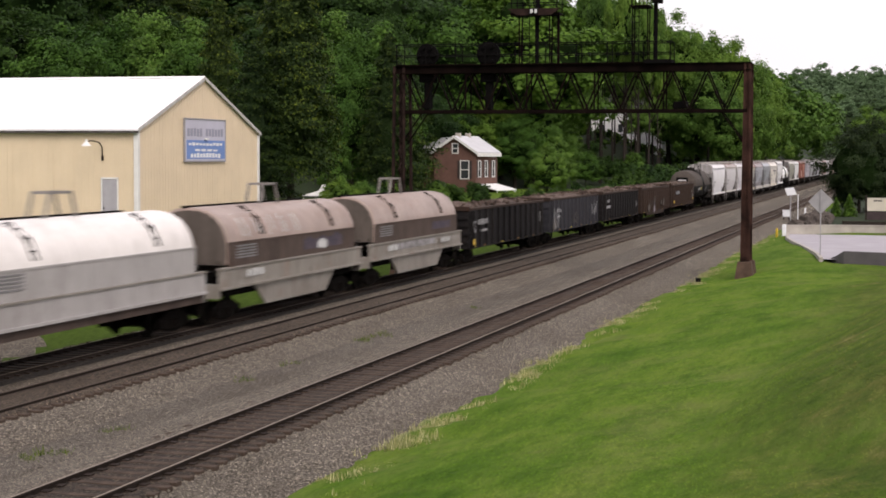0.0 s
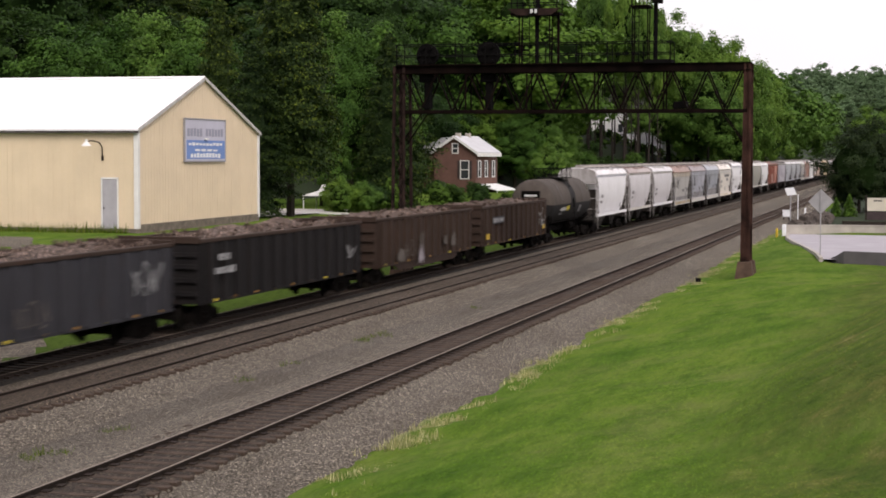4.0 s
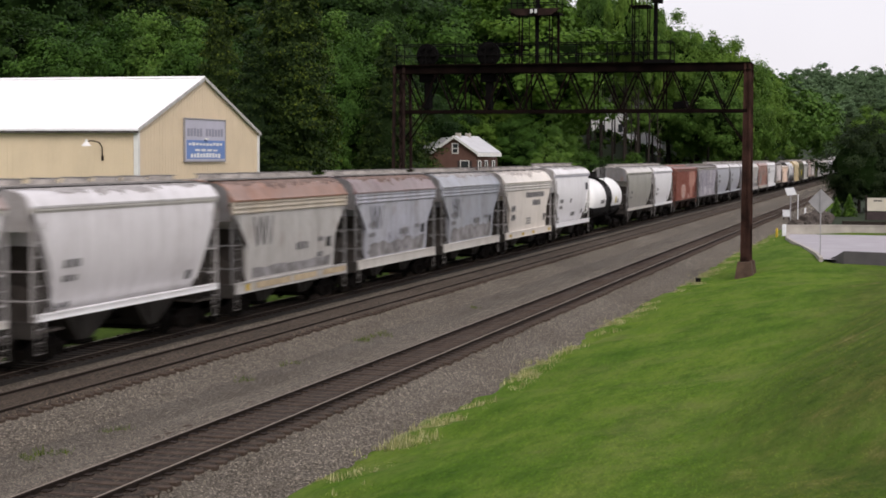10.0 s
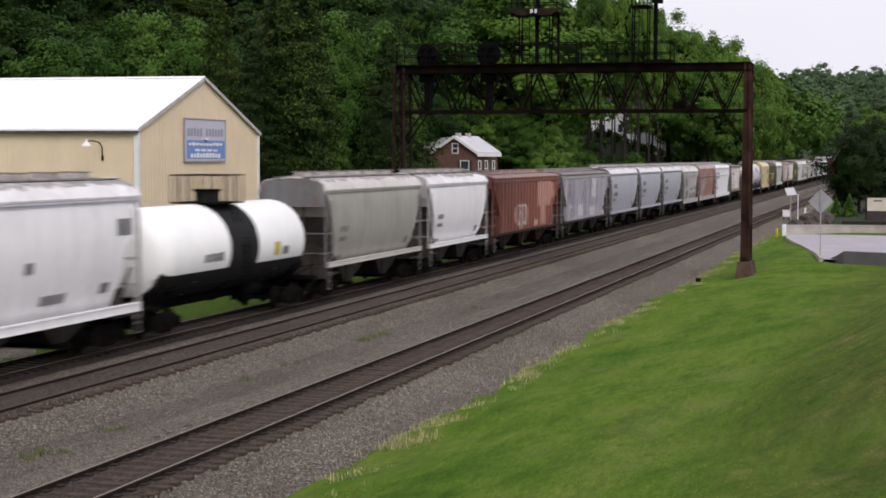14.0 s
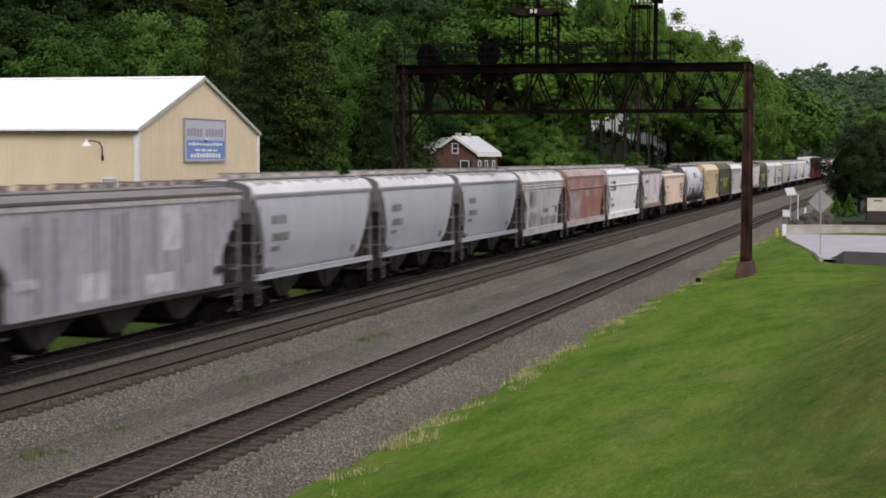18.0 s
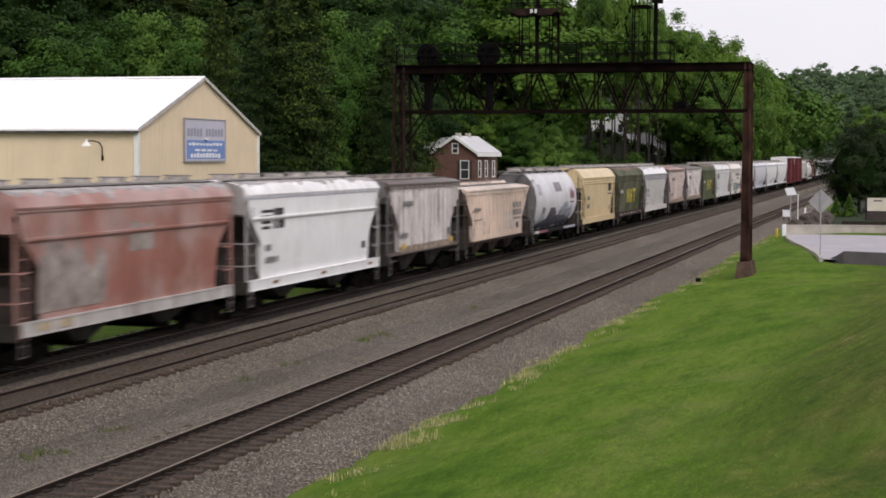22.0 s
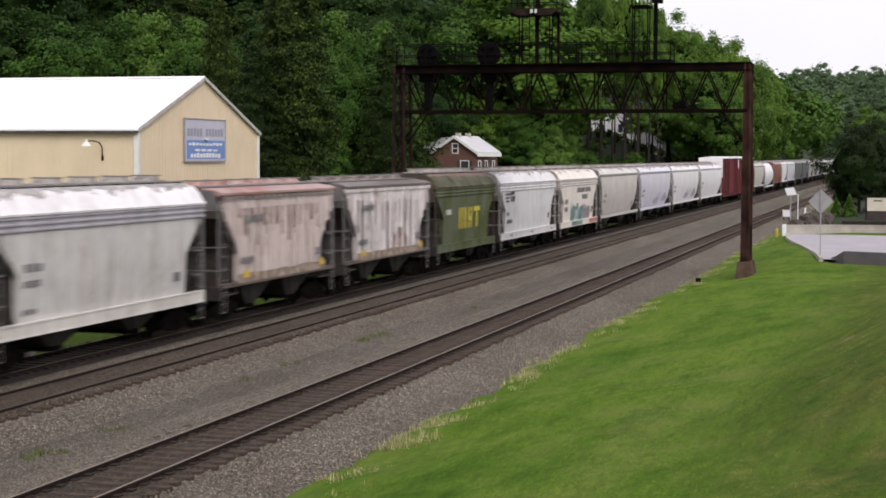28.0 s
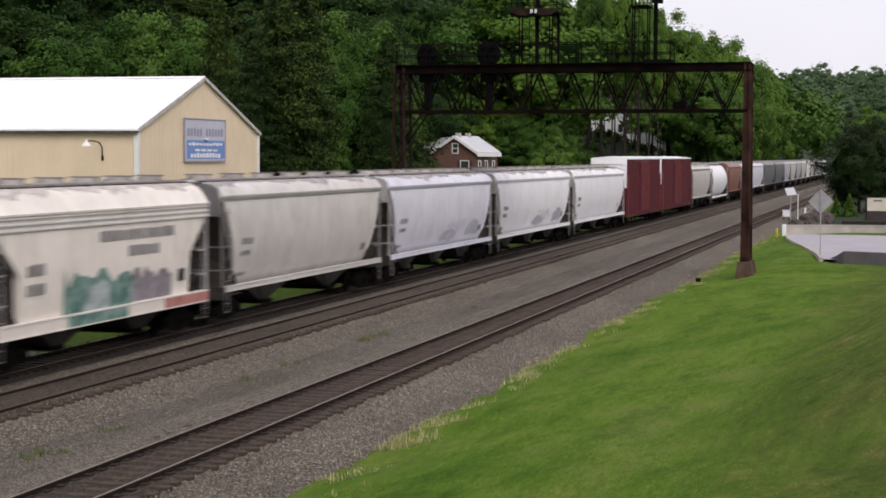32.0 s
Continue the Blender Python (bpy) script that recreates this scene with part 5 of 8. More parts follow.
        part("running_board", s, MAT["rib_board"], car, "grey steel roof walk")
    if side == "flat":
        # spilt grime that has run from the hatches down the upper roof
        if not flat_roof and paint != "tan":
            rnd = random.Random(int(L * 100) + len(label))
            m = 60
            s = Shape()
            for i in range(m + 1):
                x = lerp(-hb + 0.05, hb - 0.05, i / m)
                run = max(0.12, 0.42 + 0.5 * noise.noise(Vector((x * 0.5, L, 1.0))) + 0.45 * noise.noise(Vector((x * 2.2, L, 4.0))) + rnd.uniform(-0.1, 0.1))
                for j in range(5):
                    t = min(1.0, run) * j / 4 * 3
                    k = min(2, int(t))
                    (ya, za), (yb, zb) = rise[-2 - k], rise[-3 - k]
                    y, z = lerp(ya, yb, t - k), lerp(za, zb, t - k)
                    s.v.append((x, -y - 0.006, z + 0.008))
            s.f = [(5 * i + j, 5 * i + j + 1, 5 * i + 6 + j, 5 * i + 5 + j) for i in range(m) for j in range(4)]
            part("spill_stain", s, MAT["spill_rust" if roof in ("roof_rust", "roof_smear", "roof_orange", "roof_plum", "green_olive") or paint == "green" else "spill_pale" if paint == "ivory" else "spill"], car, "grimy stain run down from the hatches")
        part("hatch_trough", Shape().box(-hb + 0.7, hb - 0.7, -0.44, 0.44, ztop - 0.05, ztop + 0.035), MAT["hatch_grime"], car, "grimy hatch trough along the roof")
    n = bays * 2 + 2
    for i in range(n):
        x = lerp(-hb + 1.3, hb - 1.3, i / (n - 1))
        hatch = part("hatch", Shape().rod((x, 0, ztop - 0.02), (x, 0, ztop + 0.16), 0.46, 12, 0.38), MAT["hatch_grime"] if not ribs else rf, car, smooth=40)
        part("hatch_bar", Shape().bar((x, -0.5, ztop + 0.19), (x, 0.5, ztop + 0.19), 0.07, 0.05), MAT["rib_board"], hatch)
    yo = 1.5 if side == "flat" else 1.42
    for q in (-1, 1):
        edge = [(0.05, z0), (0.05, z0 + 0.035), (0.03, z0 + 0.035), (0.03, z1 - 0.035), (0.05, z1 - 0.035), (0.05, z1 + 0.005), (-0.15, z1 + 0.005), (-0.15, z1 - 0.035), (-0.03, z1 - 0.035), (-0.03, z0 + 0.035), (-0.13, z0 + 0.035), (-0.13, z0)]
        s = Shape().prism([(q * (yo + y), z) for y, z in edge], "x", -hb + 0.25, hb - 0.12)
        part("side_sill", s, sil, car)
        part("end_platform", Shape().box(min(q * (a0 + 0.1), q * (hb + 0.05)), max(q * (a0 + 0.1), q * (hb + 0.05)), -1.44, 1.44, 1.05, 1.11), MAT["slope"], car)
        part("end_sill", Shape().box(q * hb - 0.08, q * hb + 0.08, -1.5, 1.5, 0.95, min(z1, 1.4)), MAT["end_grime_shade"], car)
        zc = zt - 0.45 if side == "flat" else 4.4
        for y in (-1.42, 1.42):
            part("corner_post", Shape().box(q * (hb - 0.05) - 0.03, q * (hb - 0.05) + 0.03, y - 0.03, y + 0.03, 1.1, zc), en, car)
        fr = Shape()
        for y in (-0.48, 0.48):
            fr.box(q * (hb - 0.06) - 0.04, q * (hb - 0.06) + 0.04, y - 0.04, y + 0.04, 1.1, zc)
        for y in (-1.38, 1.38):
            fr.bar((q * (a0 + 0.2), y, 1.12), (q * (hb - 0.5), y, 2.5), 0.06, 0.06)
        part("end_brace", fr, MAT["end_grime_shade"], car)
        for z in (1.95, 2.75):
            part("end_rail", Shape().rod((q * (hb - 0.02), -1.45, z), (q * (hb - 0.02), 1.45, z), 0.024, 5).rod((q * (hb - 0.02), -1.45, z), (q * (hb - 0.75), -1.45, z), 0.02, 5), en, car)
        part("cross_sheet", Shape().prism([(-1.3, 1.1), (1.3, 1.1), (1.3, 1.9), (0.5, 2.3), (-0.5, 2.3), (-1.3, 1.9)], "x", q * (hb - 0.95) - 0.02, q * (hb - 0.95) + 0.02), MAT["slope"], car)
        for y in (-1.5, 1.5):
            part("ladder", shared(("lad", end or paint, round(zc, 2)), lambda: ladder(0.46, zc - 0.75, 8, en, 0.02)), None, car, at=pose(q * (hb - 0.3) - 0.23, y, 0.95))
            st = Shape().box(-0.2, -0.182, -0.012, 0.012, 0.5, 1.1).box(0.182, 0.2, -0.012, 0.012, 0.5, 1.1).box(-0.18, 0.18, -0.02, 0.02, 0.5, 0.52).box(-0.18, 0.18, -0.02, 0.02, 0.8, 0.818)
            part("stirrup_step", shared("st", lambda: st.mesh("stirrup_step", PAINT["ladder_grey"])), None, car, at=pose(q * (hb - 0.3), y, 0))
    part("brake_wheel", shared("bw", lambda: Shape().rod((-0.03, 0, 0), (0.03, 0, 0), 0.28, 14).rod((0.0, 0, 0), (0.3, 0, 0), 0.06, 6).mesh("brake_wheel", MAT["black_steel"])), None, car, at=pose(-hb - 0.12, 0.75, 2.3))
    part("brake_reservoir", Shape().rod((-hb + 0.35, -0.2, 1.5), (-hb + 0.35, 0.9, 1.5), 0.22, 10), MAT["under"], car)
    part("brake_valve", Shape().box(hb - 0.9, hb - 0.45, -1.1, -0.75, 1.12, 1.6, 0.04).rod((hb - 0.5, -1.2, 1.35), (hb - 0.5, -0.3, 1.35), 0.05, 6), MAT["under"], car)
    # discharge bays below: sloping sheets, ribbed, down to the gates
    span = 2 * a0
    for i in range(bays):
        x = lerp(-a0, a0, (i + 0.5) / bays)
        h = span / bays * 0.42
        wy = min(1.3, prof(z1) - 0.02) if side == "flat" else 1.1
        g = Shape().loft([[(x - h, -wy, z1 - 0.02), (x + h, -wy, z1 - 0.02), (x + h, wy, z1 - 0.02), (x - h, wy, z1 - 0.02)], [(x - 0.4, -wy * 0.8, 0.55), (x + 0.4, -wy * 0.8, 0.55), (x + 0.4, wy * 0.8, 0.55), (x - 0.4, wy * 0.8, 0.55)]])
        # by default darker than the body: shade under the car is in this paint
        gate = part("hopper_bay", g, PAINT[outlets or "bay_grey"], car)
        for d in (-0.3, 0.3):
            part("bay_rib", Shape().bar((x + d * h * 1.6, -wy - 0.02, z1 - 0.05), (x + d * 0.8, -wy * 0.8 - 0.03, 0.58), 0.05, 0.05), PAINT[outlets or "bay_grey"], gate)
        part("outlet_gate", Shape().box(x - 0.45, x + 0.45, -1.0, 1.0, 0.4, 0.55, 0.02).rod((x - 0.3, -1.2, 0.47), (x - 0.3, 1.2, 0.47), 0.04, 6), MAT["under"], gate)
    if ribs:
        rib = Shape().box(-0.03, 0.03, -0.06, 0.02, levels[0][0] + 0.04, zt).mesh("rib", body)
        for i in range(ribs):
            x = lerp(-a0 + 0.1, a0 - 0.1, i / (ribs - 1))
            for q in (-1, 1):
                part("rib", rib, None, car, at=pose(x, q * 1.5, 0, 0, 0, 0 if q < 0 else 180))
        for e in (-1, 1):
            for d in (0.45, 0.9, 1.3):
                zl = 2.5 + 1.22 * (d / 1.45)
                part("rib", Shape().box(e * (a0 + d) - 0.03, e * (a0 + d) + 0.03, -1.565, -1.48, zl + 0.05, zt), body, car)
    if style == "ledge":
        for q in (-1, 1):
            part("side_ledge", Shape().prism([(q * 1.48, 3.68), (q * 1.56, 3.66), (q * 1.56, 3.6), (q * 1.48, 3.52)], "x", -hb + 0.5, hb - 0.5), body, car)
    return car, hb, prof


MAT["lift_bar"] = surface("lifting_steel", (0.26, 0.24, 0.23), 0.7, 0.2, 0.3, 3, 30, 0.1)
MAT["hatch_grime"] = surface("hatch_grime", (0.36, 0.33, 0.31), 0.7, 0, 0.45, 2, 12, 0.1)
MAT["spill"] = surface("hatch_spill", (0.34, 0.31, 0.3), 0.75, 0, 0.45, 2.5, 9, 0.05, (0.55, 0.52, 0.52))
MAT["spill_pale"] = surface("pale_hatch_spill", (0.5, 0.44, 0.41), 0.75, 0, 0.4, 2.5, 9, 0.05, (0.7, 0.64, 0.6))
MAT["spill_rust"] = surface("rusty_hatch_spill", (0.13, 0.085, 0.07), 0.8, 0, 0.4, 2.5, 9, 0.05, (0.3, 0.21, 0.18))
MAT["rib_board"] = surface("galvanised_grating", (0.24, 0.225, 0.22), 0.6, 0.4, 0.3, 3, 30, 0.1)


def tank_car(L, label, black):
    car, hb = car_base("tank_car", label, L)
    zc, ry, rz = (2.8 if black else 2.64), 1.46, 1.55
    n = 28

    def ring(x, k, a0=0.0, a1=2 * math.pi, m=n):
        return [(x, k * ry * math.cos(lerp(a0, a1, i / m)), zc + k * rz * math.sin(lerp(a0, a1, i / m))) for i in range(m)]
    e = hb - 1.25
    head = [(0.0, 1.0), (0.16, 0.985), (0.32, 0.93), (0.46, 0.83), (0.57, 0.68), (0.64, 0.5), (0.68, 0.28)]
    stations = [(-e - d, k) for d, k in reversed(head)] + [(e + d, k) for d, k in head]
    part("tank", Shape().loft([ring(x, k) for x, k in stations]), PAINT["tank_dusty" if black else "tank_white"], car, smooth=40)
    if not black:
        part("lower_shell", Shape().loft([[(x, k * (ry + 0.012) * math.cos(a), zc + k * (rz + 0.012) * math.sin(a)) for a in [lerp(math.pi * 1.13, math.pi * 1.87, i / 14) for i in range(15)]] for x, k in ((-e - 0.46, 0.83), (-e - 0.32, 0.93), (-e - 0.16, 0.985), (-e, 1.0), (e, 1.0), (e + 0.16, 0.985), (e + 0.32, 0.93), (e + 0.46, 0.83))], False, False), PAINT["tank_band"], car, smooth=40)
        part("center_band", Shape().loft([ring(x, 1.008) for x in (-1.25, 1.25)], False), PAINT["tank_band"], car, "black painted band", smooth=40)
    else:
        low = [(x, k + 0.009) for x, k in stations]
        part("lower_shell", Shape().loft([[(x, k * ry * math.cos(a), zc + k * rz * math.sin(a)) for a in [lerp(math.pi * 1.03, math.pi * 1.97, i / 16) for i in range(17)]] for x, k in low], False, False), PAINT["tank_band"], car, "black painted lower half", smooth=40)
        part("saddle_band", Shape().loft([ring(x, 1.01) for x in (-0.8, 0.8)], False), PAINT["tank_band"], car, smooth=40)
    for x in (-e * 0.62, e * 0.62):
        part("girth_seam", Shape().loft([ring(x - 0.04, 1.006), ring(x + 0.04, 1.006)], False), PAINT["tank_black" if black else "tank_white"], car, smooth=40)
    dh, pw = (0.2, 1.7) if black else (0.42, 1.1)
    dome = Shape().rod((0, 0, zc + rz - 0.1), (0, 0, zc + rz + dh), 0.42, 14)
    part("manway", dome, PAINT["tank_black" if black else "tank_band"], car, smooth=40)
    part("manway_cover", Shape().rod((0, 0, zc + rz + dh), (0, 0, zc + rz + dh + 0.08), 0.5, 14), MAT["black_steel"], car)
    plat = part("platform", Shape().box(-pw, pw, -0.95, 0.95, zc + rz + 0.0, zc + rz + 0.05), MAT["black_steel"], car)
    for y in (-0.93, 0.93):
        for z in ((0.68,) if black else (1.0,)):
            part("hand_rail", Shape().rod((-pw + 0.02, y, zc + rz + z), (pw - 0.02, y, zc + rz + z), 0.022, 5), MAT["black_steel"], plat)
        for x in (-pw + 0.02, -pw * 0.6, -pw * 0.2, pw * 0.2, pw * 0.6, pw - 0.02):
            part("railing_post", Shape().rod((x, y, zc + rz + 0.03), (x, y, zc + rz + (0.68 if black else 1.0)), 0.022, 5), MAT["black_steel"], plat)
    hr = 0.68 if black else 1.0
    for x in (-pw + 0.02, pw - 0.02):
        part("end_rail", Shape().rod((x, -0.93, zc + rz + hr), (x, 0.93, zc + rz + hr), 0.022, 5), MAT["black_steel"], plat)
        for y in (-0.6, -0.25, 0.25, 0.6):
            part("railing_post", Shape().rod((x, y, zc + rz + 0.03), (x, y, zc + rz + hr), 0.02, 5), MAT["black_steel"], plat)
    for y in (-1, 1):
        s = Shape()
        for x in (-0.25, 0.25):
            s.rod((x, y * 1.52, 0.75), (x, y * 1.52, zc), 0.022, 5).rod((x, y * 1.52, zc), (x, y * 0.95, zc + rz), 0.022, 5)
        for i in range(9):
            z = 0.9 + i * 0.26
            s.rod((-0.25, y * 1.52, z), (0.25, y * 1.52, z), 0.016, 5)
        part("ladder", s, MAT["black_steel"], car)
        part("side_rail", Shape().rod((-hb, y * 1.48, 1.62), (hb, y * 1.48, 1.62), 0.02, 5), MAT["black_steel"], car)
        for x in (-hb + 0.1, -1.2, 1.2, hb - 0.1):
            part("rail_bracket", Shape().rod((x, y * 1.48, 1.62), (x, y * 0.5, 1.1), 0.022, 5), MAT["black_steel"], car)
    for q in (-1, 1):
        part("saddle", Shape().prism([(-1.1, 2.1), (-1.25, 1.65), (-0.7, 1.05), (0.7, 1.05), (1.25, 1.65), (1.1, 2.1), (0.0, 1.42)], "x", q * (L / 2 - 1.95) - 0.4, q * (L / 2 - 1.95) + 0.4), MAT["under"], car)
        part("end_platform", Shape().box(q * hb - 0.35, q * hb + 0.35, -1.45, 1.45, 1.02, 1.12), MAT["under"], car)
        part("end_sill", Shape().box(q * hb - 0.07, q * hb + 0.07, -1.45, 1.45, 0.88, 1.18), MAT["black_steel"], car)
        for y in (-1.44, 1.44):
            part("grab_iron", Shape().rod((q * (hb - 0.3), y, 0.5), (q * (hb - 0.3), y, 2.0), 0.025, 5).rod((q * (hb - 0.3), y, 2.0), (q * (hb + 0.3), y, 2.0), 0.025, 5).rod((q * (hb + 0.3), y, 2.0), (q * (hb + 0.3), y, 0.5), 0.02, 5), MAT["black_steel"], car)
    part("bottom_outlet", Shape().rod((0, 0, 0.75), (0, 0, 1.5), 0.28, 10), MAT["under"], car)
    part("air_reservoir", Shape().rod((1.6, -0.7, 1.05), (2.8, -0.7, 1.05), 0.24, 10), MAT["under"], car)
    side = lambda z: ry * math.sqrt(max(0.02, 1 - ((z - zc) / rz) ** 2))
    return car, hb, side


def gondola(L, label, paint, ribs=13, fish=0.0, seed=1):
    """An open gondola heaped with scrap; posts along the sides."""
    car, hb = car_base("gondola_car", label, L, 2.3)
    hb -= 0.42
    body = PAINT[paint]
    zb, zt, y = 0.95, 2.98, 1.46
    for q in (-1, 1):
        s = Shape().prism([(-hb, zb), (-hb + 2.6, zb), (-hb + 3.4, zb - fish), (hb - 3.4, zb - fish), (hb - 2.6, zb), (hb, zb), (hb, zt), (-hb, zt)], "y", q * y - 0.03, q * y + 0.03)
        part("side_wall", s, body, car)
        part("top_rim", Shape().box(-hb - 0.03, hb + 0.03, q * y - 0.09, q * y + 0.09, zt, zt + 0.13, 0.02), PAINT["gon_brown"], car, "rusty top rim")
        part("end_wall", Shape().box(q * hb - 0.03, q * hb + 0.03, -y, y, zb, zt + 0.05), body, car)
        part("end_rim", Shape().box(q * hb - 0.09, q * hb + 0.09, -y - 0.06, y + 0.06, zt - 0.02, zt + 0.22, 0.02), PAINT["gon_brown"], car)
        for z in (1.3, 1.75, 2.2, 2.6):
            part("end_rib", Shape().box(q * hb + (0.03 if q > 0 else -0.13), q * hb + (0.13 if q > 0 else -0.03), -y, y, z - 0.07, z + 0.07), body, car)
        part("bottom_flange", Shape().box(-hb, hb, q * y - 0.07, q * y + 0.07, zb - 0.02, zb + 0.08), body, car)
        for e in (-1, 1):
            part("ladder", shared(("glad", paint), lambda: ladder(0.4, 1.9, 5, body)), None, car, at=pose(e * (hb - 0.35) - 0.2, q * (y + 0.08), 1.0))
            part("stirrup_step", shared("gst", lambda: Shape().box(-0.2, -0.16, -0.03, 0.03, 0.5, 1.0).box(0.16, 0.2, -0.03, 0.03, 0.5, 1.0).box(-0.2, 0.2, -0.03, 0.03, 0.5, 0.55).mesh("stirrup_step", MAT["under"])), None, car, at=pose(e * (hb - 0.35), q * (y + 0.06), 0))
    post = Shape().prism([(-0.14, 0.0), (-0.1, -0.15), (0.1, -0.15), (0.14, 0.0)], "z", zb + 0.06, zt).mesh("side_post", body)
    for i in range(ribs):
        x = lerp(-hb + 0.75, hb - 0.75, i / (ribs - 1))
        for q in (-1, 1):
            part("side_post", post, None, car, at=pose(x, q * (y + 0.03), 0, 0, 0, 0 if q < 0 else 180))
    part("floor", Shape().box(-hb, hb, -y, y, zb, zb + 0.08), MAT["under"], car)
    # the heaped load
    rnd = random.Random(seed)
    s = Shape()
    nx, ny = 44, 9
    for i in range(nx):
        for j in range(ny):
            u, v = i / (nx - 1), j / (ny - 1)
            heap = (1 - (2 * v - 1) ** 4) * (1 - (2 * u - 1) ** 8)
            lump = noise.noise(Vector((u * 9 + seed * 7, v * 2.2, seed)))
            s.v.append((lerp(-hb + 0.08, hb - 0.08, u), lerp(-y + 0.06, y - 0.06, v), 2.72 + heap * (0.42 + 0.34 * lump) + rnd.uniform(-0.05, 0.07)))
    s.f = [(i * ny + j, (i + 1) * ny + j, (i + 1) * ny + j + 1, i * ny + j + 1) for i in range(nx - 1) for j in range(ny - 1)]
    for k in range(170):
        x, yy = rnd.uniform(-hb + 0.5, hb - 0.5), rnd.uniform(-1.1, 1.1)
        r = rnd.uniform(0.04, 0.12)
        z = 3.12 + rnd.uniform(-0.1, 0.1)
        m = Euler((rnd.uniform(0, 3), rnd.uniform(0, 3), rnd.uniform(0, 3))).to_matrix()
        r *= 0.7
        b = Shape().box(-r * 1.6, r * 1.6, -r, r, -r * 0.5, r * 0.5)
        s.add([m @ Vector(p) + Vector((x, yy, z)) for p in b.v], b.f)
    part("load", s, MAT["load"], car, "heaped rusty scrap load")
    return car, hb, (lambda z: y + 0.185)


def coil_car(L, label, hood, lower, skirt):
    """A coil steel car with a rounded removable hood."""
    car, hb = car_base("coil_car", label, L, 2.1)
    hp, lp = PAINT[hood], PAINT[lower]
    e = hb - 0.75
    arch = [(-y, z) for y, z in HOOD] + [(y, z) for y, z in reversed(HOOD[:-1])]
    s = Shape().loft([[(x, y * k, 2.1 + (z - 2.1) * k) for y, z in arch] for x, k in ((-e, 0.965), (-e + 0.06, 1.0), (e - 0.06, 1.0), (e, 0.965))])
    part("hood", s, hp, car, smooth=35)
    for q in (-1, 1):
        part("hood_skirt", Shape().box(-e - 0.01, e + 0.01, q * 1.465 - 0.012, q * 1.465 + 0.012, 2.04, 2.84), lp, car)
        part("hood_seam", Shape().box(-e - 0.02, e + 0.02, q * 1.475 - 0.02, q * 1.475 + 0.02, 2.83, 2.89), lp, car)
        fr = PAINT["coil_cream" if skirt else "coil_skirt"]
        part("side_sill", Shape().box(-hb, hb, q * 1.45 - 0.05, q * 1.45 + 0.05, 1.36, 1.98), fr, car)
        part("sill_flange", Shape().box(-hb, hb, q * 1.45 - 0.13, q * 1.45 + 0.13, 1.28, 1.36), fr, car)
        part("sill_flange", Shape().box(-hb, hb, q * 1.45 - 0.1, q * 1.45 + 0.1, 1.98, 2.04), PAINT["coil_cream"], car)
        part("hood_end", Shape().prism([(y * 0.95, 2.1 + (z - 2.1) * 0.95) for y, z in arch], "x", q * e - 0.02, q * e + 0.02), PAINT["coil_end"], car, "grimy grey hood end")
        if skirt:
            part("fishbelly_panel", Shape().prism([(-hb + 3.1, 1.3), (hb - 3.1, 1.3), (hb - 4.2, 0.5), (-hb + 4.2, 0.5)], "y", q * 1.4 - 0.04, q * 1.4 + 0.04), PAINT["coil_cream"], car, "dusty grey fishbelly side panel")
            part("inner_floor", Shape().box(-hb + 0.8, hb - 0.8, q * 1.2 - 0.1, q * 1.2 + 0.1, 1.0, 1.3), MAT["under"], car)
        else:
            part("lower_sill", Shape().box(-hb, hb, q * 1.4 - 0.05, q * 1.4 + 0.05, 1.0, 1.28), PAINT["coil_lower"], car)
        part("end_deck", Shape().box(q * hb - 0.75 if q > 0 else -hb - 0.05, q * hb + 0.05 if q > 0 else -hb + 0.75, -1.45, 1.45, 1.36, 1.42), MAT["under"], car)
        part("end_box", Shape().box(q * (hb - 0.4) - 0.3, q * (hb - 0.4) + 0.3, -1.0, 0.2, 1.42, 1.9, 0.03), MAT["under"], car)
        part("end_sill", Shape().box(q * hb - 0.07, q * hb + 0.07, -1.46, 1.46, 1.0, 1.5), PAINT["coil_cream"], car)
        for y in (-1.42, 1.42):
            part("grab_iron", Shape().rod((q * (hb - 0.05), y, 0.55), (q * (hb - 0.05), y, 2.3), 0.025, 5).rod((q * (hb - 0.5), y, 0.55), (q * (hb - 0.5), y, 2.0), 0.025, 5).rod((q * (hb - 0.5), y, 1.0), (q * (hb - 0.05), y, 1.0), 0.02, 5), MAT["under"], car)
    # lifting bracket and the hand-hold ladders that lie on the hood
    bars = []
    for y in (-0.28, 0.28):
        bars += [((-0.95, y, 4.0), (-0.6, y, 4.83)), ((0.95, y, 4.0), (0.6, y, 4.83)), ((-0.62, y, 4.8), (0.62, y, 4.8))]
    for x in (-0.6, 0.6):
        bars.append(((x, -0.28, 4.8), (x, 0.28, 4.8)))
    for a, b in bars:
        part("lifting_bar", Shape().bar(a, b, 0.07, 0.08), MAT["lift_bar"], car, "steel lifting frame bar")
    for x in (-e * 0.52, e * 0.6):
        s = Shape()
        for d in (-0.16, 0.16):
            s.bar((x + d, -0.55, 4.06), (x + d, -1.2, 3.64), 0.035, 0.04).bar((x + d, -1.2, 3.64), (x + d, -1.46, 3.05), 0.035, 0.04)
        for y, z in ((-0.6, 4.05), (-0.9, 3.9), (-1.2, 3.65), (-1.4, 3.3)):
            s.rod((x - 0.16, y, z), (x + 0.16, y, z), 0.02, 5)
        part("hood_step", s, MAT["under"], car)
    part("roof_rail", Shape().box(-e, e * 0.7, 0.1, 0.3, 4.06, 4.13), MAT["under"], car)
    vent = Shape()
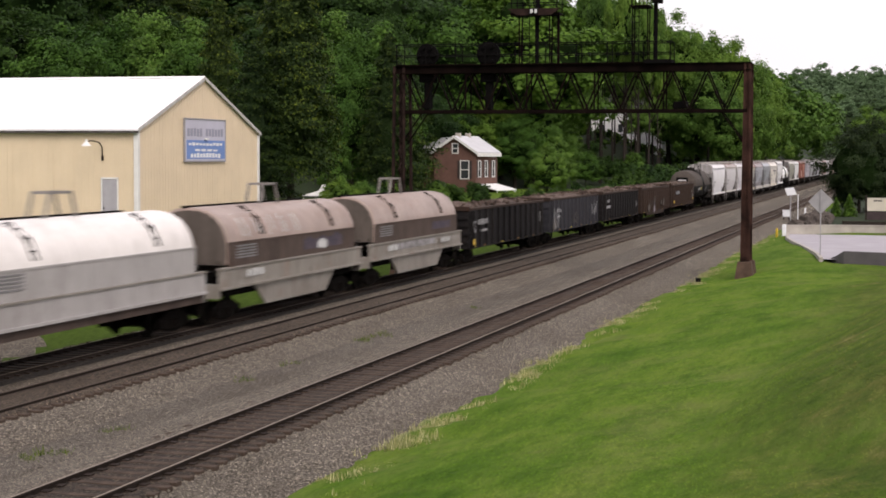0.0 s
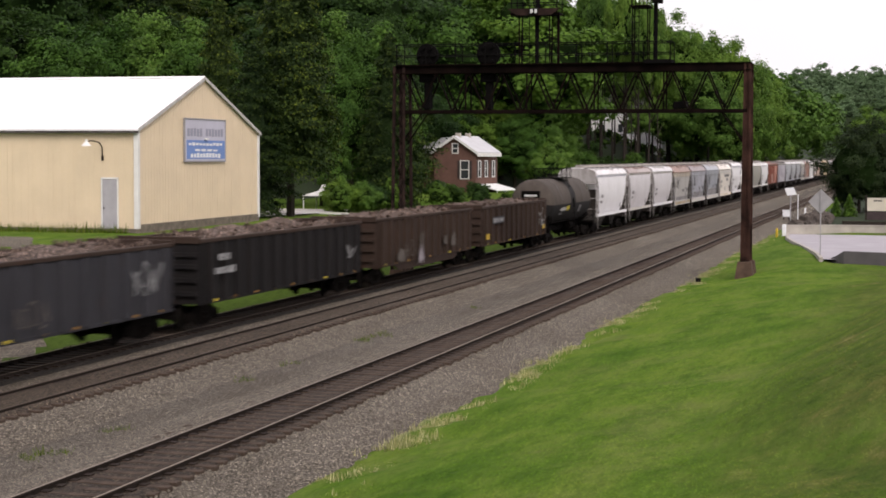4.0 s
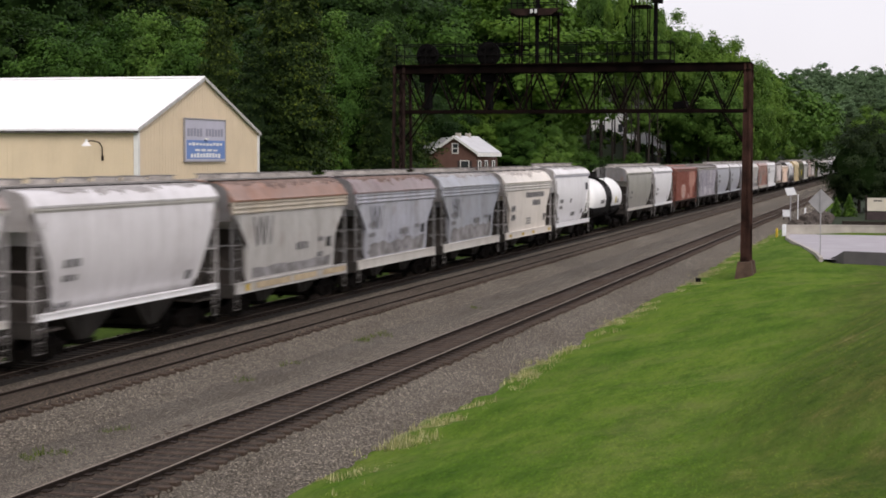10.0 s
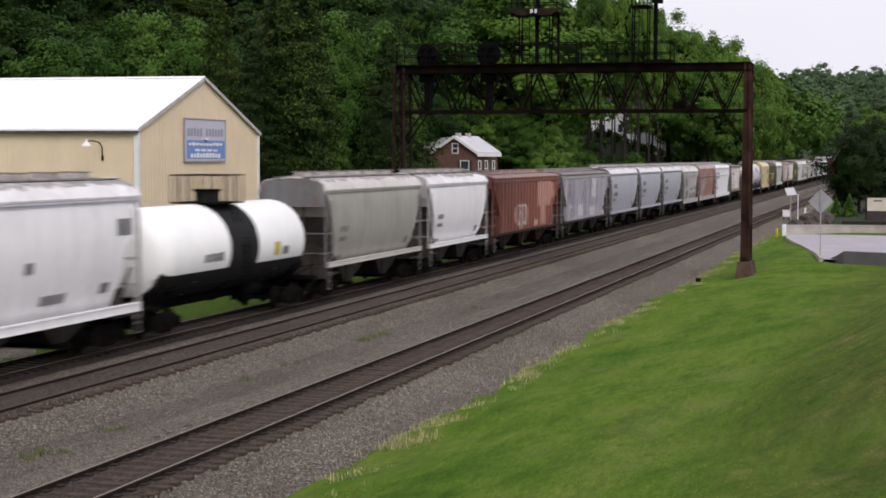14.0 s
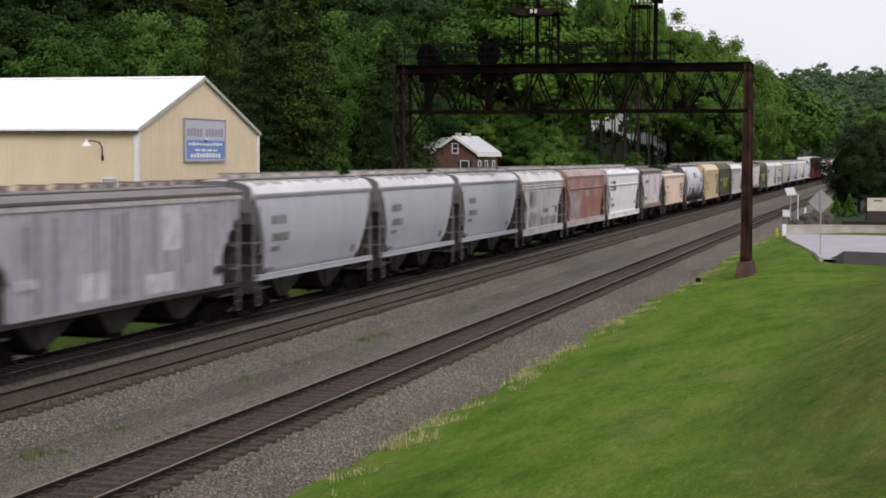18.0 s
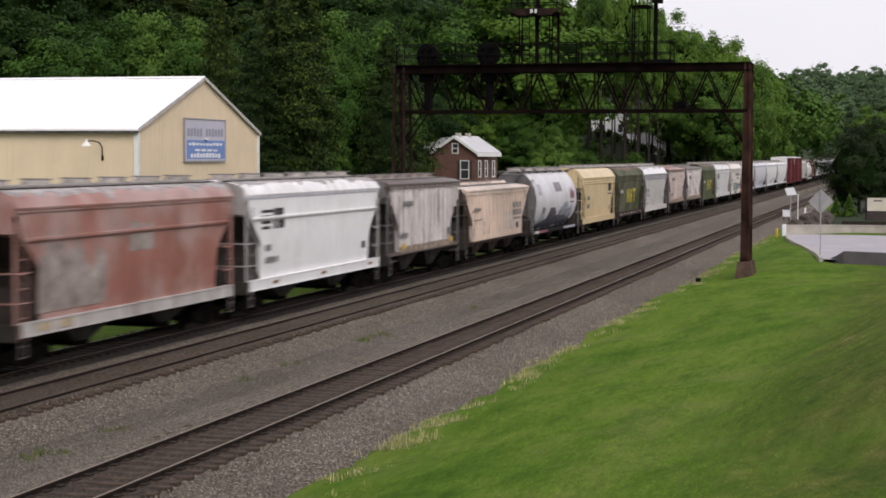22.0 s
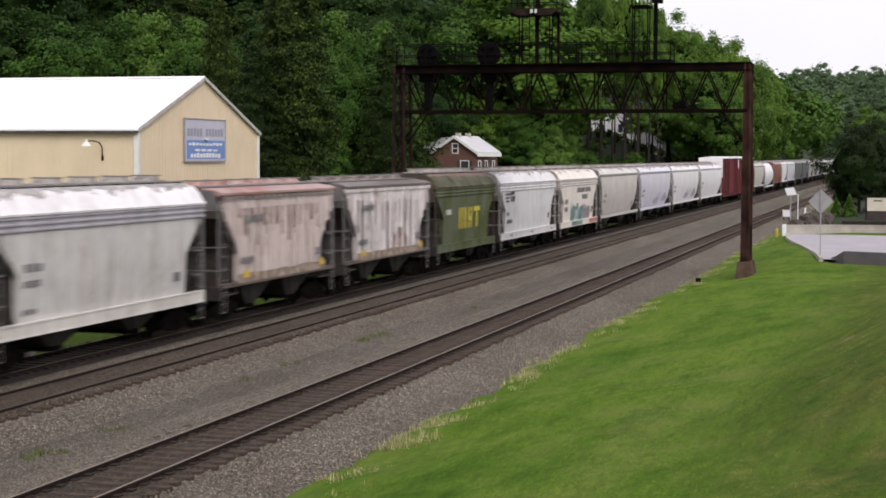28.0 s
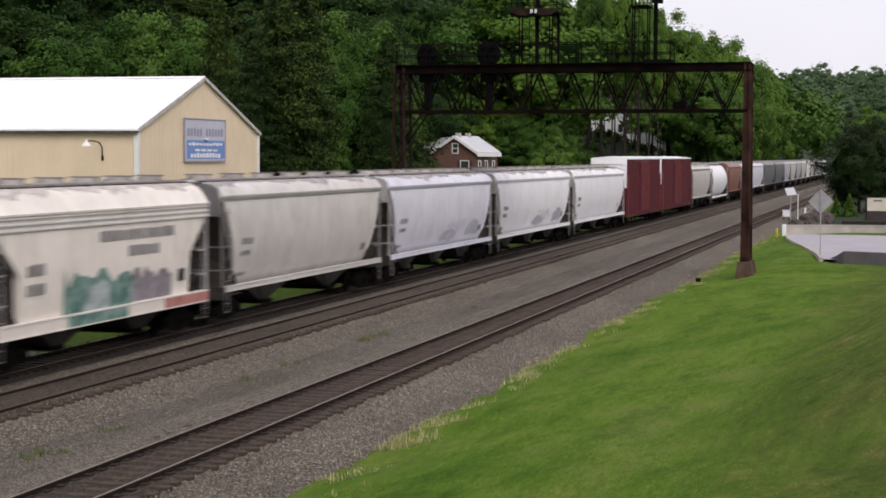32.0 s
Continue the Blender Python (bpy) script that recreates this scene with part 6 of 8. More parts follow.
    for i in range(5):
        vent.box(-e + 0.7, -e + 2.5, -1.49, -1.475, 2.3 + i * 0.1, 2.36 + i * 0.1)
    part("stencil_panel", vent, MAT["mark"], car)
    return car, hb, (lambda z: 1.48)


def boxcar(L, label):
    car, hb = car_base("boxcar", label, L, 2.5)
    red = PAINT["box_red"]
    y, zb, zt = 1.48, 1.0, 5.62
    part("body", Shape().box(-hb, hb, -y, y, zb, zt), red, car)
    part("roof", Shape().prism([(-y - 0.04, zt), (y + 0.04, zt), (y + 0.04, zt + 0.1), (0, zt + 0.26), (-y - 0.04, zt + 0.1)], "x", -hb - 0.03, hb + 0.03), PAINT["white"], car, "galvanised roof")
    for q in (-1, 1):
        part("upper_end", Shape().box(q * hb + (0.002 if q > 0 else -0.06), q * hb + (0.06 if q > 0 else -0.002), -y, y, 3.3, zt), PAINT["white"], car, "whitish upper end panel")
        for i in range(9):
            z = lerp(1.4, 5.3, i / 8)
            part("end_rib", Shape().box(q * hb + (0.06 if q > 0 else -0.13), q * hb + (0.13 if q > 0 else -0.06), -1.3, 1.3, z - 0.08, z + 0.08), PAINT["white"] if z > 3.3 else red, car)
        part("side_sill", Shape().box(-hb, hb, q * y - 0.06, q * y + 0.06, 0.85, 1.1), red, car)
        for k in range(2):
            x0 = -2.4 + 2.4 * k
            d = part("door", Shape().box(x0 + 0.03, x0 + 2.37, q * (y + 0.05) - 0.05, q * (y + 0.05) + 0.05, 1.2, 5.3, 0.02), red, car, "red sliding plug door")
            for w in (0.5, 1.0, 1.5, 1.9):
                part("lock_bar", Shape().rod((x0 + w + 0.2, q * (y + 0.13), 1.3), (x0 + w + 0.2, q * (y + 0.13), 5.2), 0.03, 6), MAT["box_bar"], d)
        part("door_track", Shape().box(-5.0, 5.0, q * (y + 0.07) - 0.06, q * (y + 0.07) + 0.06, 1.08, 1.18), red, car)
        for i in range(6):
            for e in (-1, 1):
                x = e * lerp(3.0, hb - 0.35, i / 5)
                part("side_post", Shape().box(x - 0.07, x + 0.07, q * (y + 0.03) - 0.035, q * (y + 0.03) + 0.035, 1.1, zt), red, car)
        for e in (-1, 1):
            part("ladder", shared("blad", lambda: ladder(0.42, 3.4, 9, MAT["box_bar"])), None, car, at=pose(e * (hb - 0.3) - 0.21, q * (y + 0.1), 0.95))
    return car, hb, (lambda z: y + 0.08)


MAT["box_bar"] = surface("red_steel_bar", (0.2, 0.06, 0.06), 0.6, 0.1, 0.25, 3, 30, 0.05)

# coupler places along the train
GAPS = [-236.0, -219.95, -204.01, -188.0, -168.02, -149.31, -130.89, -112.67, -94.45, -78.36, -64.19, -51.2, -37.79, -24.72, -11.58, 1.37, 15.22, 28.15, 43.34, 57.79, 70.45,
        89.03, 107.19, 121.61, 134.89, 148.83, 161.89, 177.42, 193.57, 206.67, 222.38, 238.3, 252.55, 266.22, 280.63, 293.31, 306.89, 319.85, 336.17, 350.8, 369.32, 389.02,
        410.71, 432.49, 451.65, 473.69, 491.22, 509.2, 525.6, 538.96, 560.11, 581.7, 601.66, 617.3, 633.0, 648.6, 664.25, 680.36, 697.0, 714.0, 731.0, 748.0]


def H(label, paint, **k):
    return ("hopper", label, paint, k)


CARS = [
    ("coil", "white rounded-hood coil steel car with grey lower frame", ("coil_white", "coil_skirt", False), {}),
    ("coil", "faded brown coil steel car with cream fishbelly sides", ("coil_brown", "coil_lower", True), {}),
    ("coil", "faded brown coil steel car with cream sills", ("coil_brown", "coil_lower", True), {}),
    ("gon", "black ribbed gondola heaped with rusty scrap", ("gon_black", 13, 0.0), {}),
    ("gon", "grey ribbed gondola with white scrawls and scrap load", ("gon_grey", 13, 0.0), {}),
    ("gon", "dark ribbed gondola full of scrap", ("gon_black", 14, 0.0), {}),
    ("gon", "brown fishbelly gondola with pale scrawls and scrap", ("gon_brown", 14, 0.3), {}),
    ("gon", "brown ribbed gondola with orange marks and scrap", ("gon_brown", 13, 0.0), {}),
    ("tank", "matt black tank car with centre platform", True, {}),
    H("clean white two-bay covered hopper car", "white"),
    H("pale grey two-bay covered hopper car", "pale", sill="white_dirty", roof="roof_smear"),
    H("off-white two-bay covered hopper car", "pale", sill="white"),
    H("dirty grey hopper car with a rust-red roof", "tan_grey", roof="roof_orange", plate="chord_tan", sill="tan_grey", end="end_dim", style="panel"),
    H("blue-grey hopper car with rust stains", "blue_grey", roof="roof_plum", sill="warm_grey", end="end_dim", style="panel"),
    H("slate blue-grey weathered hopper car", "slate", roof="slate", sill="warm_grey", end="end_dim", style="panel"),
    H("ivory hopper car with two lines of lettering", "ivory", style="panel"),
    H("white smooth-sided two-bay hopper car", "white", style="step", low=-0.28),
    ("tank", "white tank car with a broad black centre band", False, {}),
    H("plain grey three-bay covered hopper car", "grey", roof="warm_grey", sill="warm_grey"),
    H("bright white two-bay covered hopper car", "white"),
    H("brown-red ribbed hopper car with paler repainted patches", "brown_red", ribs=18, bays=3, outlets="gon_brown", sill="gon_brown", flat_roof=True, low=-0.45),
    H("grey ribbed three-bay covered hopper car", "rib_grey", ribs=17, bays=3, sill="bay_grey", roof="roof_dark", plate="tan_grey", flat_roof=True, low=-0.45),
    # three grey cars with paler roof paint, standing in for the sky's sheen
    H("steel-grey two-bay covered hopper car with dark lettering", "steel_grey", roof="pale"),
    H("steel-grey two-bay covered hopper car with dark lettering", "steel_grey", roof="pale"),
    H("steel-grey two-bay covered hopper car with dark lettering", "steel_grey", roof="pale"),
    H("streaked dirty grey covered hopper car", "dirty_grey", roof="white_dirty", style="panel"),
    H("faded patchy red covered hopper car", "faded_red", sill="dirty_grey", style="ledge"),
    H("white hopper car with a black striped emblem", "white", style="ledge"),
    H("streaky off-white ribbed hopper car with dark roof", "rib_white", ribs=11, roof="roof_dark", plate="roof_dark", sill="roof_dark", low=-0.42, flat_roof=True),
    H("low pinkish cream ribbed hopper car with dark lettering", "pink", ribs=16, low=0.13, sill="gon_brown", end="coil_frame", outlets="coil_lower", bays=3, flat_roof=True, drop=0.18),
    H("silver rounded hopper car with spray paint", "silver", side="round", bays=3, sill="gon_black", outlets="gon_black", end="end_dim"),
    H("tan covered hopper car with a black emblem", "tan", style="panel"),
    H("olive green hopper car with rusty sill and yellow lettering", "green_olive", sill="gon_brown", roof="green_olive", style="panel"),
    H("dirty silvery grey covered hopper car", "pale_dirty", roof="white_roof", plate="rib_grey", sill="white_dirty", style="panel"),
    H("streaked pinkish-grey ribbed hopper car", "rib_pink", ribs=14, roof="faded_red", plate="roof_dark", sill="roof_dark", low=-0.42, flat_roof=True),
    H("grimy white ribbed hopper car with rust streaks", "rib_white", ribs=11, roof="roof_dark", sill="roof_dark", low=-0.42, flat_roof=True),
    H("olive green hopper car with yellow lettering", "green", roof="green_olive", end="coil_frame", style="panel"),
    H("white hopper car with a black striped emblem", "white_worn", end="end_pale", style="panel"),
    H("ivory hopper car with teal spray paint", "ivory", style="panel"),
    H("warm grey smooth hopper car", "warm_grey", roof="warm_grey", drop=0.18),
    H("pale lilac hopper car with scrawls", "lilac", bays=3, drop=0.18),
    H("white hopper car with faint grey scrawls", "white", bays=3, drop=0.18),
    H("long plain white hopper car", "white", bays=3, drop=0.18),
    ("box", "dark red boxcar with whitish upper end", None, {}),
    ("box", "dark red boxcar with double plug doors", None, {}),
    H("cream-grey covered hopper car behind the boxcars", "warm_grey", bays=3), H("white rounded covered hopper car", "white", side="round", bays=3), H("brown-red covered hopper car", "brown_red", bays=3),
    H("short white covered hopper car", "white"), H("lilac-grey long covered hopper car", "lilac", bays=3), H("dark grey covered hopper car", "dark_grey", bays=3), H("dark grey covered hopper car", "dark_grey", bays=3),
    H("light grey covered hopper car", "steel_grey"), H("light grey covered hopper car", "warm_grey"), H("light grey covered hopper car", "steel_grey"), H("light grey covered hopper car", "warm_grey"),
    H("plain white covered hopper car", "white"), H("plain grey covered hopper car", "warm_grey"), H("plain grey covered hopper car", "steel_grey"), H("plain white covered hopper car", "white"), H("plain grey covered hopper car", "warm_grey"),
]


def dress(i, car, hb, side):
    """Lettering, emblems and spray paint on the near side of car number i."""
    a = hb - 1.5
    if i in (9, 10, 11, 13, 14, 16, 18, 19, 22, 23, 24, 33, 39, 40, 41, 42):
        lettering(car, side, -a + 0.2, -a + 1.25, 2.75, 3.0, "mark", 3, i)
        lettering(car, side, -a + 0.2, -a + 1.1, 2.35, 2.55, "mark", 4, i + 1)
        decal(car, side, a - 0.8, a - 0.3, 1.85, 2.15, "mark")
        lettering(car, side, -a + 0.2, -a + 1.0, 1.62, 1.78, "mark", 3, i + 2)
    if i in (15, 38):
        for za, x0, x1, n in ((3.35, -0.8, 4.2, 18), (2.85, 1.0, 3.1, 8)):
            lettering(car, side, x0, x1, za, za + 0.34, "mark", n, i)
        for za in (2.62, 2.1):
            lettering(car, side, -a + 0.3, -a + 1.3, za, za + 0.34, "mark", 4, int(za * 9))
        decal(car, side, a - 0.75, a - 0.25, 1.85, 2.25, "mark_black")
        if i == 15:
            for x in (-a - 0.5, -a + 2.6, 0.6, a + 0.3):
                decal(car, lambda z: 1.545, x, x + 0.6, 1.14, 1.3, "mark_amber")
            for z in (1.75, 1.9, 2.05):
                decal(car, side, -0.6, 0.5, z, z + 0.07, "mark")
        else:
            blob(car, side, -2.9, 1.3, 1.42, 2.75, "spray_teal", 2, level=True)
            blob(car, lambda z: side(z) + 0.003, -1.6, -0.2, 1.42, 2.4, "spray_pale_teal", 6, level=True)
            blob(car, side, 1.3, 4.0, 1.45, 2.6, "spray_grey", 5, level=True)
            decal(car, lambda z: 1.535, -2.8, 0.8, 1.08, 1.38, "spray_teal")
            decal(car, lambda z: 1.535, a - 1.9, hb - 0.1, 1.08, 1.38, "spray_red")
    if i in (22, 23, 24):
        lettering(car, side, -a + 0.1, -a + 1.6, 3.35, 3.7, "mark", 4, i)
        lettering(car, side, -a + 0.2, -a + 1.9, 2.72, 3.05, "mark", 6, i)
    if i in (12, 13, 14, 25):
        for k in range(6):
            stroke(car, side, -a + 0.45 + 0.3 * k, -a + 0.75 + 0.3 * k, *((2.65, 3.7) if k % 2 else (3.7, 2.65)), 0.07, "mark_black" if k < 4 else "mark")
        stroke(car, side, -a + 0.35, -a + 2.5, 3.86, 3.86, 0.02, "mark")
        lettering(car, side, 0.2, 1.6, 2.3, 2.6, "mark", 4, i)
        lettering(car, side, a - 1.9, a - 1.2, 1.9, 2.1, "mark", 3, i)
        lettering(car, side, a - 1.9, a - 1.1, 2.5, 2.7, "mark", 3, i + 4)
        for x in (a - 0.9, a - 0.6):
            decal(car, side, x, x + 0.22, 2.25, 2.65, "mark_black")
        if i == 12:
            for x0, x1 in ((-hb + 1.9, -0.6), (-0.3, 2.2), (2.9, hb - 0.3)):
                decal(car, lambda z: 1.545, x0, x1, 1.14, 1.36, "spray_sand", "repainted_band")
            decal(car, lambda z: 1.548, -hb + 1.0, -hb + 1.35, 1.12, 1.36, "mark_amber", "painted_square")
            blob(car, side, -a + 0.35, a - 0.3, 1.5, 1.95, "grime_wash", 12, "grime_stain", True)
        elif i == 25:
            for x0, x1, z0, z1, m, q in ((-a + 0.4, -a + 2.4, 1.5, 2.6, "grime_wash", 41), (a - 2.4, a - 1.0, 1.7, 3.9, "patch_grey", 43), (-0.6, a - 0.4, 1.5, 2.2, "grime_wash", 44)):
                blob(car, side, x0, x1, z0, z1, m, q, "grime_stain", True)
            for x in (-a + 0.5, a - 1.5):
                decal(car, lambda z: side(z) + 0.004, x, x + 0.36, 2.02, 2.28, "mark_amber", "painted_square")
        elif i == 13:
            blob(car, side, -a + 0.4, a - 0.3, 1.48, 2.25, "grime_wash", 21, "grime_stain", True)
            scrawl(car, lambda z: side(z) + 0.004, -1.6, 1.8, 1.55, 2.3, "spray_black", 7, 23)
        else:
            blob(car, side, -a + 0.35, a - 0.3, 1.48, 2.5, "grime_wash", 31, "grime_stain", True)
    if i == 16:
        for k in range(4):
            decal(car, side, a + 0.0 + k * 0.22, a + 0.15 + k * 0.22, 3.5, 4.0, "mark_black")
        lettering(car, side, 0.2, 1.6, 1.75, 2.05, "mark", 5, i)
        decal(car, side, -0.9, -0.5, 2.7, 3.0, "mark")
    if i == 20:
        for x0, x1, z0, z1 in ((hb - 6.2, hb - 2.4, 2.75, 4.3), (hb - 2.4, hb - 1.2, 3.2, 4.2), (hb - 5.3, hb - 4.1, 1.6, 2.75), (hb - 12.4, hb - 8.9, 1.95, 2.85)):
            rib_patch(car, hb, 18, x0, x1, z0, z1, "patch_pink")
        for x0, x1, z0, z1 in ((hb - 11.6, hb - 9.2, 1.75, 3.0), (hb - 11.0, hb - 10.2, 1.55, 2.6), (hb - 7.0, hb - 6.2, 1.6, 1.95)):
            rib_patch(car, hb, 18, x0, x1, z0, z1, "patch_chalk")
        decal(car, lambda z: side(z) + 0.072, a - 0.7, a - 0.3, 1.8, 2.1, "mark")
    if i == 21:
        rnd = random.Random(i)
        for k in range(34):
            x = lerp(-hb + 1.9, hb - 2.2, k / 33) + rnd.uniform(-0.1, 0.1)
            decal(car, side, x, x + rnd.uniform(0.08, 0.24), rnd.choice((1.55, 1.6, 1.7, 2.4, 3.0)), rnd.uniform(3.9, 4.3), rnd.choice(("streak_lilac", "streak_dim", "streak_dim")), "grime_streak")
        rib_patch(car, hb, 17, 2.2, 3.6, 2.9, 4.3, "patch_grey")
        rib_patch(car, hb, 17, 1.0, 3.0, 1.6, 2.2, "patch_grey")
        rib_patch(car, hb, 17, -3.2, -1.4, 1.7, 2.5, "patch_grey")
        lettering(car, lambda z: side(z) + 0.072, -a + 0.3, -a + 1.5, 2.3, 2.6, "patch_grey", 3, i)
        lettering(car, lambda z: side(z) + 0.072, a - 0.9, a - 0.2, 1.9, 2.2, "mark_black", 2, i)
    if i == 26:
        blob(car, side, -hb + 1.2, -hb + 3.6, 1.6, 4.1, "patch_ash", 51, "faded_patch", True)
        blob(car, side, -hb + 3.2, -hb + 5.0, 1.6, 3.4, "patch_ash", 52, "faded_patch", True)
        blob(car, side, -0.6, 1.0, 3.0, 4.1, "patch_ash", 53, "faded_patch", True)
        for x in (-hb + 1.0, -hb + 2.2):
            decal(car, lambda z: 1.545, x, x + 0.7, 1.14, 1.36, "spray_sand", "repainted_band")
    if i in (27, 37):
        for k in range(4):
            z = 3.2 + k * 0.2
            decal(car, side, -a - 0.1, -a + 1.0 - 0.1 * (3 - k), z, z + 0.11, "mark_black", "emblem_stripe")
        decal(car, side, -a + 1.05, -a + 1.35, 3.2, 3.95, "mark_black", "emblem")
        decal(car, side, -a + 1.4, -a + 2.0, 3.62, 3.95, "mark_black", "emblem")
        decal(car, side, -a + 1.5, -a + 2.1, 3.2, 3.55, "mark_black", "emblem")
        lettering(car, side, -a + 0.2, -a + 0.8, 2.4, 2.65, "mark", 2, i)
        lettering(car, side, -a + 0.3, -a + 1.6, 1.95, 2.2, "mark", 4, i)
        decal(car, side, a - 0.8, a - 0.4, 1.95, 2.25, "mark_black")
        for x in (-a + 0.8, 0.0, a - 0.2):
            decal(car, lambda z: 1.545, x, x + 0.5, 1.2, 1.3, "mark_orange")
    if i == 28 or i in (34, 35):
        lettering(car, lambda z: side(z) + 0.072, -a + 0.5, -a + 2.2, 3.55, 3.8, "mark", 4, i)
        lettering(car, lambda z: side(z) + 0.072, -a + 0.2, -a + 1.4, 2.1, 2.35, "mark", 3, i)
        decal(car, lambda z: side(z) + 0.072, a - 0.9, a - 0.4, 2.0, 2.3, "mark")
        blob(car, lambda z: side(z) + 0.066, -a - 0.1, a + 0.2, 1.42, 1.78, "spray_rust", i, "rust_stain", True)
        rnd = random.Random(i)
        n = {28: 14, 34: 26, 35: 16}[i]
        for k in range(n):
            x = lerp(-a + 0.1, a - 0.5, k / (n - 1)) + rnd.uniform(-0.08, 0.08)
            if i == 34:
                decal(car, side, x, x + rnd.uniform(0.12, 0.45), rnd.uniform(2.6, 3.9), 4.04, "rust_streak", "rust_streak")
            elif i == 35:
                decal(car, side, x, x + rnd.uniform(0.12, 0.3), rnd.choice((1.6, 2.2, 2.6, 2.9)), rnd.uniform(3.8, 4.04), "grime_streak", "grime_streak")
            elif rnd.random() < 0.75:
                decal(car, side, x, x + rnd.uniform(0.08, 0.2), rnd.uniform(1.9, 3.6), 4.04, "grime_streak", "grime_streak")
        if i == 35:
            blob(car, side, 0.2, 2.6, 1.5, 2.7, "rust_streak", 3, "rust_stain")
        for x in (-a + 0.4, a - 0.5):
            decal(car, lambda z: side(z) + 0.072, x, x + 0.5, 1.6, 1.85, "mark_amber", "painted_square")
    if i == 29:
        blob(car, side, a - 4.4, a - 0.1, 1.62, 3.0, "patch_cream", 61, "repainted_patch", True)
        rnd = random.Random(9)
        for x in (-a + 0.2, -3.4, -2.2, 0.3, a - 2.9, a - 2.5, a - 1.6, a - 1.2):
            decal(car, lambda z: side(z) + 0.004, x, x + rnd.uniform(0.06, 0.16), 1.6, rnd.uniform(1.85, 2.4), "grime_streak", "grime_streak")
        for k in range(3):
            for q in range(2):
                decal(car, lambda z: side(z) + 0.072, a - 2.6 + k * 0.75, a - 2.1 + k * 0.75, 2.45 + q * 0.42, 2.78 + q * 0.42, "mark", "emblem")
        decal(car, lambda z: side(z) + 0.072, a - 2.6, a - 0.6, 2.2, 2.3, "mark")
        lettering(car, lambda z: side(z) + 0.072, -a + 0.1, -a + 1.6, 2.9, 3.1, "mark", 4, i)
        decal(car, lambda z: side(z) + 0.072, -a + 0.2, -a + 1.8, 2.4, 2.46, "mark")
        decal(car, lambda z: side(z) + 0.072, a - 1.8, a - 1.3, 1.7, 2.0, "mark_black")
    if i == 30:
        blob(car, side, -a + 0.9, a - 0.3, 1.15, 2.05, "spray_black", 3)
        blob(car, side, -a + 3.2, -a + 6.2, 1.3, 2.75, "spray_black", 8)
        blob(car, side, 0.6, a - 1.6, 1.35, 3.0, "spray_steel", 7)
        blob(car, side, a - 2.2, a - 0.6, 1.5, 2.6, "spray_steel", 17)
        for k, (x, h) in enumerate(((a - 1.7, 0.95), (a - 1.4, 0.75), (a - 1.12, 1.0), (a - 0.85, 0.7), (a - 0.6, 0.85))):
            blob(car, side, x, x + 0.24, 2.9 + 0.06 * (k % 2), 2.9 + h, "spray_maroon", 20 + k)
        decal(car, side, a - 1.8, a - 0.45, 2.72, 2.82, "spray_maroon", "spray_paint")
        blob(car, side, -a + 1.0, -a + 2.6, 1.5, 2.6, "spray_pale_teal", 12)
        decal(car, side, -a + 1.5, -a + 2.3, 2.25, 2.62, "mark")
        decal(car, side, -0.4, 1.7, 3.55, 4.15, "spray_grey", "repainted_patch")
        decal(car, side, -a + 0.3, -a + 1.4, 3.4, 4.1, "spray_faint", "repainted_patch")
        decal(car, lambda z: 1.47, hb - 5.0, hb - 1.4, 1.02, 1.18, "streak_lilac", "painted_panel")
        decal(car, lambda z: 1.47, -hb + 0.9, -hb + 2.0, 1.02, 1.18, "mark_white", "painted_panel")
        decal(car, lambda z: 1.47, -hb + 2.0, -hb + 4.6, 1.02, 1.18, "spray_maroon", "painted_panel")
    if i == 31:
        for k in range(4):
            decal(car, side, a - 1.25 + 0.34 * k, a - 1.0 + 0.34 * k, 3.2 + 0.05 * (k % 2), 3.8, "mark_black", "emblem")
        for z in (3.88, 2.98):
            decal(car, side, a - 1.35, a + 0.15, z, z + 0.1, "mark_black", "emblem")
        for z in (2.7, 2.1):
            decal(car, side, -a + 0.4, -a + 1.3, z, z + 0.3, "mark")
        decal(car, side, a - 0.9, a - 0.5, 1.8, 2.1, "mark")
    if i in (32, 36):
        for x0, x1, z0, z1 in ((-1.6, -1.35, 2.1, 3.2), (-1.05, -0.8, 2.1, 3.2), (-0.5, -0.2, 2.1, 3.2), (0.2, 0.45, 2.1, 3.2), (0.75, 1.0, 2.1, 3.2), (0.45, 0.75, 2.5, 2.7), (1.4, 2.6, 2.95, 3.2), (1.85, 2.15, 2.1, 2.95)):
            decal(car, side, x0, x1, z0, z1, "mark_yellow")
        lettering(car, side, -a + 0.3, -a + 1.3, 2.9, 3.2, "mark_white", 3, i)
        if i == 32:
            for k in range(7):
                decal(car, lambda z: 1.545, lerp(-a, a, k / 6), lerp(-a, a, k / 6) + 0.3, 1.16, 1.28, "mark_white")
    if i in (40, 41):
        scrawl(car, side, 0.5, 4.0, 1.7, 2.6, "spray_faint", 14, i)
        blob(car, side, -0.5, 2.6, 1.5, 2.2, "spray_faint", i)
        blob(car, side, a - 3.4, a - 0.6, 1.55, 2.6, "spray_faint", i + 3)
    if 3 <= i <= 7:
        # posts stand out from the sheets: marks lie on the posts' faces
        for k in range(9):
            x = lerp(-hb + 1.0, hb - 1.0, k / 8)
            decal(car, lambda z: side(z) - 0.1, x, x + 0.28, 0.99, 1.07, "mark_yellow" if k % 3 == 0 else "mark_orange", "reflector")
    if i == 3:
        lettering(car, side, -hb + 1.3, -hb + 3.4, 2.2, 2.5, "mark_chalk", 5, i)
        lettering(car, side, -hb + 1.9, -hb + 3.3, 1.8, 1.95, "mark_chalk", 4, i + 1)
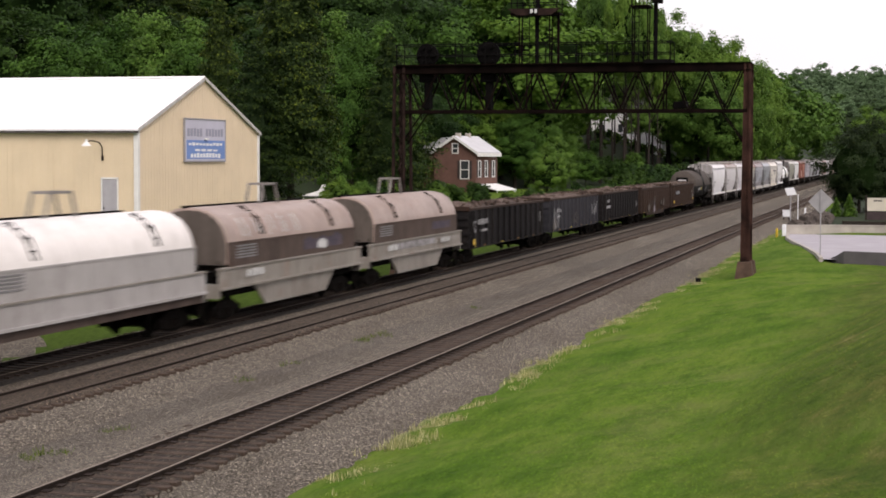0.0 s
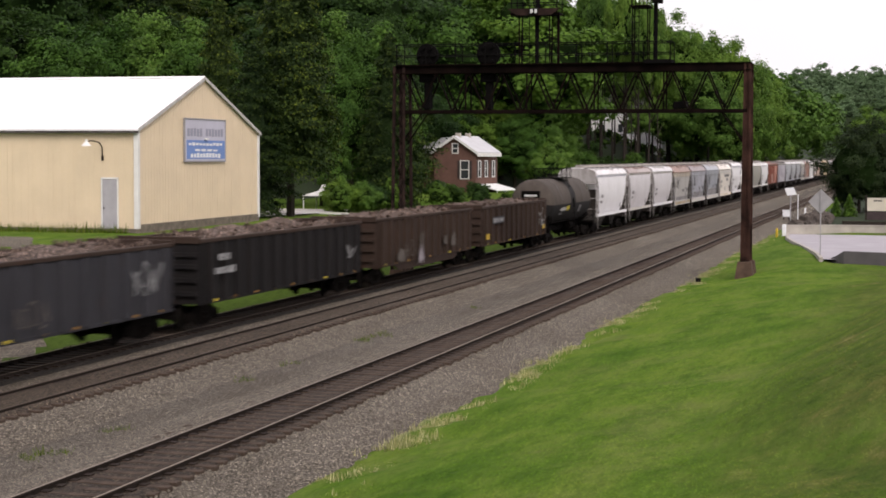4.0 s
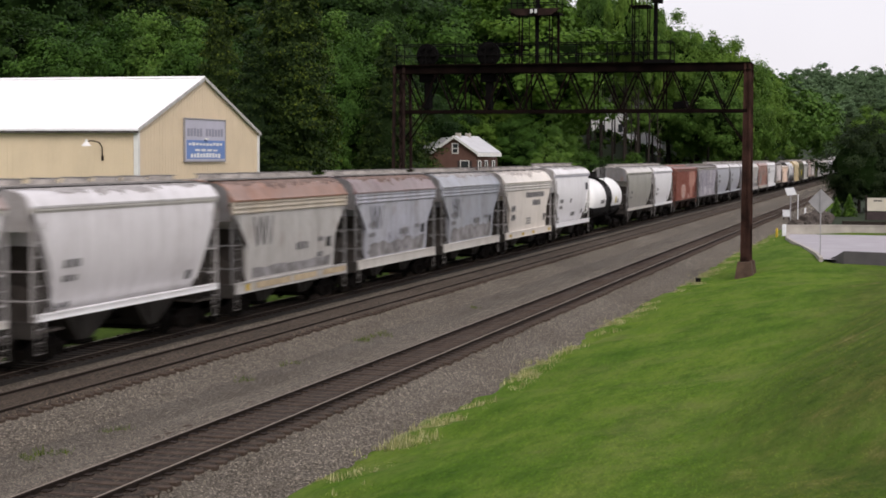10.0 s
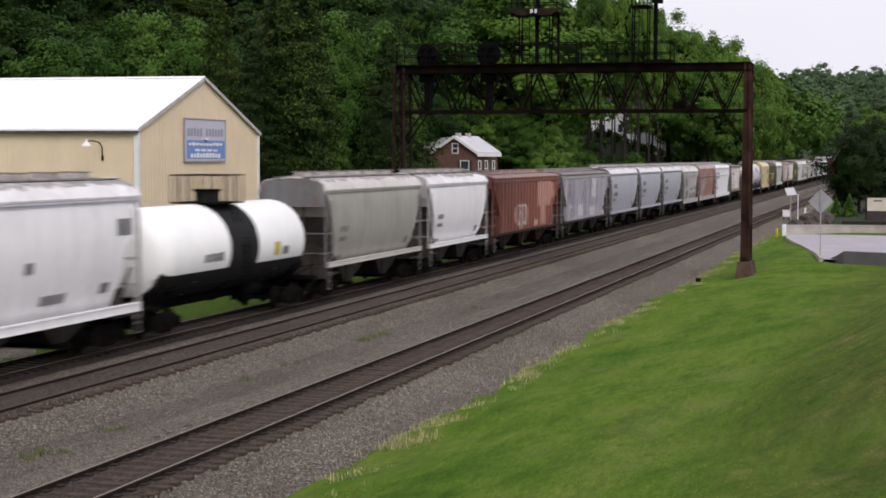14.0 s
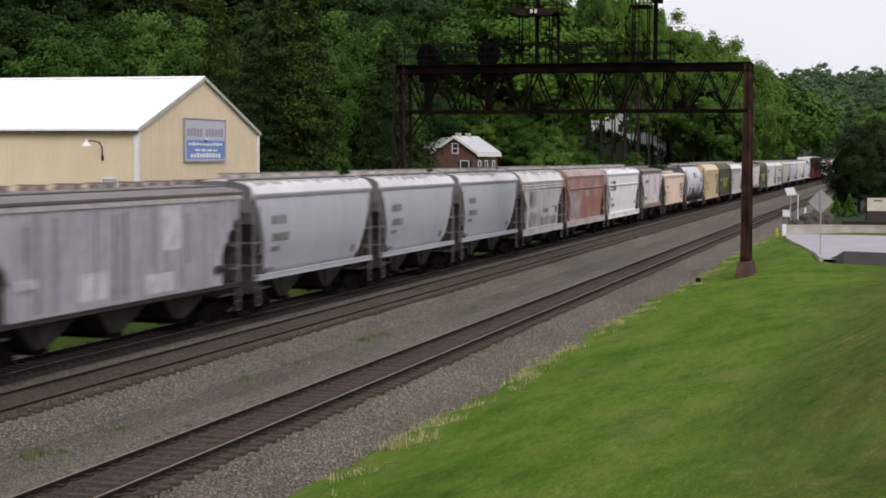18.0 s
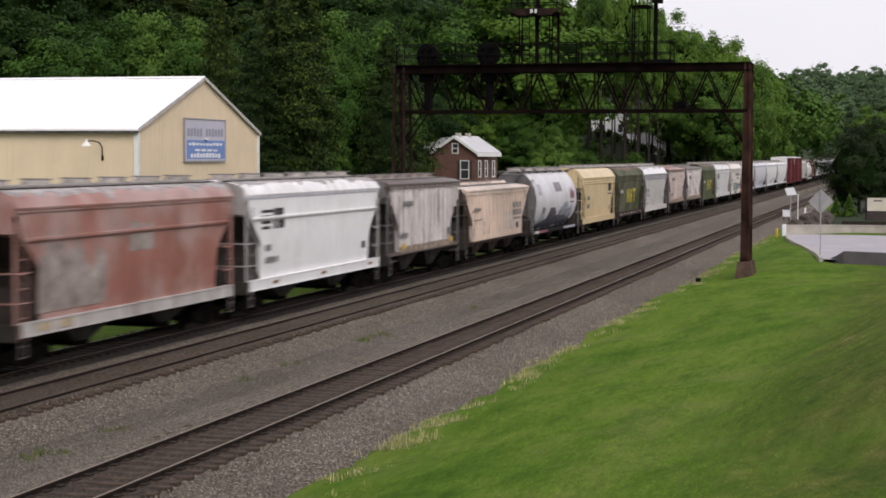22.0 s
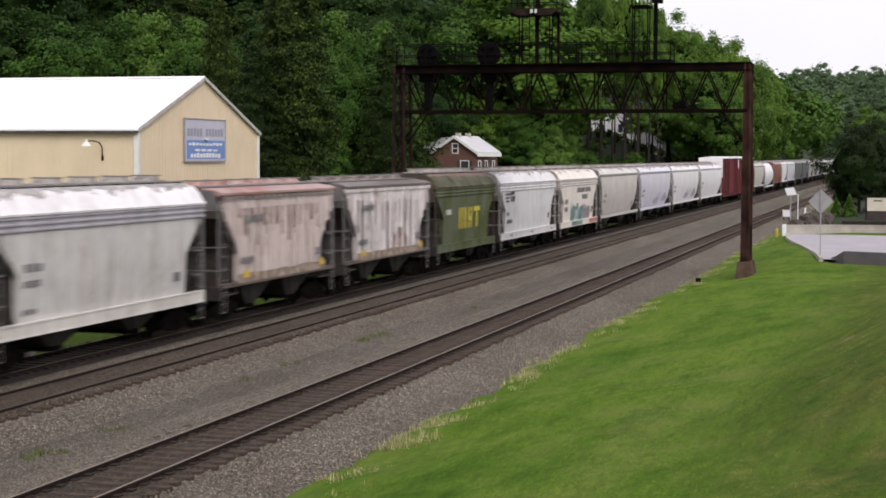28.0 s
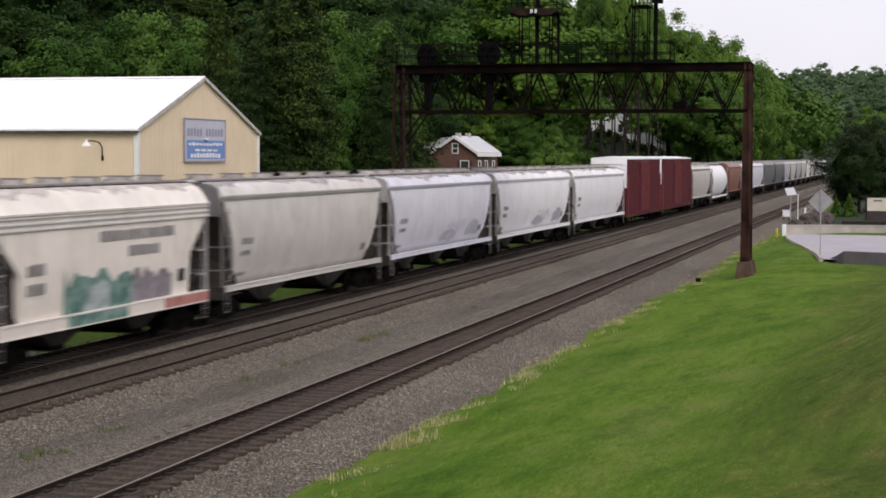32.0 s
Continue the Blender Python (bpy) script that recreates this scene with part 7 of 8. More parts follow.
        scrawl(car, side, -hb + 0.3, -hb + 0.9, 1.7, 2.4, "mark_chalk", 4, 2)
        scrawl(car, side, hb - 1.9, hb - 1.2, 1.8, 2.4, "mark_chalk", 4, 3)
        decal(car, side, -hb + 0.3, -hb + 0.75, 1.15, 1.45, "mark_amber", "painted_square")
    if i == 4:
        scrawl(car, side, -hb + 0.4, -hb + 2.2, 1.15, 2.4, "mark_chalk", 12, 5)
        lettering(car, side, -hb + 1.6, -hb + 2.9, 2.2, 2.42, "mark_chalk", 4, i)
        lettering(car, side, -hb + 1.6, -hb + 2.7, 1.85, 2.0, "mark_chalk", 4, i + 1)
        scrawl(car, side, -1.6, 0.4, 1.2, 1.9, "gon_smear", 10, 6)
        scrawl(car, side, hb - 3.0, hb - 1.2, 1.6, 2.6, "mark_chalk", 12, 7)
        blob(car, side, -hb + 0.4, -hb + 1.5, 1.0, 1.9, "gon_smear", 3)
    if i == 5:
        lettering(car, side, -hb + 0.9, -hb + 2.6, 1.9, 2.15, "mark_chalk", 6, i)
        lettering(car, side, -hb + 1.2, -hb + 2.2, 2.35, 2.6, "mark_chalk", 4, i + 1)
        scrawl(car, side, hb - 2.2, hb - 1.2, 1.6, 2.2, "mark_chalk", 6, 9)
    if i == 6:
        for k in range(4):
            decal(car, side, -1.9 + k * 0.2, -1.8 + k * 0.2, 1.4, 2.2 + 0.1 * (k % 2), "gon_smear")
        blob(car, side, -2.1, -1.2, 0.75, 1.75, "spray_grey", 4)
        scrawl(car, side, -4.4, -2.4, 1.2, 1.9, "gon_smear", 9, 4)
        blob(car, side, 2.2, 2.8, 1.4, 2.0, "gon_smear", 6)
        blob(car, side, 3.6, 4.4, 1.3, 2.1, "gon_smear", 7)
        blob(car, side, -5.4, -4.2, 1.0, 1.7, "gon_smear", 5)
    if i == 7:
        decal(car, side, -hb + 1.9, -hb + 4.5, 2.1, 2.5, "mark_black", "painted_panel")
        lettering(car, lambda z: side(z) + 0.006, -hb + 2.0, -hb + 4.4, 2.18, 2.42, "mark_chalk", 10, i)
        decal(car, side, -hb + 0.5, -hb + 1.2, 1.3, 1.6, "mark_amber", "painted_square")
        decal(car, side, hb - 1.5, hb - 1.0, 1.35, 1.6, "mark_amber", "painted_square")
        scrawl(car, side, hb - 2.6, hb - 0.8, 1.6, 2.6, "mark_chalk", 7, i)
        decal(car, side, hb - 1.9, hb - 1.4, 1.55, 1.9, "mark_chalk")
        decal(car, lambda z: side(z) + 0.006, hb - 1.83, hb - 1.47, 1.62, 1.83, "mark_black")
    if i == 8:
        lettering(car, lambda z: side(z) + 0.02, -4.0, -2.2, 2.2, 2.44, "mark_white", 9, i)
        lettering(car, lambda z: side(z) + 0.02, -3.9, -3.0, 1.95, 2.1, "mark", 4, i + 1)
        decal(car, lambda z: side(z) + 0.02, -2.1, -1.2, 2.2, 2.5, "mark_yellow")
        lettering(car, lambda z: side(z) + 0.02, 2.2, 3.0, 2.0, 2.5, "mark", 2, i + 2)
        part("end_placard", Shape().box(-hb + 0.58, -hb + 0.68, -0.62, 0.62, 3.1, 3.6), MAT["black_steel"], car)
        part("lettering_bar", Shape().box(-hb + 0.56, -hb + 0.575, -0.42, 0.42, 3.24, 3.36), MAT["mark_white"], car)
    if i == 17:
        lettering(car, side, -3.4, -1.8, 2.3, 2.6, "mark", 4, i)
        decal(car, side, 2.8, 3.3, 2.2, 2.7, "mark_yellow")
        decal(car, side, 3.6, 4.2, 2.2, 2.5, "mark")
    if i == 1:
        blob(car, lambda z: 1.48, 0.6, 5.0, 2.25, 2.8, "spray_navy", 71, "spray_paint", True)
        blob(car, lambda z: 1.484, 2.1, 3.2, 2.2, 2.62, "mark_white", 72)
        rnd = random.Random(4)
        for k in range(15):
            x = -5.6 + 0.42 * k + rnd.uniform(-0.08, 0.08)
            z = rnd.uniform(2.95, 3.2)
            decal(car, hood_side, x, x + rnd.uniform(0.03, 0.1), z, rnd.uniform(3.6, 3.9), "mark_white" if k % 3 else "patch_chalk", "chalky_streak")
        lettering(car, lambda z: 1.56, -5.2, -3.6, 1.62, 1.9, "mark_white", 4, i)
    if i == 2:
        lettering(car, lambda z: 1.56, -5.0, -3.6, 1.62, 1.9, "mark_white", 3, i)
        lettering(car, lambda z: 1.56, 3.4, 5.2, 1.62, 1.85, "mark_white", 4, i)
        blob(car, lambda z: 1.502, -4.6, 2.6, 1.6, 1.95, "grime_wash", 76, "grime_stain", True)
        blob(car, lambda z: 1.48, 2.2, 5.4, 2.3, 2.75, "spray_navy", 77, "spray_paint", True)


MAT["rust_streak"] = surface("rust_streak", (0.27, 0.15, 0.125), 0.8, 0, 0.45, 3, 12, 0.0, (0.5, 0.4, 0.38))
MAT["streak_lilac"] = surface("pale_lilac_streak", (0.42, 0.41, 0.49), 0.7, 0, 0.3, 2, 16, 0.0)
MAT["streak_dim"] = surface("dim_violet_streak", (0.25, 0.24, 0.28), 0.7, 0, 0.35, 2, 16, 0.0)
MAT["patch_ash"] = surface("ashen_faded_patch", (0.36, 0.29, 0.27), 0.75, 0, 0.4, 1.8, 12, 0.0, (0.46, 0.4, 0.38))
MAT["patch_cream"] = surface("pale_cream_patch", (0.66, 0.6, 0.55), 0.7, 0, 0.2, 2, 14, 0.0)
MAT["spray_navy"] = surface("spray_paint_navy", (0.075, 0.07, 0.12), 0.7, 0, 0.45, 2.0, 9, 0.0, (0.11, 0.085, 0.1))
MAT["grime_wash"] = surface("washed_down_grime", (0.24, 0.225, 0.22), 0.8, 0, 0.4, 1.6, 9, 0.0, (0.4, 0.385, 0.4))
MAT["grime_streak"] = surface("grime_streak", (0.18, 0.15, 0.14), 0.8, 0, 0.5, 3, 12, 0.0, (0.4, 0.36, 0.36))
MAT["spray_steel"] = surface("spray_paint_steel_blue", (0.2, 0.22, 0.28), 0.6, 0, 0.5, 3.5, 14, 0.0, (0.5, 0.52, 0.58))
MAT["spray_maroon"] = surface("spray_paint_maroon", (0.2, 0.06, 0.09), 0.6, 0, 0.4, 3, 14, 0.0, (0.36, 0.16, 0.2))
MAT["spray_pale_teal"] = surface("spray_paint_pale_teal", (0.34, 0.44, 0.45), 0.6, 0, 0.4, 2.5, 14, 0.0, (0.55, 0.6, 0.6))
MAT["spray_faint"] = surface("faint_spray_paint", (0.5, 0.49, 0.55), 0.6, 0, 0.3, 2.5, 14, 0.0)
MAT["mark_amber"] = surface("amber_mark", (0.62, 0.42, 0.05), 0.6, 0, 0.3, 3, 20, 0.0)
MAT["spray_sand"] = surface("sand_band", (0.5, 0.4, 0.27), 0.7, 0, 0.25, 2, 20, 0.0)
MAT["patch_pink"] = surface("faded_pink_patch", (0.42, 0.24, 0.2), 0.7, 0, 0.15, 2, 20, 0.0)
MAT["patch_chalk"] = surface("chalky_pink_patch", (0.55, 0.42, 0.39), 0.7, 0, 0.3, 2.5, 14, 0.0)
MAT["patch_grey"] = surface("pale_grey_patch", (0.56, 0.54, 0.58), 0.7, 0, 0.25, 2, 20, 0.0)
MAT["spray_rust"] = surface("rust_stain", (0.3, 0.19, 0.12), 0.8, 0, 0.5, 2.5, 16, 0.0, (0.5, 0.42, 0.36))
MAT["mark_chalk"] = surface("chalk_white", (0.36, 0.36, 0.37), 0.8, 0, 0.45, 4, 20, 0.0)
MAT["gon_smear"] = surface("dull_smear", (0.11, 0.095, 0.085), 0.8, 0, 0.4, 2, 16, 0.0)

TRAIN = []
for i, spec in enumerate(CARS):
    s0, s1 = GAPS[i], GAPS[i + 1]
    L = s1 - s0
    kind, label, arg, opt = spec
    if kind == "hopper":
        car, hb, side = covered_hopper(L, label, arg, **opt)
    elif kind == "tank":
        car, hb, side = tank_car(L, label, arg)
    elif kind == "gon":
        car, hb, side = gondola(L, label, *arg, seed=i)
    elif kind == "coil":
        car, hb, side = coil_car(L, label, *arg)
    else:
        car, hb, side = boxcar(L, label)
    dress(i, car, hb, side)
    TRAIN.append((car, (s0 + s1) / 2))


# ---- trees ----
def leaf_quads(s, rnd, c, out, size, flat=0.5):
    """One leaf spray at c: a bent quad that leans along out."""
    d = Vector(out) + Vector((rnd.uniform(-1, 1), rnd.uniform(-1, 1), rnd.uniform(-0.6, 1))) * flat
    d.normalize()
    u = d.cross(Vector((rnd.uniform(-1, 1), rnd.uniform(-1, 1), rnd.uniform(-1, 1)))).normalized() * size * rnd.uniform(0.7, 1.25)
    w = d.cross(u).normalized() * size * rnd.uniform(0.45, 0.8)
    c = Vector(c)
    s.add([c - u, c + u * 0.6 - w, c + u * 0.5 + w + d * size * 0.2], [(0, 1, 2)])


def crown_mesh(seed, n, mat, name="crown", leaf=0.0155, lobes=15, tall=0.62, base=0.3, wide=0.33, flat=0.55, core=True):
    """A unit-height broadleaf crown: an uneven egg-shaped head set with many small leaf clumps, dark gaps between them."""
    rnd = random.Random(seed)
    s = Shape()
    mid_z = base + tall * 0.5
    off = Vector((seed * 3.7, seed * 1.3, seed * 0.7))

    def skin(d):
        """The head's outline in the direction d, from its middle."""
        lump = 1.0 + 0.5 * noise.noise(d * 1.5 + off) + 0.3 * noise.noise(d * 3.4 + off)
        narrow = 1.0 - 0.3 * max(0.0, d.z) ** 1.5
        return Vector((d.x * wide * narrow, d.y * wide * narrow, d.z * tall * 0.52)) * max(0.45, lump)

    def way():
        return Vector((rnd.gauss(0, 1), rnd.gauss(0, 1), rnd.gauss(0.15, 1))).normalized()
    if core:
        # a solid dark core: the shade between the clumps, put in as colour
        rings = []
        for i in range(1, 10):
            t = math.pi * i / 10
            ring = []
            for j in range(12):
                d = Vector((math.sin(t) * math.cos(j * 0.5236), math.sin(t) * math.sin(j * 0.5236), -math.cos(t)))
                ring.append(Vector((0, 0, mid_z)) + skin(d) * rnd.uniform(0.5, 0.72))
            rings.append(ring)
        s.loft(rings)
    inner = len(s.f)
    clumps = lobes * 4
    for k in range(clumps):
        d = way()
        c = Vector((0, 0, mid_z)) + skin(d) * rnd.uniform(0.72, 1.02)
        r = wide * rnd.uniform(0.13, 0.3)
        lean = (d + Vector((0, 0, 0.55))).normalized()
        for i in range(int(n / clumps * (r / (wide * 0.215)) ** 2)):
            q = way()
            p = c + Vector((q.x, q.y, q.z * 0.72)) * r * rnd.random() ** 0.45
            leaf_quads(s, rnd, p, (q * 0.6 + lean * 0.6).normalized(), leaf * rnd.uniform(0.7, 1.3), flat)
    for i in range(int(n * 0.12)):
        # stray sprays that break the outline
        d = way()
        leaf_quads(s, rnd, Vector((0, 0, mid_z)) + skin(d) * rnd.uniform(0.8, 1.02), d, leaf, flat)
    peak = max(v[2] for v in s.v)
    s.v = [(x, y, z / peak) for x, y, z in s.v]
    me = s.mesh(name, mat)
    # the core's faces take the painted shade colour
    me.materials.append(MAT["crown_shade"])
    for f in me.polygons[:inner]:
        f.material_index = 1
    return me


def trunk_mesh(seed, top=0.75, r=0.018):
    rnd = random.Random(seed)
    s = Shape()
    x = y = 0.0
    pts = [(0.0, 0.0, -0.03, r * 1.3)]
    for i in range(1, 6):
        x, y = x + rnd.uniform(-0.012, 0.012), y + rnd.uniform(-0.012, 0.012)
        pts.append((x, y, top * i / 5, r * (1 - 0.16 * i)))
    s.loft([[(a + q * math.cos(t * 1.0472), b + q * math.sin(t * 1.0472), c) for t in range(6)] for a, b, c, q in pts])
    for k in range(7):
        h = rnd.uniform(0.3, 0.75)
        a = rnd.uniform(0, 6.28)
        l = rnd.uniform(0.08, 0.16)
        s.rod((x * h, y * h, h * top * 1.1), (math.cos(a) * l, math.sin(a) * l, h * top * 1.1 + l * rnd.uniform(0.4, 0.9)), r * 0.4, 5, r * 0.12)
    return s.mesh("trunk", MAT["bark"], 50)


def spruce_mesh(seed, n, mat, spread=0.2, base=0.1, leaf=0.02, tips="needle_tip", taper=0.62):
    """A unit-height conifer of drooping boughs with ragged ends, gaps, and paler young tips."""
    rnd = random.Random(seed)
    s, pale = Shape(), set()
    boughs = 190
    s.loft([[(q * math.cos(t * 1.0472), q * math.sin(t * 1.0472), z) for t in range(6)] for z, q in ((base + 0.02, spread * 0.35), (0.4, spread * 0.38), (0.75, spread * 0.2), (0.97, 0.008))])
    for k in range(boughs):
        h = ((k + rnd.random()) / boughs) ** 0.9
        z = base + (1 - base) * h
        reach = spread * (1 - h) ** taper * rnd.uniform(0.6, 1.15) * min(1.0, 0.7 + 2.0 * h) + 0.015
        a = k * 2.4 + rnd.uniform(-0.5, 0.5)
        rise = rnd.uniform(-0.5, 0.1)
        for i in range(int(n / boughs * (0.35 + 1.3 * (1 - h)))):
            t = rnd.random() ** 0.55
            side = rnd.gauss(0, 0.17) * reach
            drop = rise * reach * t * t - abs(rnd.gauss(0, 0.022)) * (1 - 0.5 * h)
            p = (math.cos(a) * reach * t - math.sin(a) * side, math.sin(a) * reach * t + math.cos(a) * side, z + drop)
            if t > 0.84 and rnd.random() < 0.33:
                pale.add(len(s.f))
            leaf_quads(s, rnd, p, (math.cos(a) * 0.6, math.sin(a) * 0.6, 0.5), leaf * rnd.uniform(0.7, 1.3), 0.7)
    me = s.mesh("crown", mat)
    me.materials.append(MAT[tips])
    for i in pale:
        me.polygons[i].material_index = 1
    return me


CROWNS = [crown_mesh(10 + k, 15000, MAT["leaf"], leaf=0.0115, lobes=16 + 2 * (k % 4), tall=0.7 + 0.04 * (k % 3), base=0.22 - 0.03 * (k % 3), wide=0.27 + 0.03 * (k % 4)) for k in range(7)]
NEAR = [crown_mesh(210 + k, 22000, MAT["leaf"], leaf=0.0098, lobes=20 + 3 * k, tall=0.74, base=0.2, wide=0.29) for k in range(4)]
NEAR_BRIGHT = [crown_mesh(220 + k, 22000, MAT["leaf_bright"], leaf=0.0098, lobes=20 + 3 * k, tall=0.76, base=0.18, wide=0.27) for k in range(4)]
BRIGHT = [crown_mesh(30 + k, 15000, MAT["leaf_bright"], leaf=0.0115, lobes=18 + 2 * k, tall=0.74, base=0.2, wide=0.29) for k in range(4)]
FAR = [crown_mesh(50 + k, 1700, MAT["leaf_hazed"], leaf=0.03, lobes=12, core=False, tall=0.75, base=0.16, wide=0.28) for k in range(4)]
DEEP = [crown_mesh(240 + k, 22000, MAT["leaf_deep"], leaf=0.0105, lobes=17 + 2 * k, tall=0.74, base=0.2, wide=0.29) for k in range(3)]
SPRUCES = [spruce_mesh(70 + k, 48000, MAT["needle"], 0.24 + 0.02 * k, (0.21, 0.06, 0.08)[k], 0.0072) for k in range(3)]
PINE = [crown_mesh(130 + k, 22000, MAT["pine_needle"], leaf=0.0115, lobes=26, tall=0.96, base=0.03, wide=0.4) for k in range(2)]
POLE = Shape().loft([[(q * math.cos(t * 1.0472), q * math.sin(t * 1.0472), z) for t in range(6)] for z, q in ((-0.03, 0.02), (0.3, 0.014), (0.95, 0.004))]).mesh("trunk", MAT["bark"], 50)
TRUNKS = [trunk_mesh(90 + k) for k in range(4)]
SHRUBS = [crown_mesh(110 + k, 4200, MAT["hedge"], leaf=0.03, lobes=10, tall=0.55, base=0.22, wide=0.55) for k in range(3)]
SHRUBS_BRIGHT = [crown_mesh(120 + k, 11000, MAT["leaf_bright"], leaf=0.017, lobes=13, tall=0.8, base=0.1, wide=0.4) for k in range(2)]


def tree(x, y, h, crown, label, wide=1.0, name="tree", category="tree", group="", trunk=True, dz=0.0, turn=None):
    k = turn if turn is not None else (x * 7.3 + y * 3.1) % 360
    t = thing(name, label, category, pose(x, y, ground_z(x, y) - 0.1 + dz, 0, 0, k) @ Matrix.Diagonal((h * wide, h * wide, h, 1)), group)
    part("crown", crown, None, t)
    if trunk:
        part("trunk", POLE if crown in SPRUCES else TRUNKS[int(x + y) % 4], None, t)
    return t


def merge_crown(s, mesh, m):
    s.add([m @ v.co for v in mesh.vertices], [tuple(f.vertices) for f in mesh.polygons])


# how steeply the wood's crest stands over the line, by bearing in degrees
CREST = ((0.9, 0.043), (4.5, 0.046), (5.17, 0.063), (6.12, 0.072), (7.86, 0.0845), (10.0, 0.098), (10.6, 0.2), (40.0, 0.4))


def crest(ang):
    for (a, u), (b, v) in zip(CREST, CREST[1:]):
        if a <= ang <= b:
            return lerp(u, v, (ang - a) / (b - a))
    return CREST[0][1]


def woods():
    """Broadleaf woods on the hillside, thicker towards the line's far bend."""
    rnd = random.Random(21)
    d, count = 122.0, 0
    rest = Shape()
    while d < 640:
        gap = 7.2 + d * 0.012
        ang = 2.6 + rnd.uniform(0, 1)
        while ang < 33.0:
            a = radians(ang)
            dd = d + rnd.uniform(-5, 5)
            x, y = dd * math.cos(a), dd * math.sin(a)
            ang += math.degrees(gap / d) * rnd.uniform(0.8, 1.3)
            foot = hill_foot(x)
            edge = foot - 3 if x < 250 else 31.0
            if 8.3 < math.degrees(a) < 11.1 and d < 340 or (d < 152 and ang > 16.6) or y < edge or (225 < x < 335 and 42 < y < 66 and rnd.random() < 0.55):
                continue
            h = rnd.uniform(12, 21) + (9.0 if x > 195 and y < 95 else 0)
            h = min(h, 5.9 + dd * crest(math.degrees(a)) * rnd.uniform(0.9, 0.985) - ground_z(x, y))
            if h < 6 or (h < 22 and 7.9 < math.degrees(a) < 11.6 and 200 < d < 330):
                continue
            light = noise.noise(Vector((x * 0.021, y * 0.021, 5.0))) + 0.3 * rnd.uniform(-1, 1)
            bright = light > 0.14 or (x > 300 and y < 52 and rnd.random() < 0.5)
            if ang < 16.5:
                bright = rnd.random() < 0.55
            elif ang < 20.5 and d < 330 or ang > 27.5:
                bright = False
            elif ang > 20.5:
                bright = rnd.random() < 0.12
            wide = rnd.uniform(1.0, 1.35)
            if d > 330:
                merge_crown(rest, FAR_GREEN[rnd.randrange(3)], pose(x, y, ground_z(x, y), 0, 0, rnd.uniform(0, 360)) @ Matrix.Diagonal((h * wide, h * wide, h, 1)))
                continue
            count += 1
            if 7.9 < math.degrees(a) < 11.6 and d < 322:
                tree(x, y, h, HIGH[rnd.randrange(3)], "tall tree with a bare lower trunk and high crown", wide * 0.9, group="woods on the hillside")
            elif bright:
                tree(x, y, h, NEAR_BRIGHT[rnd.randrange(3)] if d < 205 else BRIGHT[rnd.randrange(4)], "light green broadleaf tree on the wooded hillside", wide, group="woods on the hillside")
            elif light < -0.28 and d < 260:
                tree(x, y, h * 1.05, SPRUCES[rnd.randrange(3)], "dark conifer among the broadleaf woods", wide, group="woods on the hillside")
            # darker leaves here: the shade within the wood is in their colour
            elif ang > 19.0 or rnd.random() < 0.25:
                tree(x, y, h, DEEP[rnd.randrange(3)], "deep green broadleaf tree with hillside shade in its leaf colour", wide, group="woods on the hillside")
            else:
                tree(x, y, h, NEAR[rnd.randrange(3)] if d < 205 else CROWNS[rnd.randrange(7)], "dark green broadleaf tree on the wooded hillside", wide, group="woods on the hillside")
        d += 10.0 + d * 0.035
    solid("distant_woods", rest, MAT["leaf_bright"], "green broadleaf woods along the far line", "woods", "stuff")
    print("woods", count, len(rest.f))


ROUND = crown_mesh(141, 12000, MAT["leaf_bright"], leaf=0.02, lobes=22, tall=0.9, base=0.02, wide=0.5)
HIGH = [crown_mesh(170 + k, 11000, MAT["leaf_bright"], leaf=0.0115, lobes=14, tall=0.4, base=0.58, wide=0.28) for k in range(3)]
FAR_GREEN = [crown_mesh(150 + k, 1900, MAT["leaf_bright"], leaf=0.028, lobes=14, core=False, tall=0.72, base=0.2, wide=0.3) for k in range(3)]
woods()


def far_ridge():
    """The wooded ridge that closes the valley."""
    rnd = random.Random(8)
    s = Shape()
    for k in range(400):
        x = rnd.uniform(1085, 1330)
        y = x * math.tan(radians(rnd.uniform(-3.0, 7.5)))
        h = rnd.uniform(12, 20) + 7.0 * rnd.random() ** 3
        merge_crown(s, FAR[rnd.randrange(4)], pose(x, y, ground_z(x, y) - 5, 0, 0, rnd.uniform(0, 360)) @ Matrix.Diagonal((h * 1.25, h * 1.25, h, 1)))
    solid("ridge_woods", s, MAT["leaf_hazed"], "green woods on the far ridge, haze painted into the leaves", "woods", "stuff")


far_ridge()

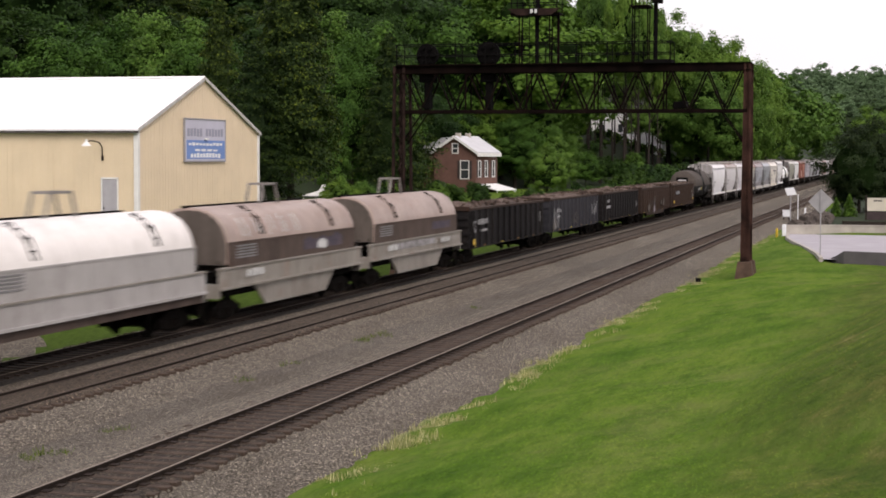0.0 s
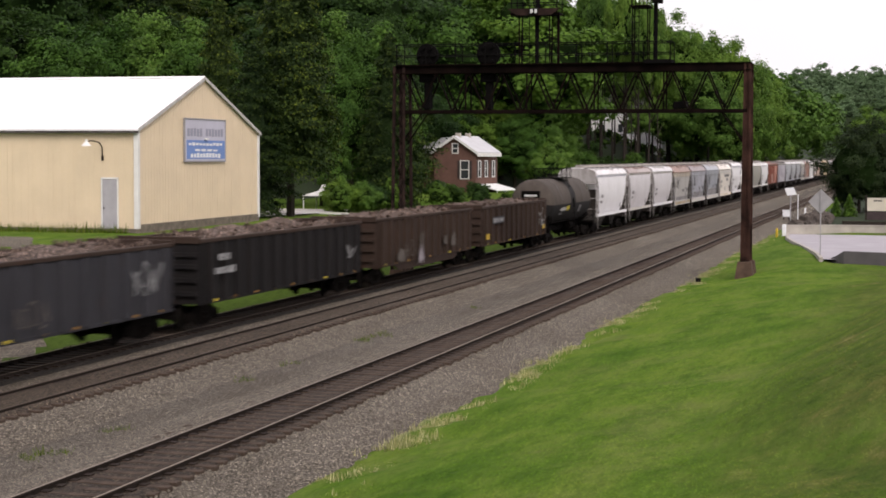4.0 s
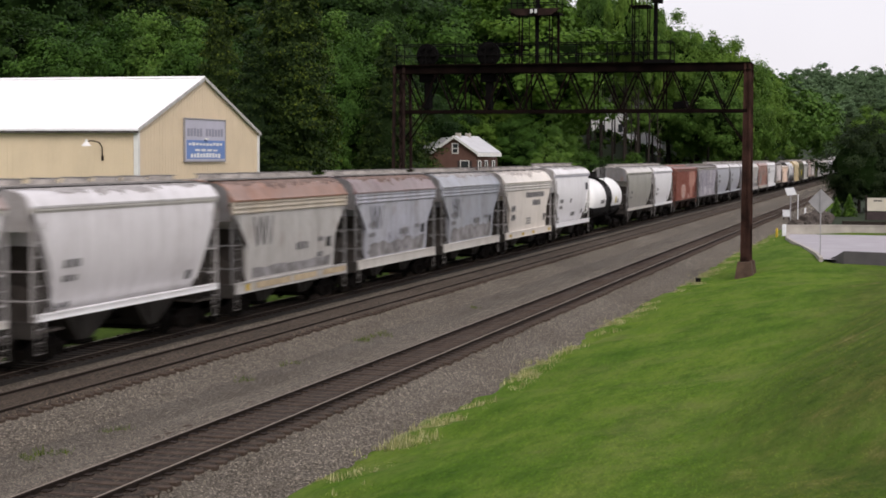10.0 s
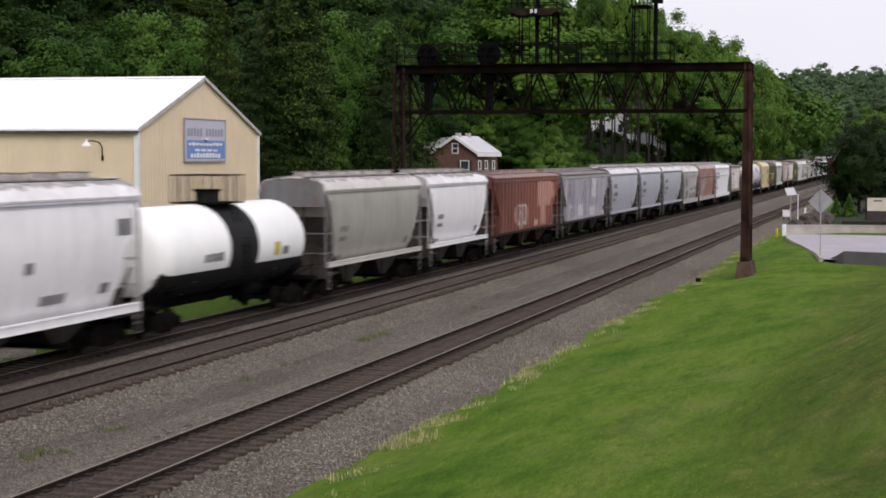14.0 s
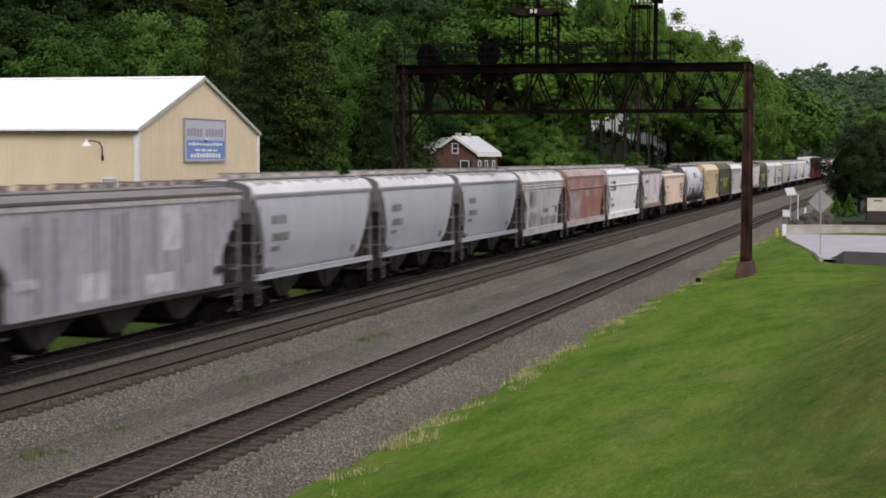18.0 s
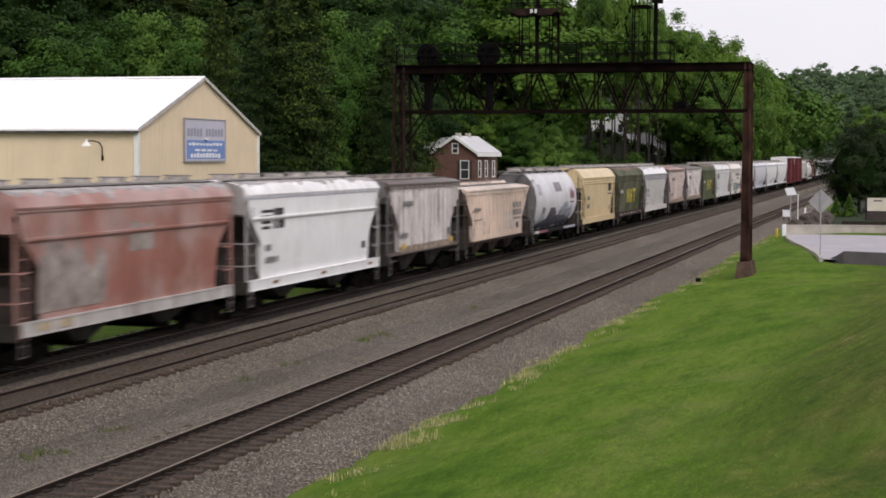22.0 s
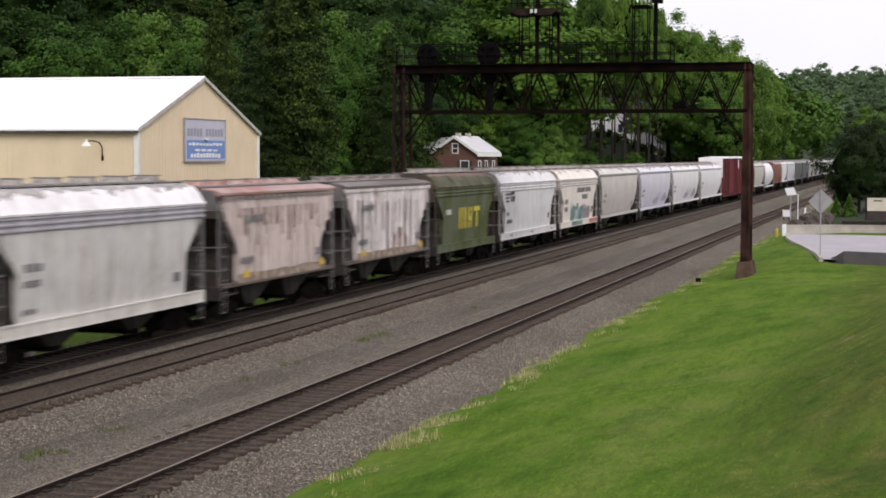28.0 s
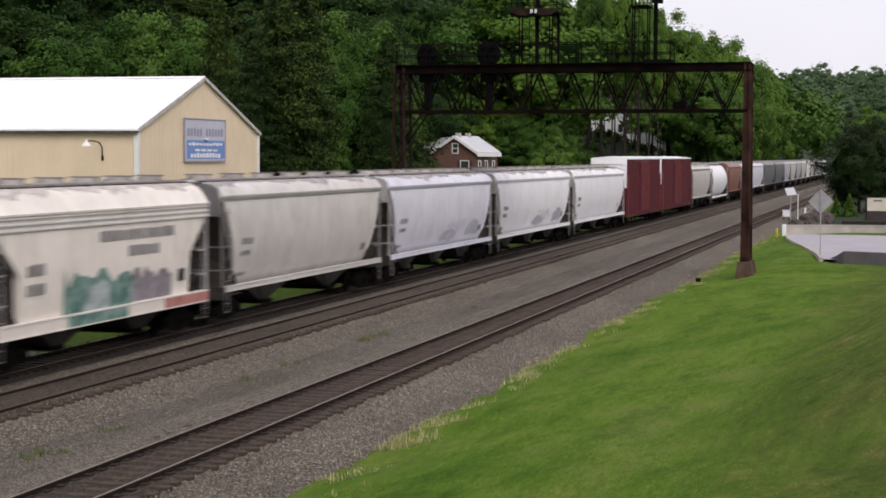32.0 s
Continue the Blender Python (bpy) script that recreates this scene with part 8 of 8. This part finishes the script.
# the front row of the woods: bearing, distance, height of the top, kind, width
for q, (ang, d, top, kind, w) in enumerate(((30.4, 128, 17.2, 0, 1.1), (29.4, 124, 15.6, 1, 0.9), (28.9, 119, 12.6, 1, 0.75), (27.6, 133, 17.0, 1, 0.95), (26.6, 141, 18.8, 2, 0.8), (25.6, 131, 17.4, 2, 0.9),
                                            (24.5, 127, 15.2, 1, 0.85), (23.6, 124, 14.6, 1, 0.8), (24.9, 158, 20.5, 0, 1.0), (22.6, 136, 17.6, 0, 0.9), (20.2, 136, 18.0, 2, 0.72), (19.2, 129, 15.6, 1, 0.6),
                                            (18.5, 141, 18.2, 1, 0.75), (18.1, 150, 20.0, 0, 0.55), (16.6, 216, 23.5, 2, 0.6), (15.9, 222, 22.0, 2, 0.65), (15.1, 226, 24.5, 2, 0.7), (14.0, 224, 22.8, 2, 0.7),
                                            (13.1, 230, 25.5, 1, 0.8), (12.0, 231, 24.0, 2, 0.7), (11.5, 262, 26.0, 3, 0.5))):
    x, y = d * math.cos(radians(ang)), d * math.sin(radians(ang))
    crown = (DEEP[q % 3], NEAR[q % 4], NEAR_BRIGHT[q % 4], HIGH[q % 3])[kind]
    tree(x, y, top - ground_z(x, y), crown, ("deep green broadleaf tree at the wood's edge", "mid-green broadleaf tree at the wood's edge", "light green broadleaf tree at the wood's edge", "high-crowned tree before the white house")[kind], w * 1.15, group="woods on the hillside")

# lower trees that fill the wood's edge beyond the brick house
for q, (ang, d, h) in enumerate(((15.6, 207, 10.5), (14.9, 204, 9.0), (14.2, 210, 11.5), (13.5, 206, 10.0), (12.8, 211, 12.0), (12.1, 214, 9.5))):
    x, y = d * math.cos(radians(ang)), d * math.sin(radians(ang))
    tree(x, y, h, (NEAR_BRIGHT if q % 3 else NEAR)[q % 3], "young broadleaf tree filling the wood's edge", 1.25, group="woods on the hillside")

# conifers and broadleaf trees beside the building and the house
tree(95.5, 37.3, 18.0, SPRUCES[0], "tall dark spruce with light green tips", 0.8, "spruce_tree", "conifer", "spruces by the building")
tree(92.0, 38.3, 10.5, SPRUCES[2], "dark spruce with light tips beside the pale road", 1.0, "spruce_tree", "conifer", "spruces by the building")
tree(104.5, 46.0, 15.0, SPRUCES[1], "dark spruce beside the yellow building", 0.7, "spruce_tree", "conifer", "spruces by the building")
tree(119.5, 38.6, 13.6, SPRUCES[2], "dark spruce standing by the signal bridge", 0.85, "spruce_tree", "conifer", "spruces by the building")
tree(126.0, 39.6, 9.0, SPRUCES[1], "smaller dark spruce by the brick house", 0.75, "spruce_tree", "conifer", "spruces by the building")
tree(112.0, 40.5, 6.0, NEAR[1], "young yellow-green tree between the spruces", 0.7)
tree(165.0, 36.2, 5.7, SHRUBS_BRIGHT[0], "bright green bushy tree beside the brick house", 1.0)
tree(177.0, 37.9, 6.7, SHRUBS_BRIGHT[1], "bright green bushy tree above the hedge", 0.9)
tree(227.0, 37.4, 5.0, SHRUBS_BRIGHT[1], "light green young tree at the line's edge", 0.8)
tree(238.0, 40.0, 5.0, CROWNS[1], "dark broadleaf tree behind the hedge", 1.0)
tree(205.0, 40.0, 5.0, CROWNS[3], "dark broadleaf tree behind the hedge", 1.1)
tree(170.5, 5.3, 10.0, PINE[0], "broad dark pine beside the parking lot", 1.0, "pine_tree", "conifer")
tree(171.0, 6.6, 7.0, PINE[1], "smaller dark pine beside the track", 0.5, "pine_tree", "conifer")
tree(176.0, 1.6, 9.6, PINE[1], "broad dark pine beside the parking lot", 1.1, "pine_tree", "conifer")
for q, (x, y, h) in enumerate(((395, 9.2, 20), (430, 4.0, 22), (350, -2.0, 18), (500, 10.0, 20), (560, 3.0, 24))):
    tree(x, y, h, BRIGHT[q % 4], "light green broadleaf tree beyond the pines", 1.0)


for q, (d, ang, top) in enumerate(((296, 9.75, 35.5), (302, 9.2, 34.0), (298, 8.75, 33.2), (304, 8.2, 33.0), (300, 7.7, 30.8), (306, 7.1, 30.6), (299, 6.6, 28.6), (303, 6.1, 27.8), (305, 5.7, 25.2), (330, 5.3, 24.6), (345, 4.95, 23.6), (318, 7.4, 30.0), (322, 6.3, 27.6), (330, 5.6, 26.0))):
    x, y = d * math.cos(radians(ang)), d * math.sin(radians(ang))
    tree(x, y, top - ground_z(x, y), HIGH[q % 3] if ang > 8.4 else BRIGHT[q % 4], "tall light green broadleaf tree at the edge of the woods", 0.36 if ang > 8.4 else 0.62 + 0.06 * (q % 4), group="woods on the hillside")


for q in range(11):
    d, ang = 232 + 7 * q, 8.9 + (q * 0.83) % 2.1
    x, y = d * math.cos(radians(ang)), d * math.sin(radians(ang))
    tree(x, y, 27.0 + 1.5 * (q % 3), HIGH[q % 3], "slender tree with a bare lower trunk", 0.36, group="slender trees before the white house")
    tree(x - 6.0, y + 1.5 - (q % 3), (3.4 if q < 5 else 2.3) + 0.4 * (q % 3), SHRUBS[q % 3], "dark green undergrowth below the slender trees", 1.2, "shrub", "shrub", "undergrowth shrubs", False, 0.1)


for q, (d, ang, h) in enumerate(((292, 8.5, 11.5), (297, 8.95, 10.5), (290, 9.35, 10.0), (300, 9.75, 12.5), (286, 11.0, 12.0))):
    x, y = d * math.cos(radians(ang)), d * math.sin(radians(ang))
    tree(x, y, h, HIGH[q % 3], "young tree with leafy crown before the white house", 0.85, group="slender trees before the white house")
for q in range(7):
    d, ang = 270 + 5 * q, 8.6 + (q * 1.07) % 2.3
    x, y = d * math.cos(radians(ang)), d * math.sin(radians(ang))
    tree(x, y, 26.0, HIGH[q % 3], "slender tree with a bare lower trunk", 0.24, group="slender trees before the white house")


for q in range(16):
    x, y = 316.0 - 5.0 * (q % 3), 42.0 + 1.1 * q
    tree(x, y, 1.7 + 0.4 * (q % 3), SHRUBS_BRIGHT[q % 2] if q % 3 else SHRUBS[0], "green undergrowth before the white house", 1.1, "shrub", "shrub", "undergrowth shrubs", False, 0.1)


CONE = spruce_mesh(77, 4500, MAT["leaf"], 0.24, 0.02, 0.03, "leaf_bright", 0.9)


def hedge():
    rnd = random.Random(5)
    x = 131.0
    while x < 330:
        y = 30.4 + rnd.uniform(-0.5, 0.9)
        tree(x, y, rnd.uniform(3.6, 4.9) * (0.62 if x < 178 else 1.0) + 0.6, SHRUBS[rnd.randrange(3)], "dense dark green trackside shrub", rnd.uniform(0.8, 1.0), "shrub", "shrub", "trackside shrubs", False, 0.2)
        x += rnd.uniform(3.2, 4.6)


hedge()
for x, y, h in ((109.0, 38.9, 2.7), (110.4, 37.6, 2.4)):
    tree(x, y, h, ROUND, "clipped bright green rounded bush by the road", 1.0, "bush", "bush", "clipped bushes", False, 0.1)
for x, y, h, w in ((108.0, 38.4, 2.5, 0.8), (110.0, 37.9, 2.3, 0.9), (113.0, 37.6, 2.2, 0.9), (116.0, 37.4, 2.6, 0.9), (124.0, 36.0, 2.2, 1.1), (125.5, 35.4, 2.0, 1.1), (128.0, 35.6, 1.8, 1.1), (131.5, 34.6, 1.7, 1.1), (141.0, 41.0, 2.0, 1.1), (146.0, 42.5, 2.0, 1.1), (151.0, 40.0, 1.8, 1.1), (136.0, 38.5, 1.8, 1.1)):
    tree(x, y, h, SHRUBS[int(x) % 3] if x > 111 and int(x) % 4 else SHRUBS_BRIGHT[int(x) % 2], "rounded green garden shrub near the house", w, "shrub", "shrub", "garden shrubs", False, 0.1)
for x, y, h in ((158.0, 7.0, 1.9), (158.5, 5.8, 2.2)):
    tree(x, y, h, CONE, "small pointed evergreen shrub behind the low wall", 1.6, "evergreen_shrub", "shrub", "evergreen shrubs", False)


# ---- the lot, its walls, signs and small things ----
def lot():
    xs = [125.5, 120, 115, 110, 105, 100, 95, 91.5, 89.5]
    s = Shape()
    for x in xs:
        s.v.extend([(x, kerb_y(x), lot_z(x)), (x, -30.0, lot_z(x))])
    s.f = [(2 * i, 2 * i + 1, 2 * i + 3, 2 * i + 2) for i in range(len(xs) - 1)]
    lotp = thing("pavement", "pale lilac-grey paved parking lot", "pavement", kind="structure")
    part("lot_surface", s, MAT["pavement"], lotp)
    for xa, xb in zip(xs, xs[1:]):
        k = Shape().bar((xa, kerb_y(xa) + 0.09, lot_z(xa) - 0.25), (xb, kerb_y(xb) + 0.09, lot_z(xb) - 0.25), 0.2, 0.7)
        part("kerb_stone", k, MAT["concrete"], lotp, "pale concrete kerb")
    far = thing("low_wall", "low curved pale concrete wall round the lot", "wall", kind="structure")
    pts = [(125.2, 9.25), (126.4, 7.0), (126.9, 4.5), (126.9, 2.0), (126.2, -1.5), (124.8, -5.0)]
    for i, ((xa, ya), (xb, yb)) in enumerate(zip(pts, pts[1:])):
        part("wall_panel", Shape().bar((xa, ya, 0.32), (xb, yb, 0.32), 0.25, 0.8), MAT["concrete"], far)
        part("coping", Shape().bar((xa, ya, 0.755), (xb, yb, 0.755), 0.34, 0.07), MAT["concrete"], far)
    part("end_pier", Shape().box(124.95, 125.45, 9.15, 9.45, -0.3, 0.82, 0.03), MAT["sign_white"], far, "white painted end pier")
    fence = thing("board_fence", "low dark weathered board fence behind the wall", "fence")
    for i in range(5):
        part("board", Shape().box(129.0, 129.1, 5.2 - 2.0 * i - 1.95, 5.2 - 2.0 * i, 0.0, 0.98), MAT["bark"], fence)
        part("post", Shape().box(128.95, 129.15, 5.2 - 2.0 * i - 0.05, 5.2 - 2.0 * i + 0.05, -0.5, 1.02), MAT["bark"], fence)
    near = thing("dark_wall", "dark grey wall edging the lot above the grass", "wall", kind="structure")
    line = ((91.0, 4.55, 0.3), (89.6, 3.95, 0.62), (88.8, 3.5, 0.93), (87.2, 0.5, 0.95), (86.4, -7.0, 0.98))
    for (xa, ya, ha), (xb, yb, hb) in zip(line, line[1:]):
        part("wall_panel", Shape().loft([[(xa, ya, -0.7), (xa + 0.38, ya - 0.12, -0.7), (xa + 0.38, ya - 0.12, ha), (xa, ya, ha)], [(xb, yb, -0.7), (xb + 0.38, yb - 0.12, -0.7), (xb + 0.38, yb - 0.12, hb), (xb, yb, hb)]]), MAT["dark_wall"], near)
    part("lot_edge", Shape().prism([(90.8, 4.1), (89.2, 3.3), (87.6, 0.5), (86.8, -7.0), (93.0, -7.0), (93.0, 4.1)], "z", -0.2, 0.5), MAT["pavement"], near)


lot()


def diamond_sign():
    g = thing("road_sign", "diamond road sign on a thin post, seen from behind", "road sign", pose(91.4, 4.86, 0.22))
    part("post", Shape().box(-0.03, 0.03, -0.03, 0.03, -0.3, 3.9), MAT["sign_back"], g)
    part("plate", Shape().prism([(-0.68, 3.25), (0, 2.57), (0.68, 3.25), (0, 3.93)], "x", 0.035, 0.045), MAT["sign_back"], g, "grey bare metal back")
    return g


diamond_sign()


MAT["cream"] = surface("cream_board", (0.58, 0.54, 0.45), 0.6, 0, 0.08, 1, 20, 0.02)


def notice_board():
    g = thing("notice_board", "white notice board on two brown posts", "sign", pose(150.0, 0, 0))
    for y in (4.05, 2.0):
        part("post", Shape().box(-0.08, 0.08, y - 0.08, y + 0.08, -0.6, 2.5), MAT["bark"], g)
    part("board", Shape().box(-0.16, -0.09, 2.1, 3.95, 1.12, 2.28), MAT["cream"], g)
    for i in range(4):
        part("lettering_bar", Shape().box(-0.168, -0.162, 3.28 - i * 0.19, 3.42 - i * 0.19, 1.95, 2.1), MAT["mark_black"], g)
    part("lower_panel", Shape().box(-0.14, -0.1, 2.1, 3.95, 0.0, 1.05), MAT["shutter"], g, "brown lower panel")
    return g


notice_board()


def boulders():
    rnd = random.Random(11)
    for x, y, r in ((140.0, 8.6, 0.8), (141.5, 8.0, 0.95), (139.0, 7.5, 0.6), (142.6, 7.3, 0.85), (138.5, 9.2, 0.5), (144.0, 8.9, 0.8), (137.5, 8.1, 0.45), (140.8, 9.5, 0.55), (139.6, 6.9, 0.42), (143.2, 9.8, 0.6)):
        s = Shape()
        rings = []
        seed = rnd.uniform(0, 50)
        for i in range(8):
            a = math.pi * (i + 0.5) / 8
            ring = []
            for t in range(11):
                d = Vector((math.sin(a) * math.cos(t * 0.571), math.sin(a) * math.sin(t * 0.571), -math.cos(a)))
                k = r * (1.0 + 0.55 * noise.noise(d * 1.7 + Vector((seed, 0, 0)))) * rnd.uniform(0.9, 1.08)
                ring.append((d.x * k, d.y * k, d.z * k * 0.85))
            rings.append(ring)
        s.loft(rings)
        b = solid("boulder", s, MAT["rock"], "rough grey boulder beside the track", "boulder", group="boulders beside the track")
        b.matrix_basis = pose(x, y, ground_z(x, y) + r * 0.35)


boulders()


def trackside():
    a = thing("relay_cabinet", "small white equipment cabinet beside the track", "cabinet", pose(164.0, 12.0, -0.45))
    part("cabinet_body", Shape().box(-0.3, 0.3, -0.35, 0.35, 0.45, 1.05, 0.03), MAT["sign_white"], a)
    part("cabinet_door", Shape().box(-0.32, -0.3, -0.3, 0.3, 0.5, 1.0), MAT["sign_white"], a)
    for y in (-0.25, 0.25):
        part("leg", Shape().box(-0.05, 0.05, y - 0.05, y + 0.05, -0.2, 0.45), MAT["rail_side"], a)
    part("lid", Shape().box(-0.36, 0.36, -0.4, 0.4, 1.05, 1.1, 0.01), MAT["sign_white"], a)
    b = thing("trackside_sign", "tilted white blank plate on a thin post", "sign", pose(150.0, 10.62, -0.5))
    part("post", Shape().rod((0, 0, -0.2), (0, 0, 3.6), 0.05, 6), MAT["sign_back"], b)
    part("plate", Shape().prism([(-0.55, 3.0), (0.3, 2.9), (0.55, 3.55), (-0.25, 3.65)], "x", -0.09, -0.06), MAT["sign_white"], b)
    for y, h, r in ((9.77, 3.1, 0.05), (9.15, 1.9, 0.11)):
        m = thing("marker_post", "slim white marker post beside the track", "post", pose(147.0, y, -0.5), "marker posts")
        part("shaft", Shape().rod((0, 0, -0.1), (0, 0, h), r, 8, r * 0.7), MAT["sign_white"], m)
        part("foot", Shape().rod((0, 0, -0.1), (0, 0, 0.3), r * 2.2, 8), MAT["concrete"], m)
    c = thing("hydrant", "small yellow hydrant at the top of the grass", "hydrant", pose(126.5, 9.95, -0.35))
    part("barrel", Shape().rod((0, 0, -0.1), (0, 0, 0.62), 0.085, 10), MAT["yellow"], c)
    part("bonnet", Shape().rod((0, 0, 0.62), (0, 0, 0.82), 0.12, 10, 0.04), MAT["yellow"], c)
    part("nozzle", Shape().rod((-0.28, 0, 0.45), (0.28, 0, 0.45), 0.07, 8), MAT["yellow"], c)
    d = thing("ground_box", "small black steel box at the grass edge", "box", pose(82.6, 10.35, -0.42))
    part("box_body", Shape().box(-0.1, 0.1, -0.12, 0.12, 0.0, 0.18, 0.02), MAT["black_steel"], d)
    part("box_lid", Shape().box(-0.12, 0.12, -0.14, 0.14, 0.18, 0.21), MAT["black_steel"], d)


trackside()


def pale_road():
    """The road and forecourt behind the yellow building."""
    r = thing("road", "pale grey road beyond the yellow building", "road", kind="structure")
    s = Shape()
    for x in (89.5, 95, 102, 110, 116):
        s.v.extend([(x, 36.9 + (x - 89) * 0.1, ground_z(x, 36.5) + 0.12), (x, 60.0, ground_z(x, 44.0) + 0.2)])
    s.f = [(2 * i, 2 * i + 2, 2 * i + 3, 2 * i + 1) for i in range(4)]
    part("road_surface", s, MAT["asphalt_pale"], r)
    for i in range(7):
        y = 36.4 + 1.2 * i
        part("kerb_stone", Shape().box(103.6, 103.9, y, y + 1.18, 1.2, 2.05), MAT["white_trim"], r, "whitewashed low kerb wall")
    t = thing("pavilion_tent", "small white peaked canopy beyond the road", "tent", pose(118.0, 43.1, 1.3))
    part("canopy", Shape().loft([[(-1.5, -1.5, 1.5), (1.5, -1.5, 1.5), (1.5, 1.5, 1.5), (-1.5, 1.5, 1.5)], [(-0.5, -0.5, 1.9), (0.5, -0.5, 1.9), (0.5, 0.5, 1.9), (-0.5, 0.5, 1.9)], [(-0.06, -0.06, 2.9), (0.06, -0.06, 2.9), (0.06, 0.06, 2.9), (-0.06, 0.06, 2.9)]]), MAT["white_trim"], t)
    for x in (-1.4, 1.4):
        for y in (-1.4, 1.4):
            part("pole", Shape().rod((x, y, -0.2), (x, y, 1.5), 0.05, 6), MAT["white_trim"], t)


pale_road()


def driveway():
    """A patch of grey gravel drive on the verge before the long wall."""
    s = Shape()
    n = 9
    for i in range(15):
        x = 40.0 + 2.0 * i
        for j in range(n):
            y = lerp(0.59 * x - 1.2, 0.59 * x + 4.4, j / (n - 1)) + 0.35 * noise.noise(Vector((x * 0.4, j * 0.9, 1.0)))
            s.v.append((x, y, ground_z(x, y) + (0.05 if 0 < j < n - 1 and 0 < i < 14 else -0.1)))
    s.f = [(i * n + j, (i + 1) * n + j, (i + 1) * n + j + 1, i * n + j + 1) for i in range(14) for j in range(n - 1)]
    solid("driveway", s, MAT["ballast"], "grey gravel drive on the grass verge", "driveway", "structure", 60)


driveway()


def white_house():
    g = thing("white_house", "white house half hidden behind the trees", "house", pose(322.0, 47.6, 8.2))
    part("wall", Shape().box(0, 8, 0, 14.4, -3, 7.0), MAT["white_roof"], g)
    part("roof", Shape().prism([(-0.4, 6.9), (4.0, 9.2), (8.4, 6.9), (8.4, 6.7), (4.0, 9.0), (-0.4, 6.7)], "y", -0.4, 14.8), MAT["roof_dark"], g)
    for y in (2.0, 5.2, 8.4, 12.0):
        w = part("window", Shape().box(-0.03, 0.0, y - 0.45, y + 0.45, 2.4, 3.9), MAT["glass"], g)
        part("window_frame", Shape().box(-0.05, -0.0305, y - 0.55, y - 0.45, 2.3, 4.0).box(-0.05, -0.0305, y + 0.45, y + 0.55, 2.3, 4.0), MAT["white_trim"], w)
    return g


MAT["roof_dark"] = surface("dark_shingle", (0.08, 0.08, 0.085), 0.9, 0, 0.2, 2, 20, 0.1)
white_house()


# ---- weeds and grass ----
MAT["blade"] = leaf_material("grass_blades", (0.05, 0.09, 0.006), (0.1, 0.15, 0.01), (0.24, 0.24, 0.06))
MAT["straw"] = leaf_material("dry_grass_blades", (0.2, 0.22, 0.08), (0.42, 0.39, 0.25), (0.62, 0.57, 0.43))


def blades(s, rnd, x, y, z, n, h, spread):
    for k in range(n):
        a = rnd.uniform(0, 6.28)
        px, py = x + rnd.gauss(0, spread), y + rnd.gauss(0, spread)
        hh = h * rnd.uniform(0.5, 1.2)
        w = 0.008 + 0.02 * h
        lean = hh * rnd.uniform(0.1, 0.7)
        s.add([(px - w * math.sin(a), py + w * math.cos(a), z - 0.02), (px + w * math.sin(a), py - w * math.cos(a), z - 0.02), (px + lean * math.cos(a), py + lean * math.sin(a), z + hh)], [(0, 1, 2)])


def lawn():
    """Short mown blades over the bank, combed one way by the mower."""
    rnd = random.Random(77)
    s = Shape()
    for k in range(110000):
        x = 15.0 + 75.0 * rnd.random() ** 1.35
        y = rnd.uniform(0.01 * x - 0.3, min(10.5, 0.33 * x + 1.2))
        z = ground_z(x, y)
        a = rnd.uniform(-1.1, 1.1)
        h = rnd.uniform(0.01, 0.026)
        w, t = rnd.uniform(0.01, 0.02), rnd.uniform(0.035, 0.08)
        s.add([(x + w * math.sin(a), y - w * math.cos(a), z + 0.002), (x + t * math.cos(a), y + t * math.sin(a), z + h), (x - w * math.sin(a), y + w * math.cos(a), z + 0.002)], [(0, 1, 2)])
    s.f = [(a, c, b) if (Vector(s.v[b]) - Vector(s.v[a])).cross(Vector(s.v[c]) - Vector(s.v[a])).z < 0 else (a, b, c) for a, b, c in s.f]
    solid("mown_grass", s, MAT["lawn"], "short mown green grass on the bank", "grass", "stuff")


lawn()


def grass_tufts():
    rnd = random.Random(31)
    edge, weeds = Shape(), Shape()
    for k in range(3400):
        x = 24 + 110 * rnd.random() ** 1.6
        y = 10.55 + rnd.gauss(0, 0.32) + 0.4 * noise.noise(Vector((x * 0.3, 0.0, 4.0)))
        if noise.noise(Vector((x * 0.55, y * 0.5, 8.0))) < 0.06:
            continue
        blades(edge, rnd, x, y, max(ground_z(x, y), -0.5), 6, rnd.uniform(0.06, 0.2), 0.08)
    for x, y in ((53.2, 17.9), (54.0, 17.9), (54.8, 17.9), (52.6, 17.8), (42.5, 17.95), (46.0, 17.98), (30.4, 17.7), (31.0, 17.3), (30.0, 17.5), (65.5, 17.55), (33.5, 17.6)):
        for q in range(4):
            blades(weeds, rnd, x + rnd.gauss(0, 0.25), y + rnd.gauss(0, 0.15), -0.43, 14, 0.16, 0.1)
    for k in range(900):
        y = rnd.uniform(36.2, 62.0)
        x = 71.6 - abs(rnd.gauss(0, 0.5)) - (y - 36) * 0.026
        blades(weeds, rnd, x, y, ground_z(x, y), 5, rnd.uniform(0.2, 0.55), 0.12)
    solid("edge_grass", edge, MAT["straw"], "ragged dry grass along the ballast edge", "grass", "stuff")
    solid("weeds", weeds, MAT["blade"], "yellow-green weeds in the ballast and by the wall", "weeds", "stuff")


grass_tufts()


def motions():
    """Every car of the train rolls along its track at the train's speed."""
    for car, s in TRAIN:
        walk(car, [(t, pose(train_x(s, t), Y_TRAIN, 0)) for t in range(0, 33, 4)])


motions()
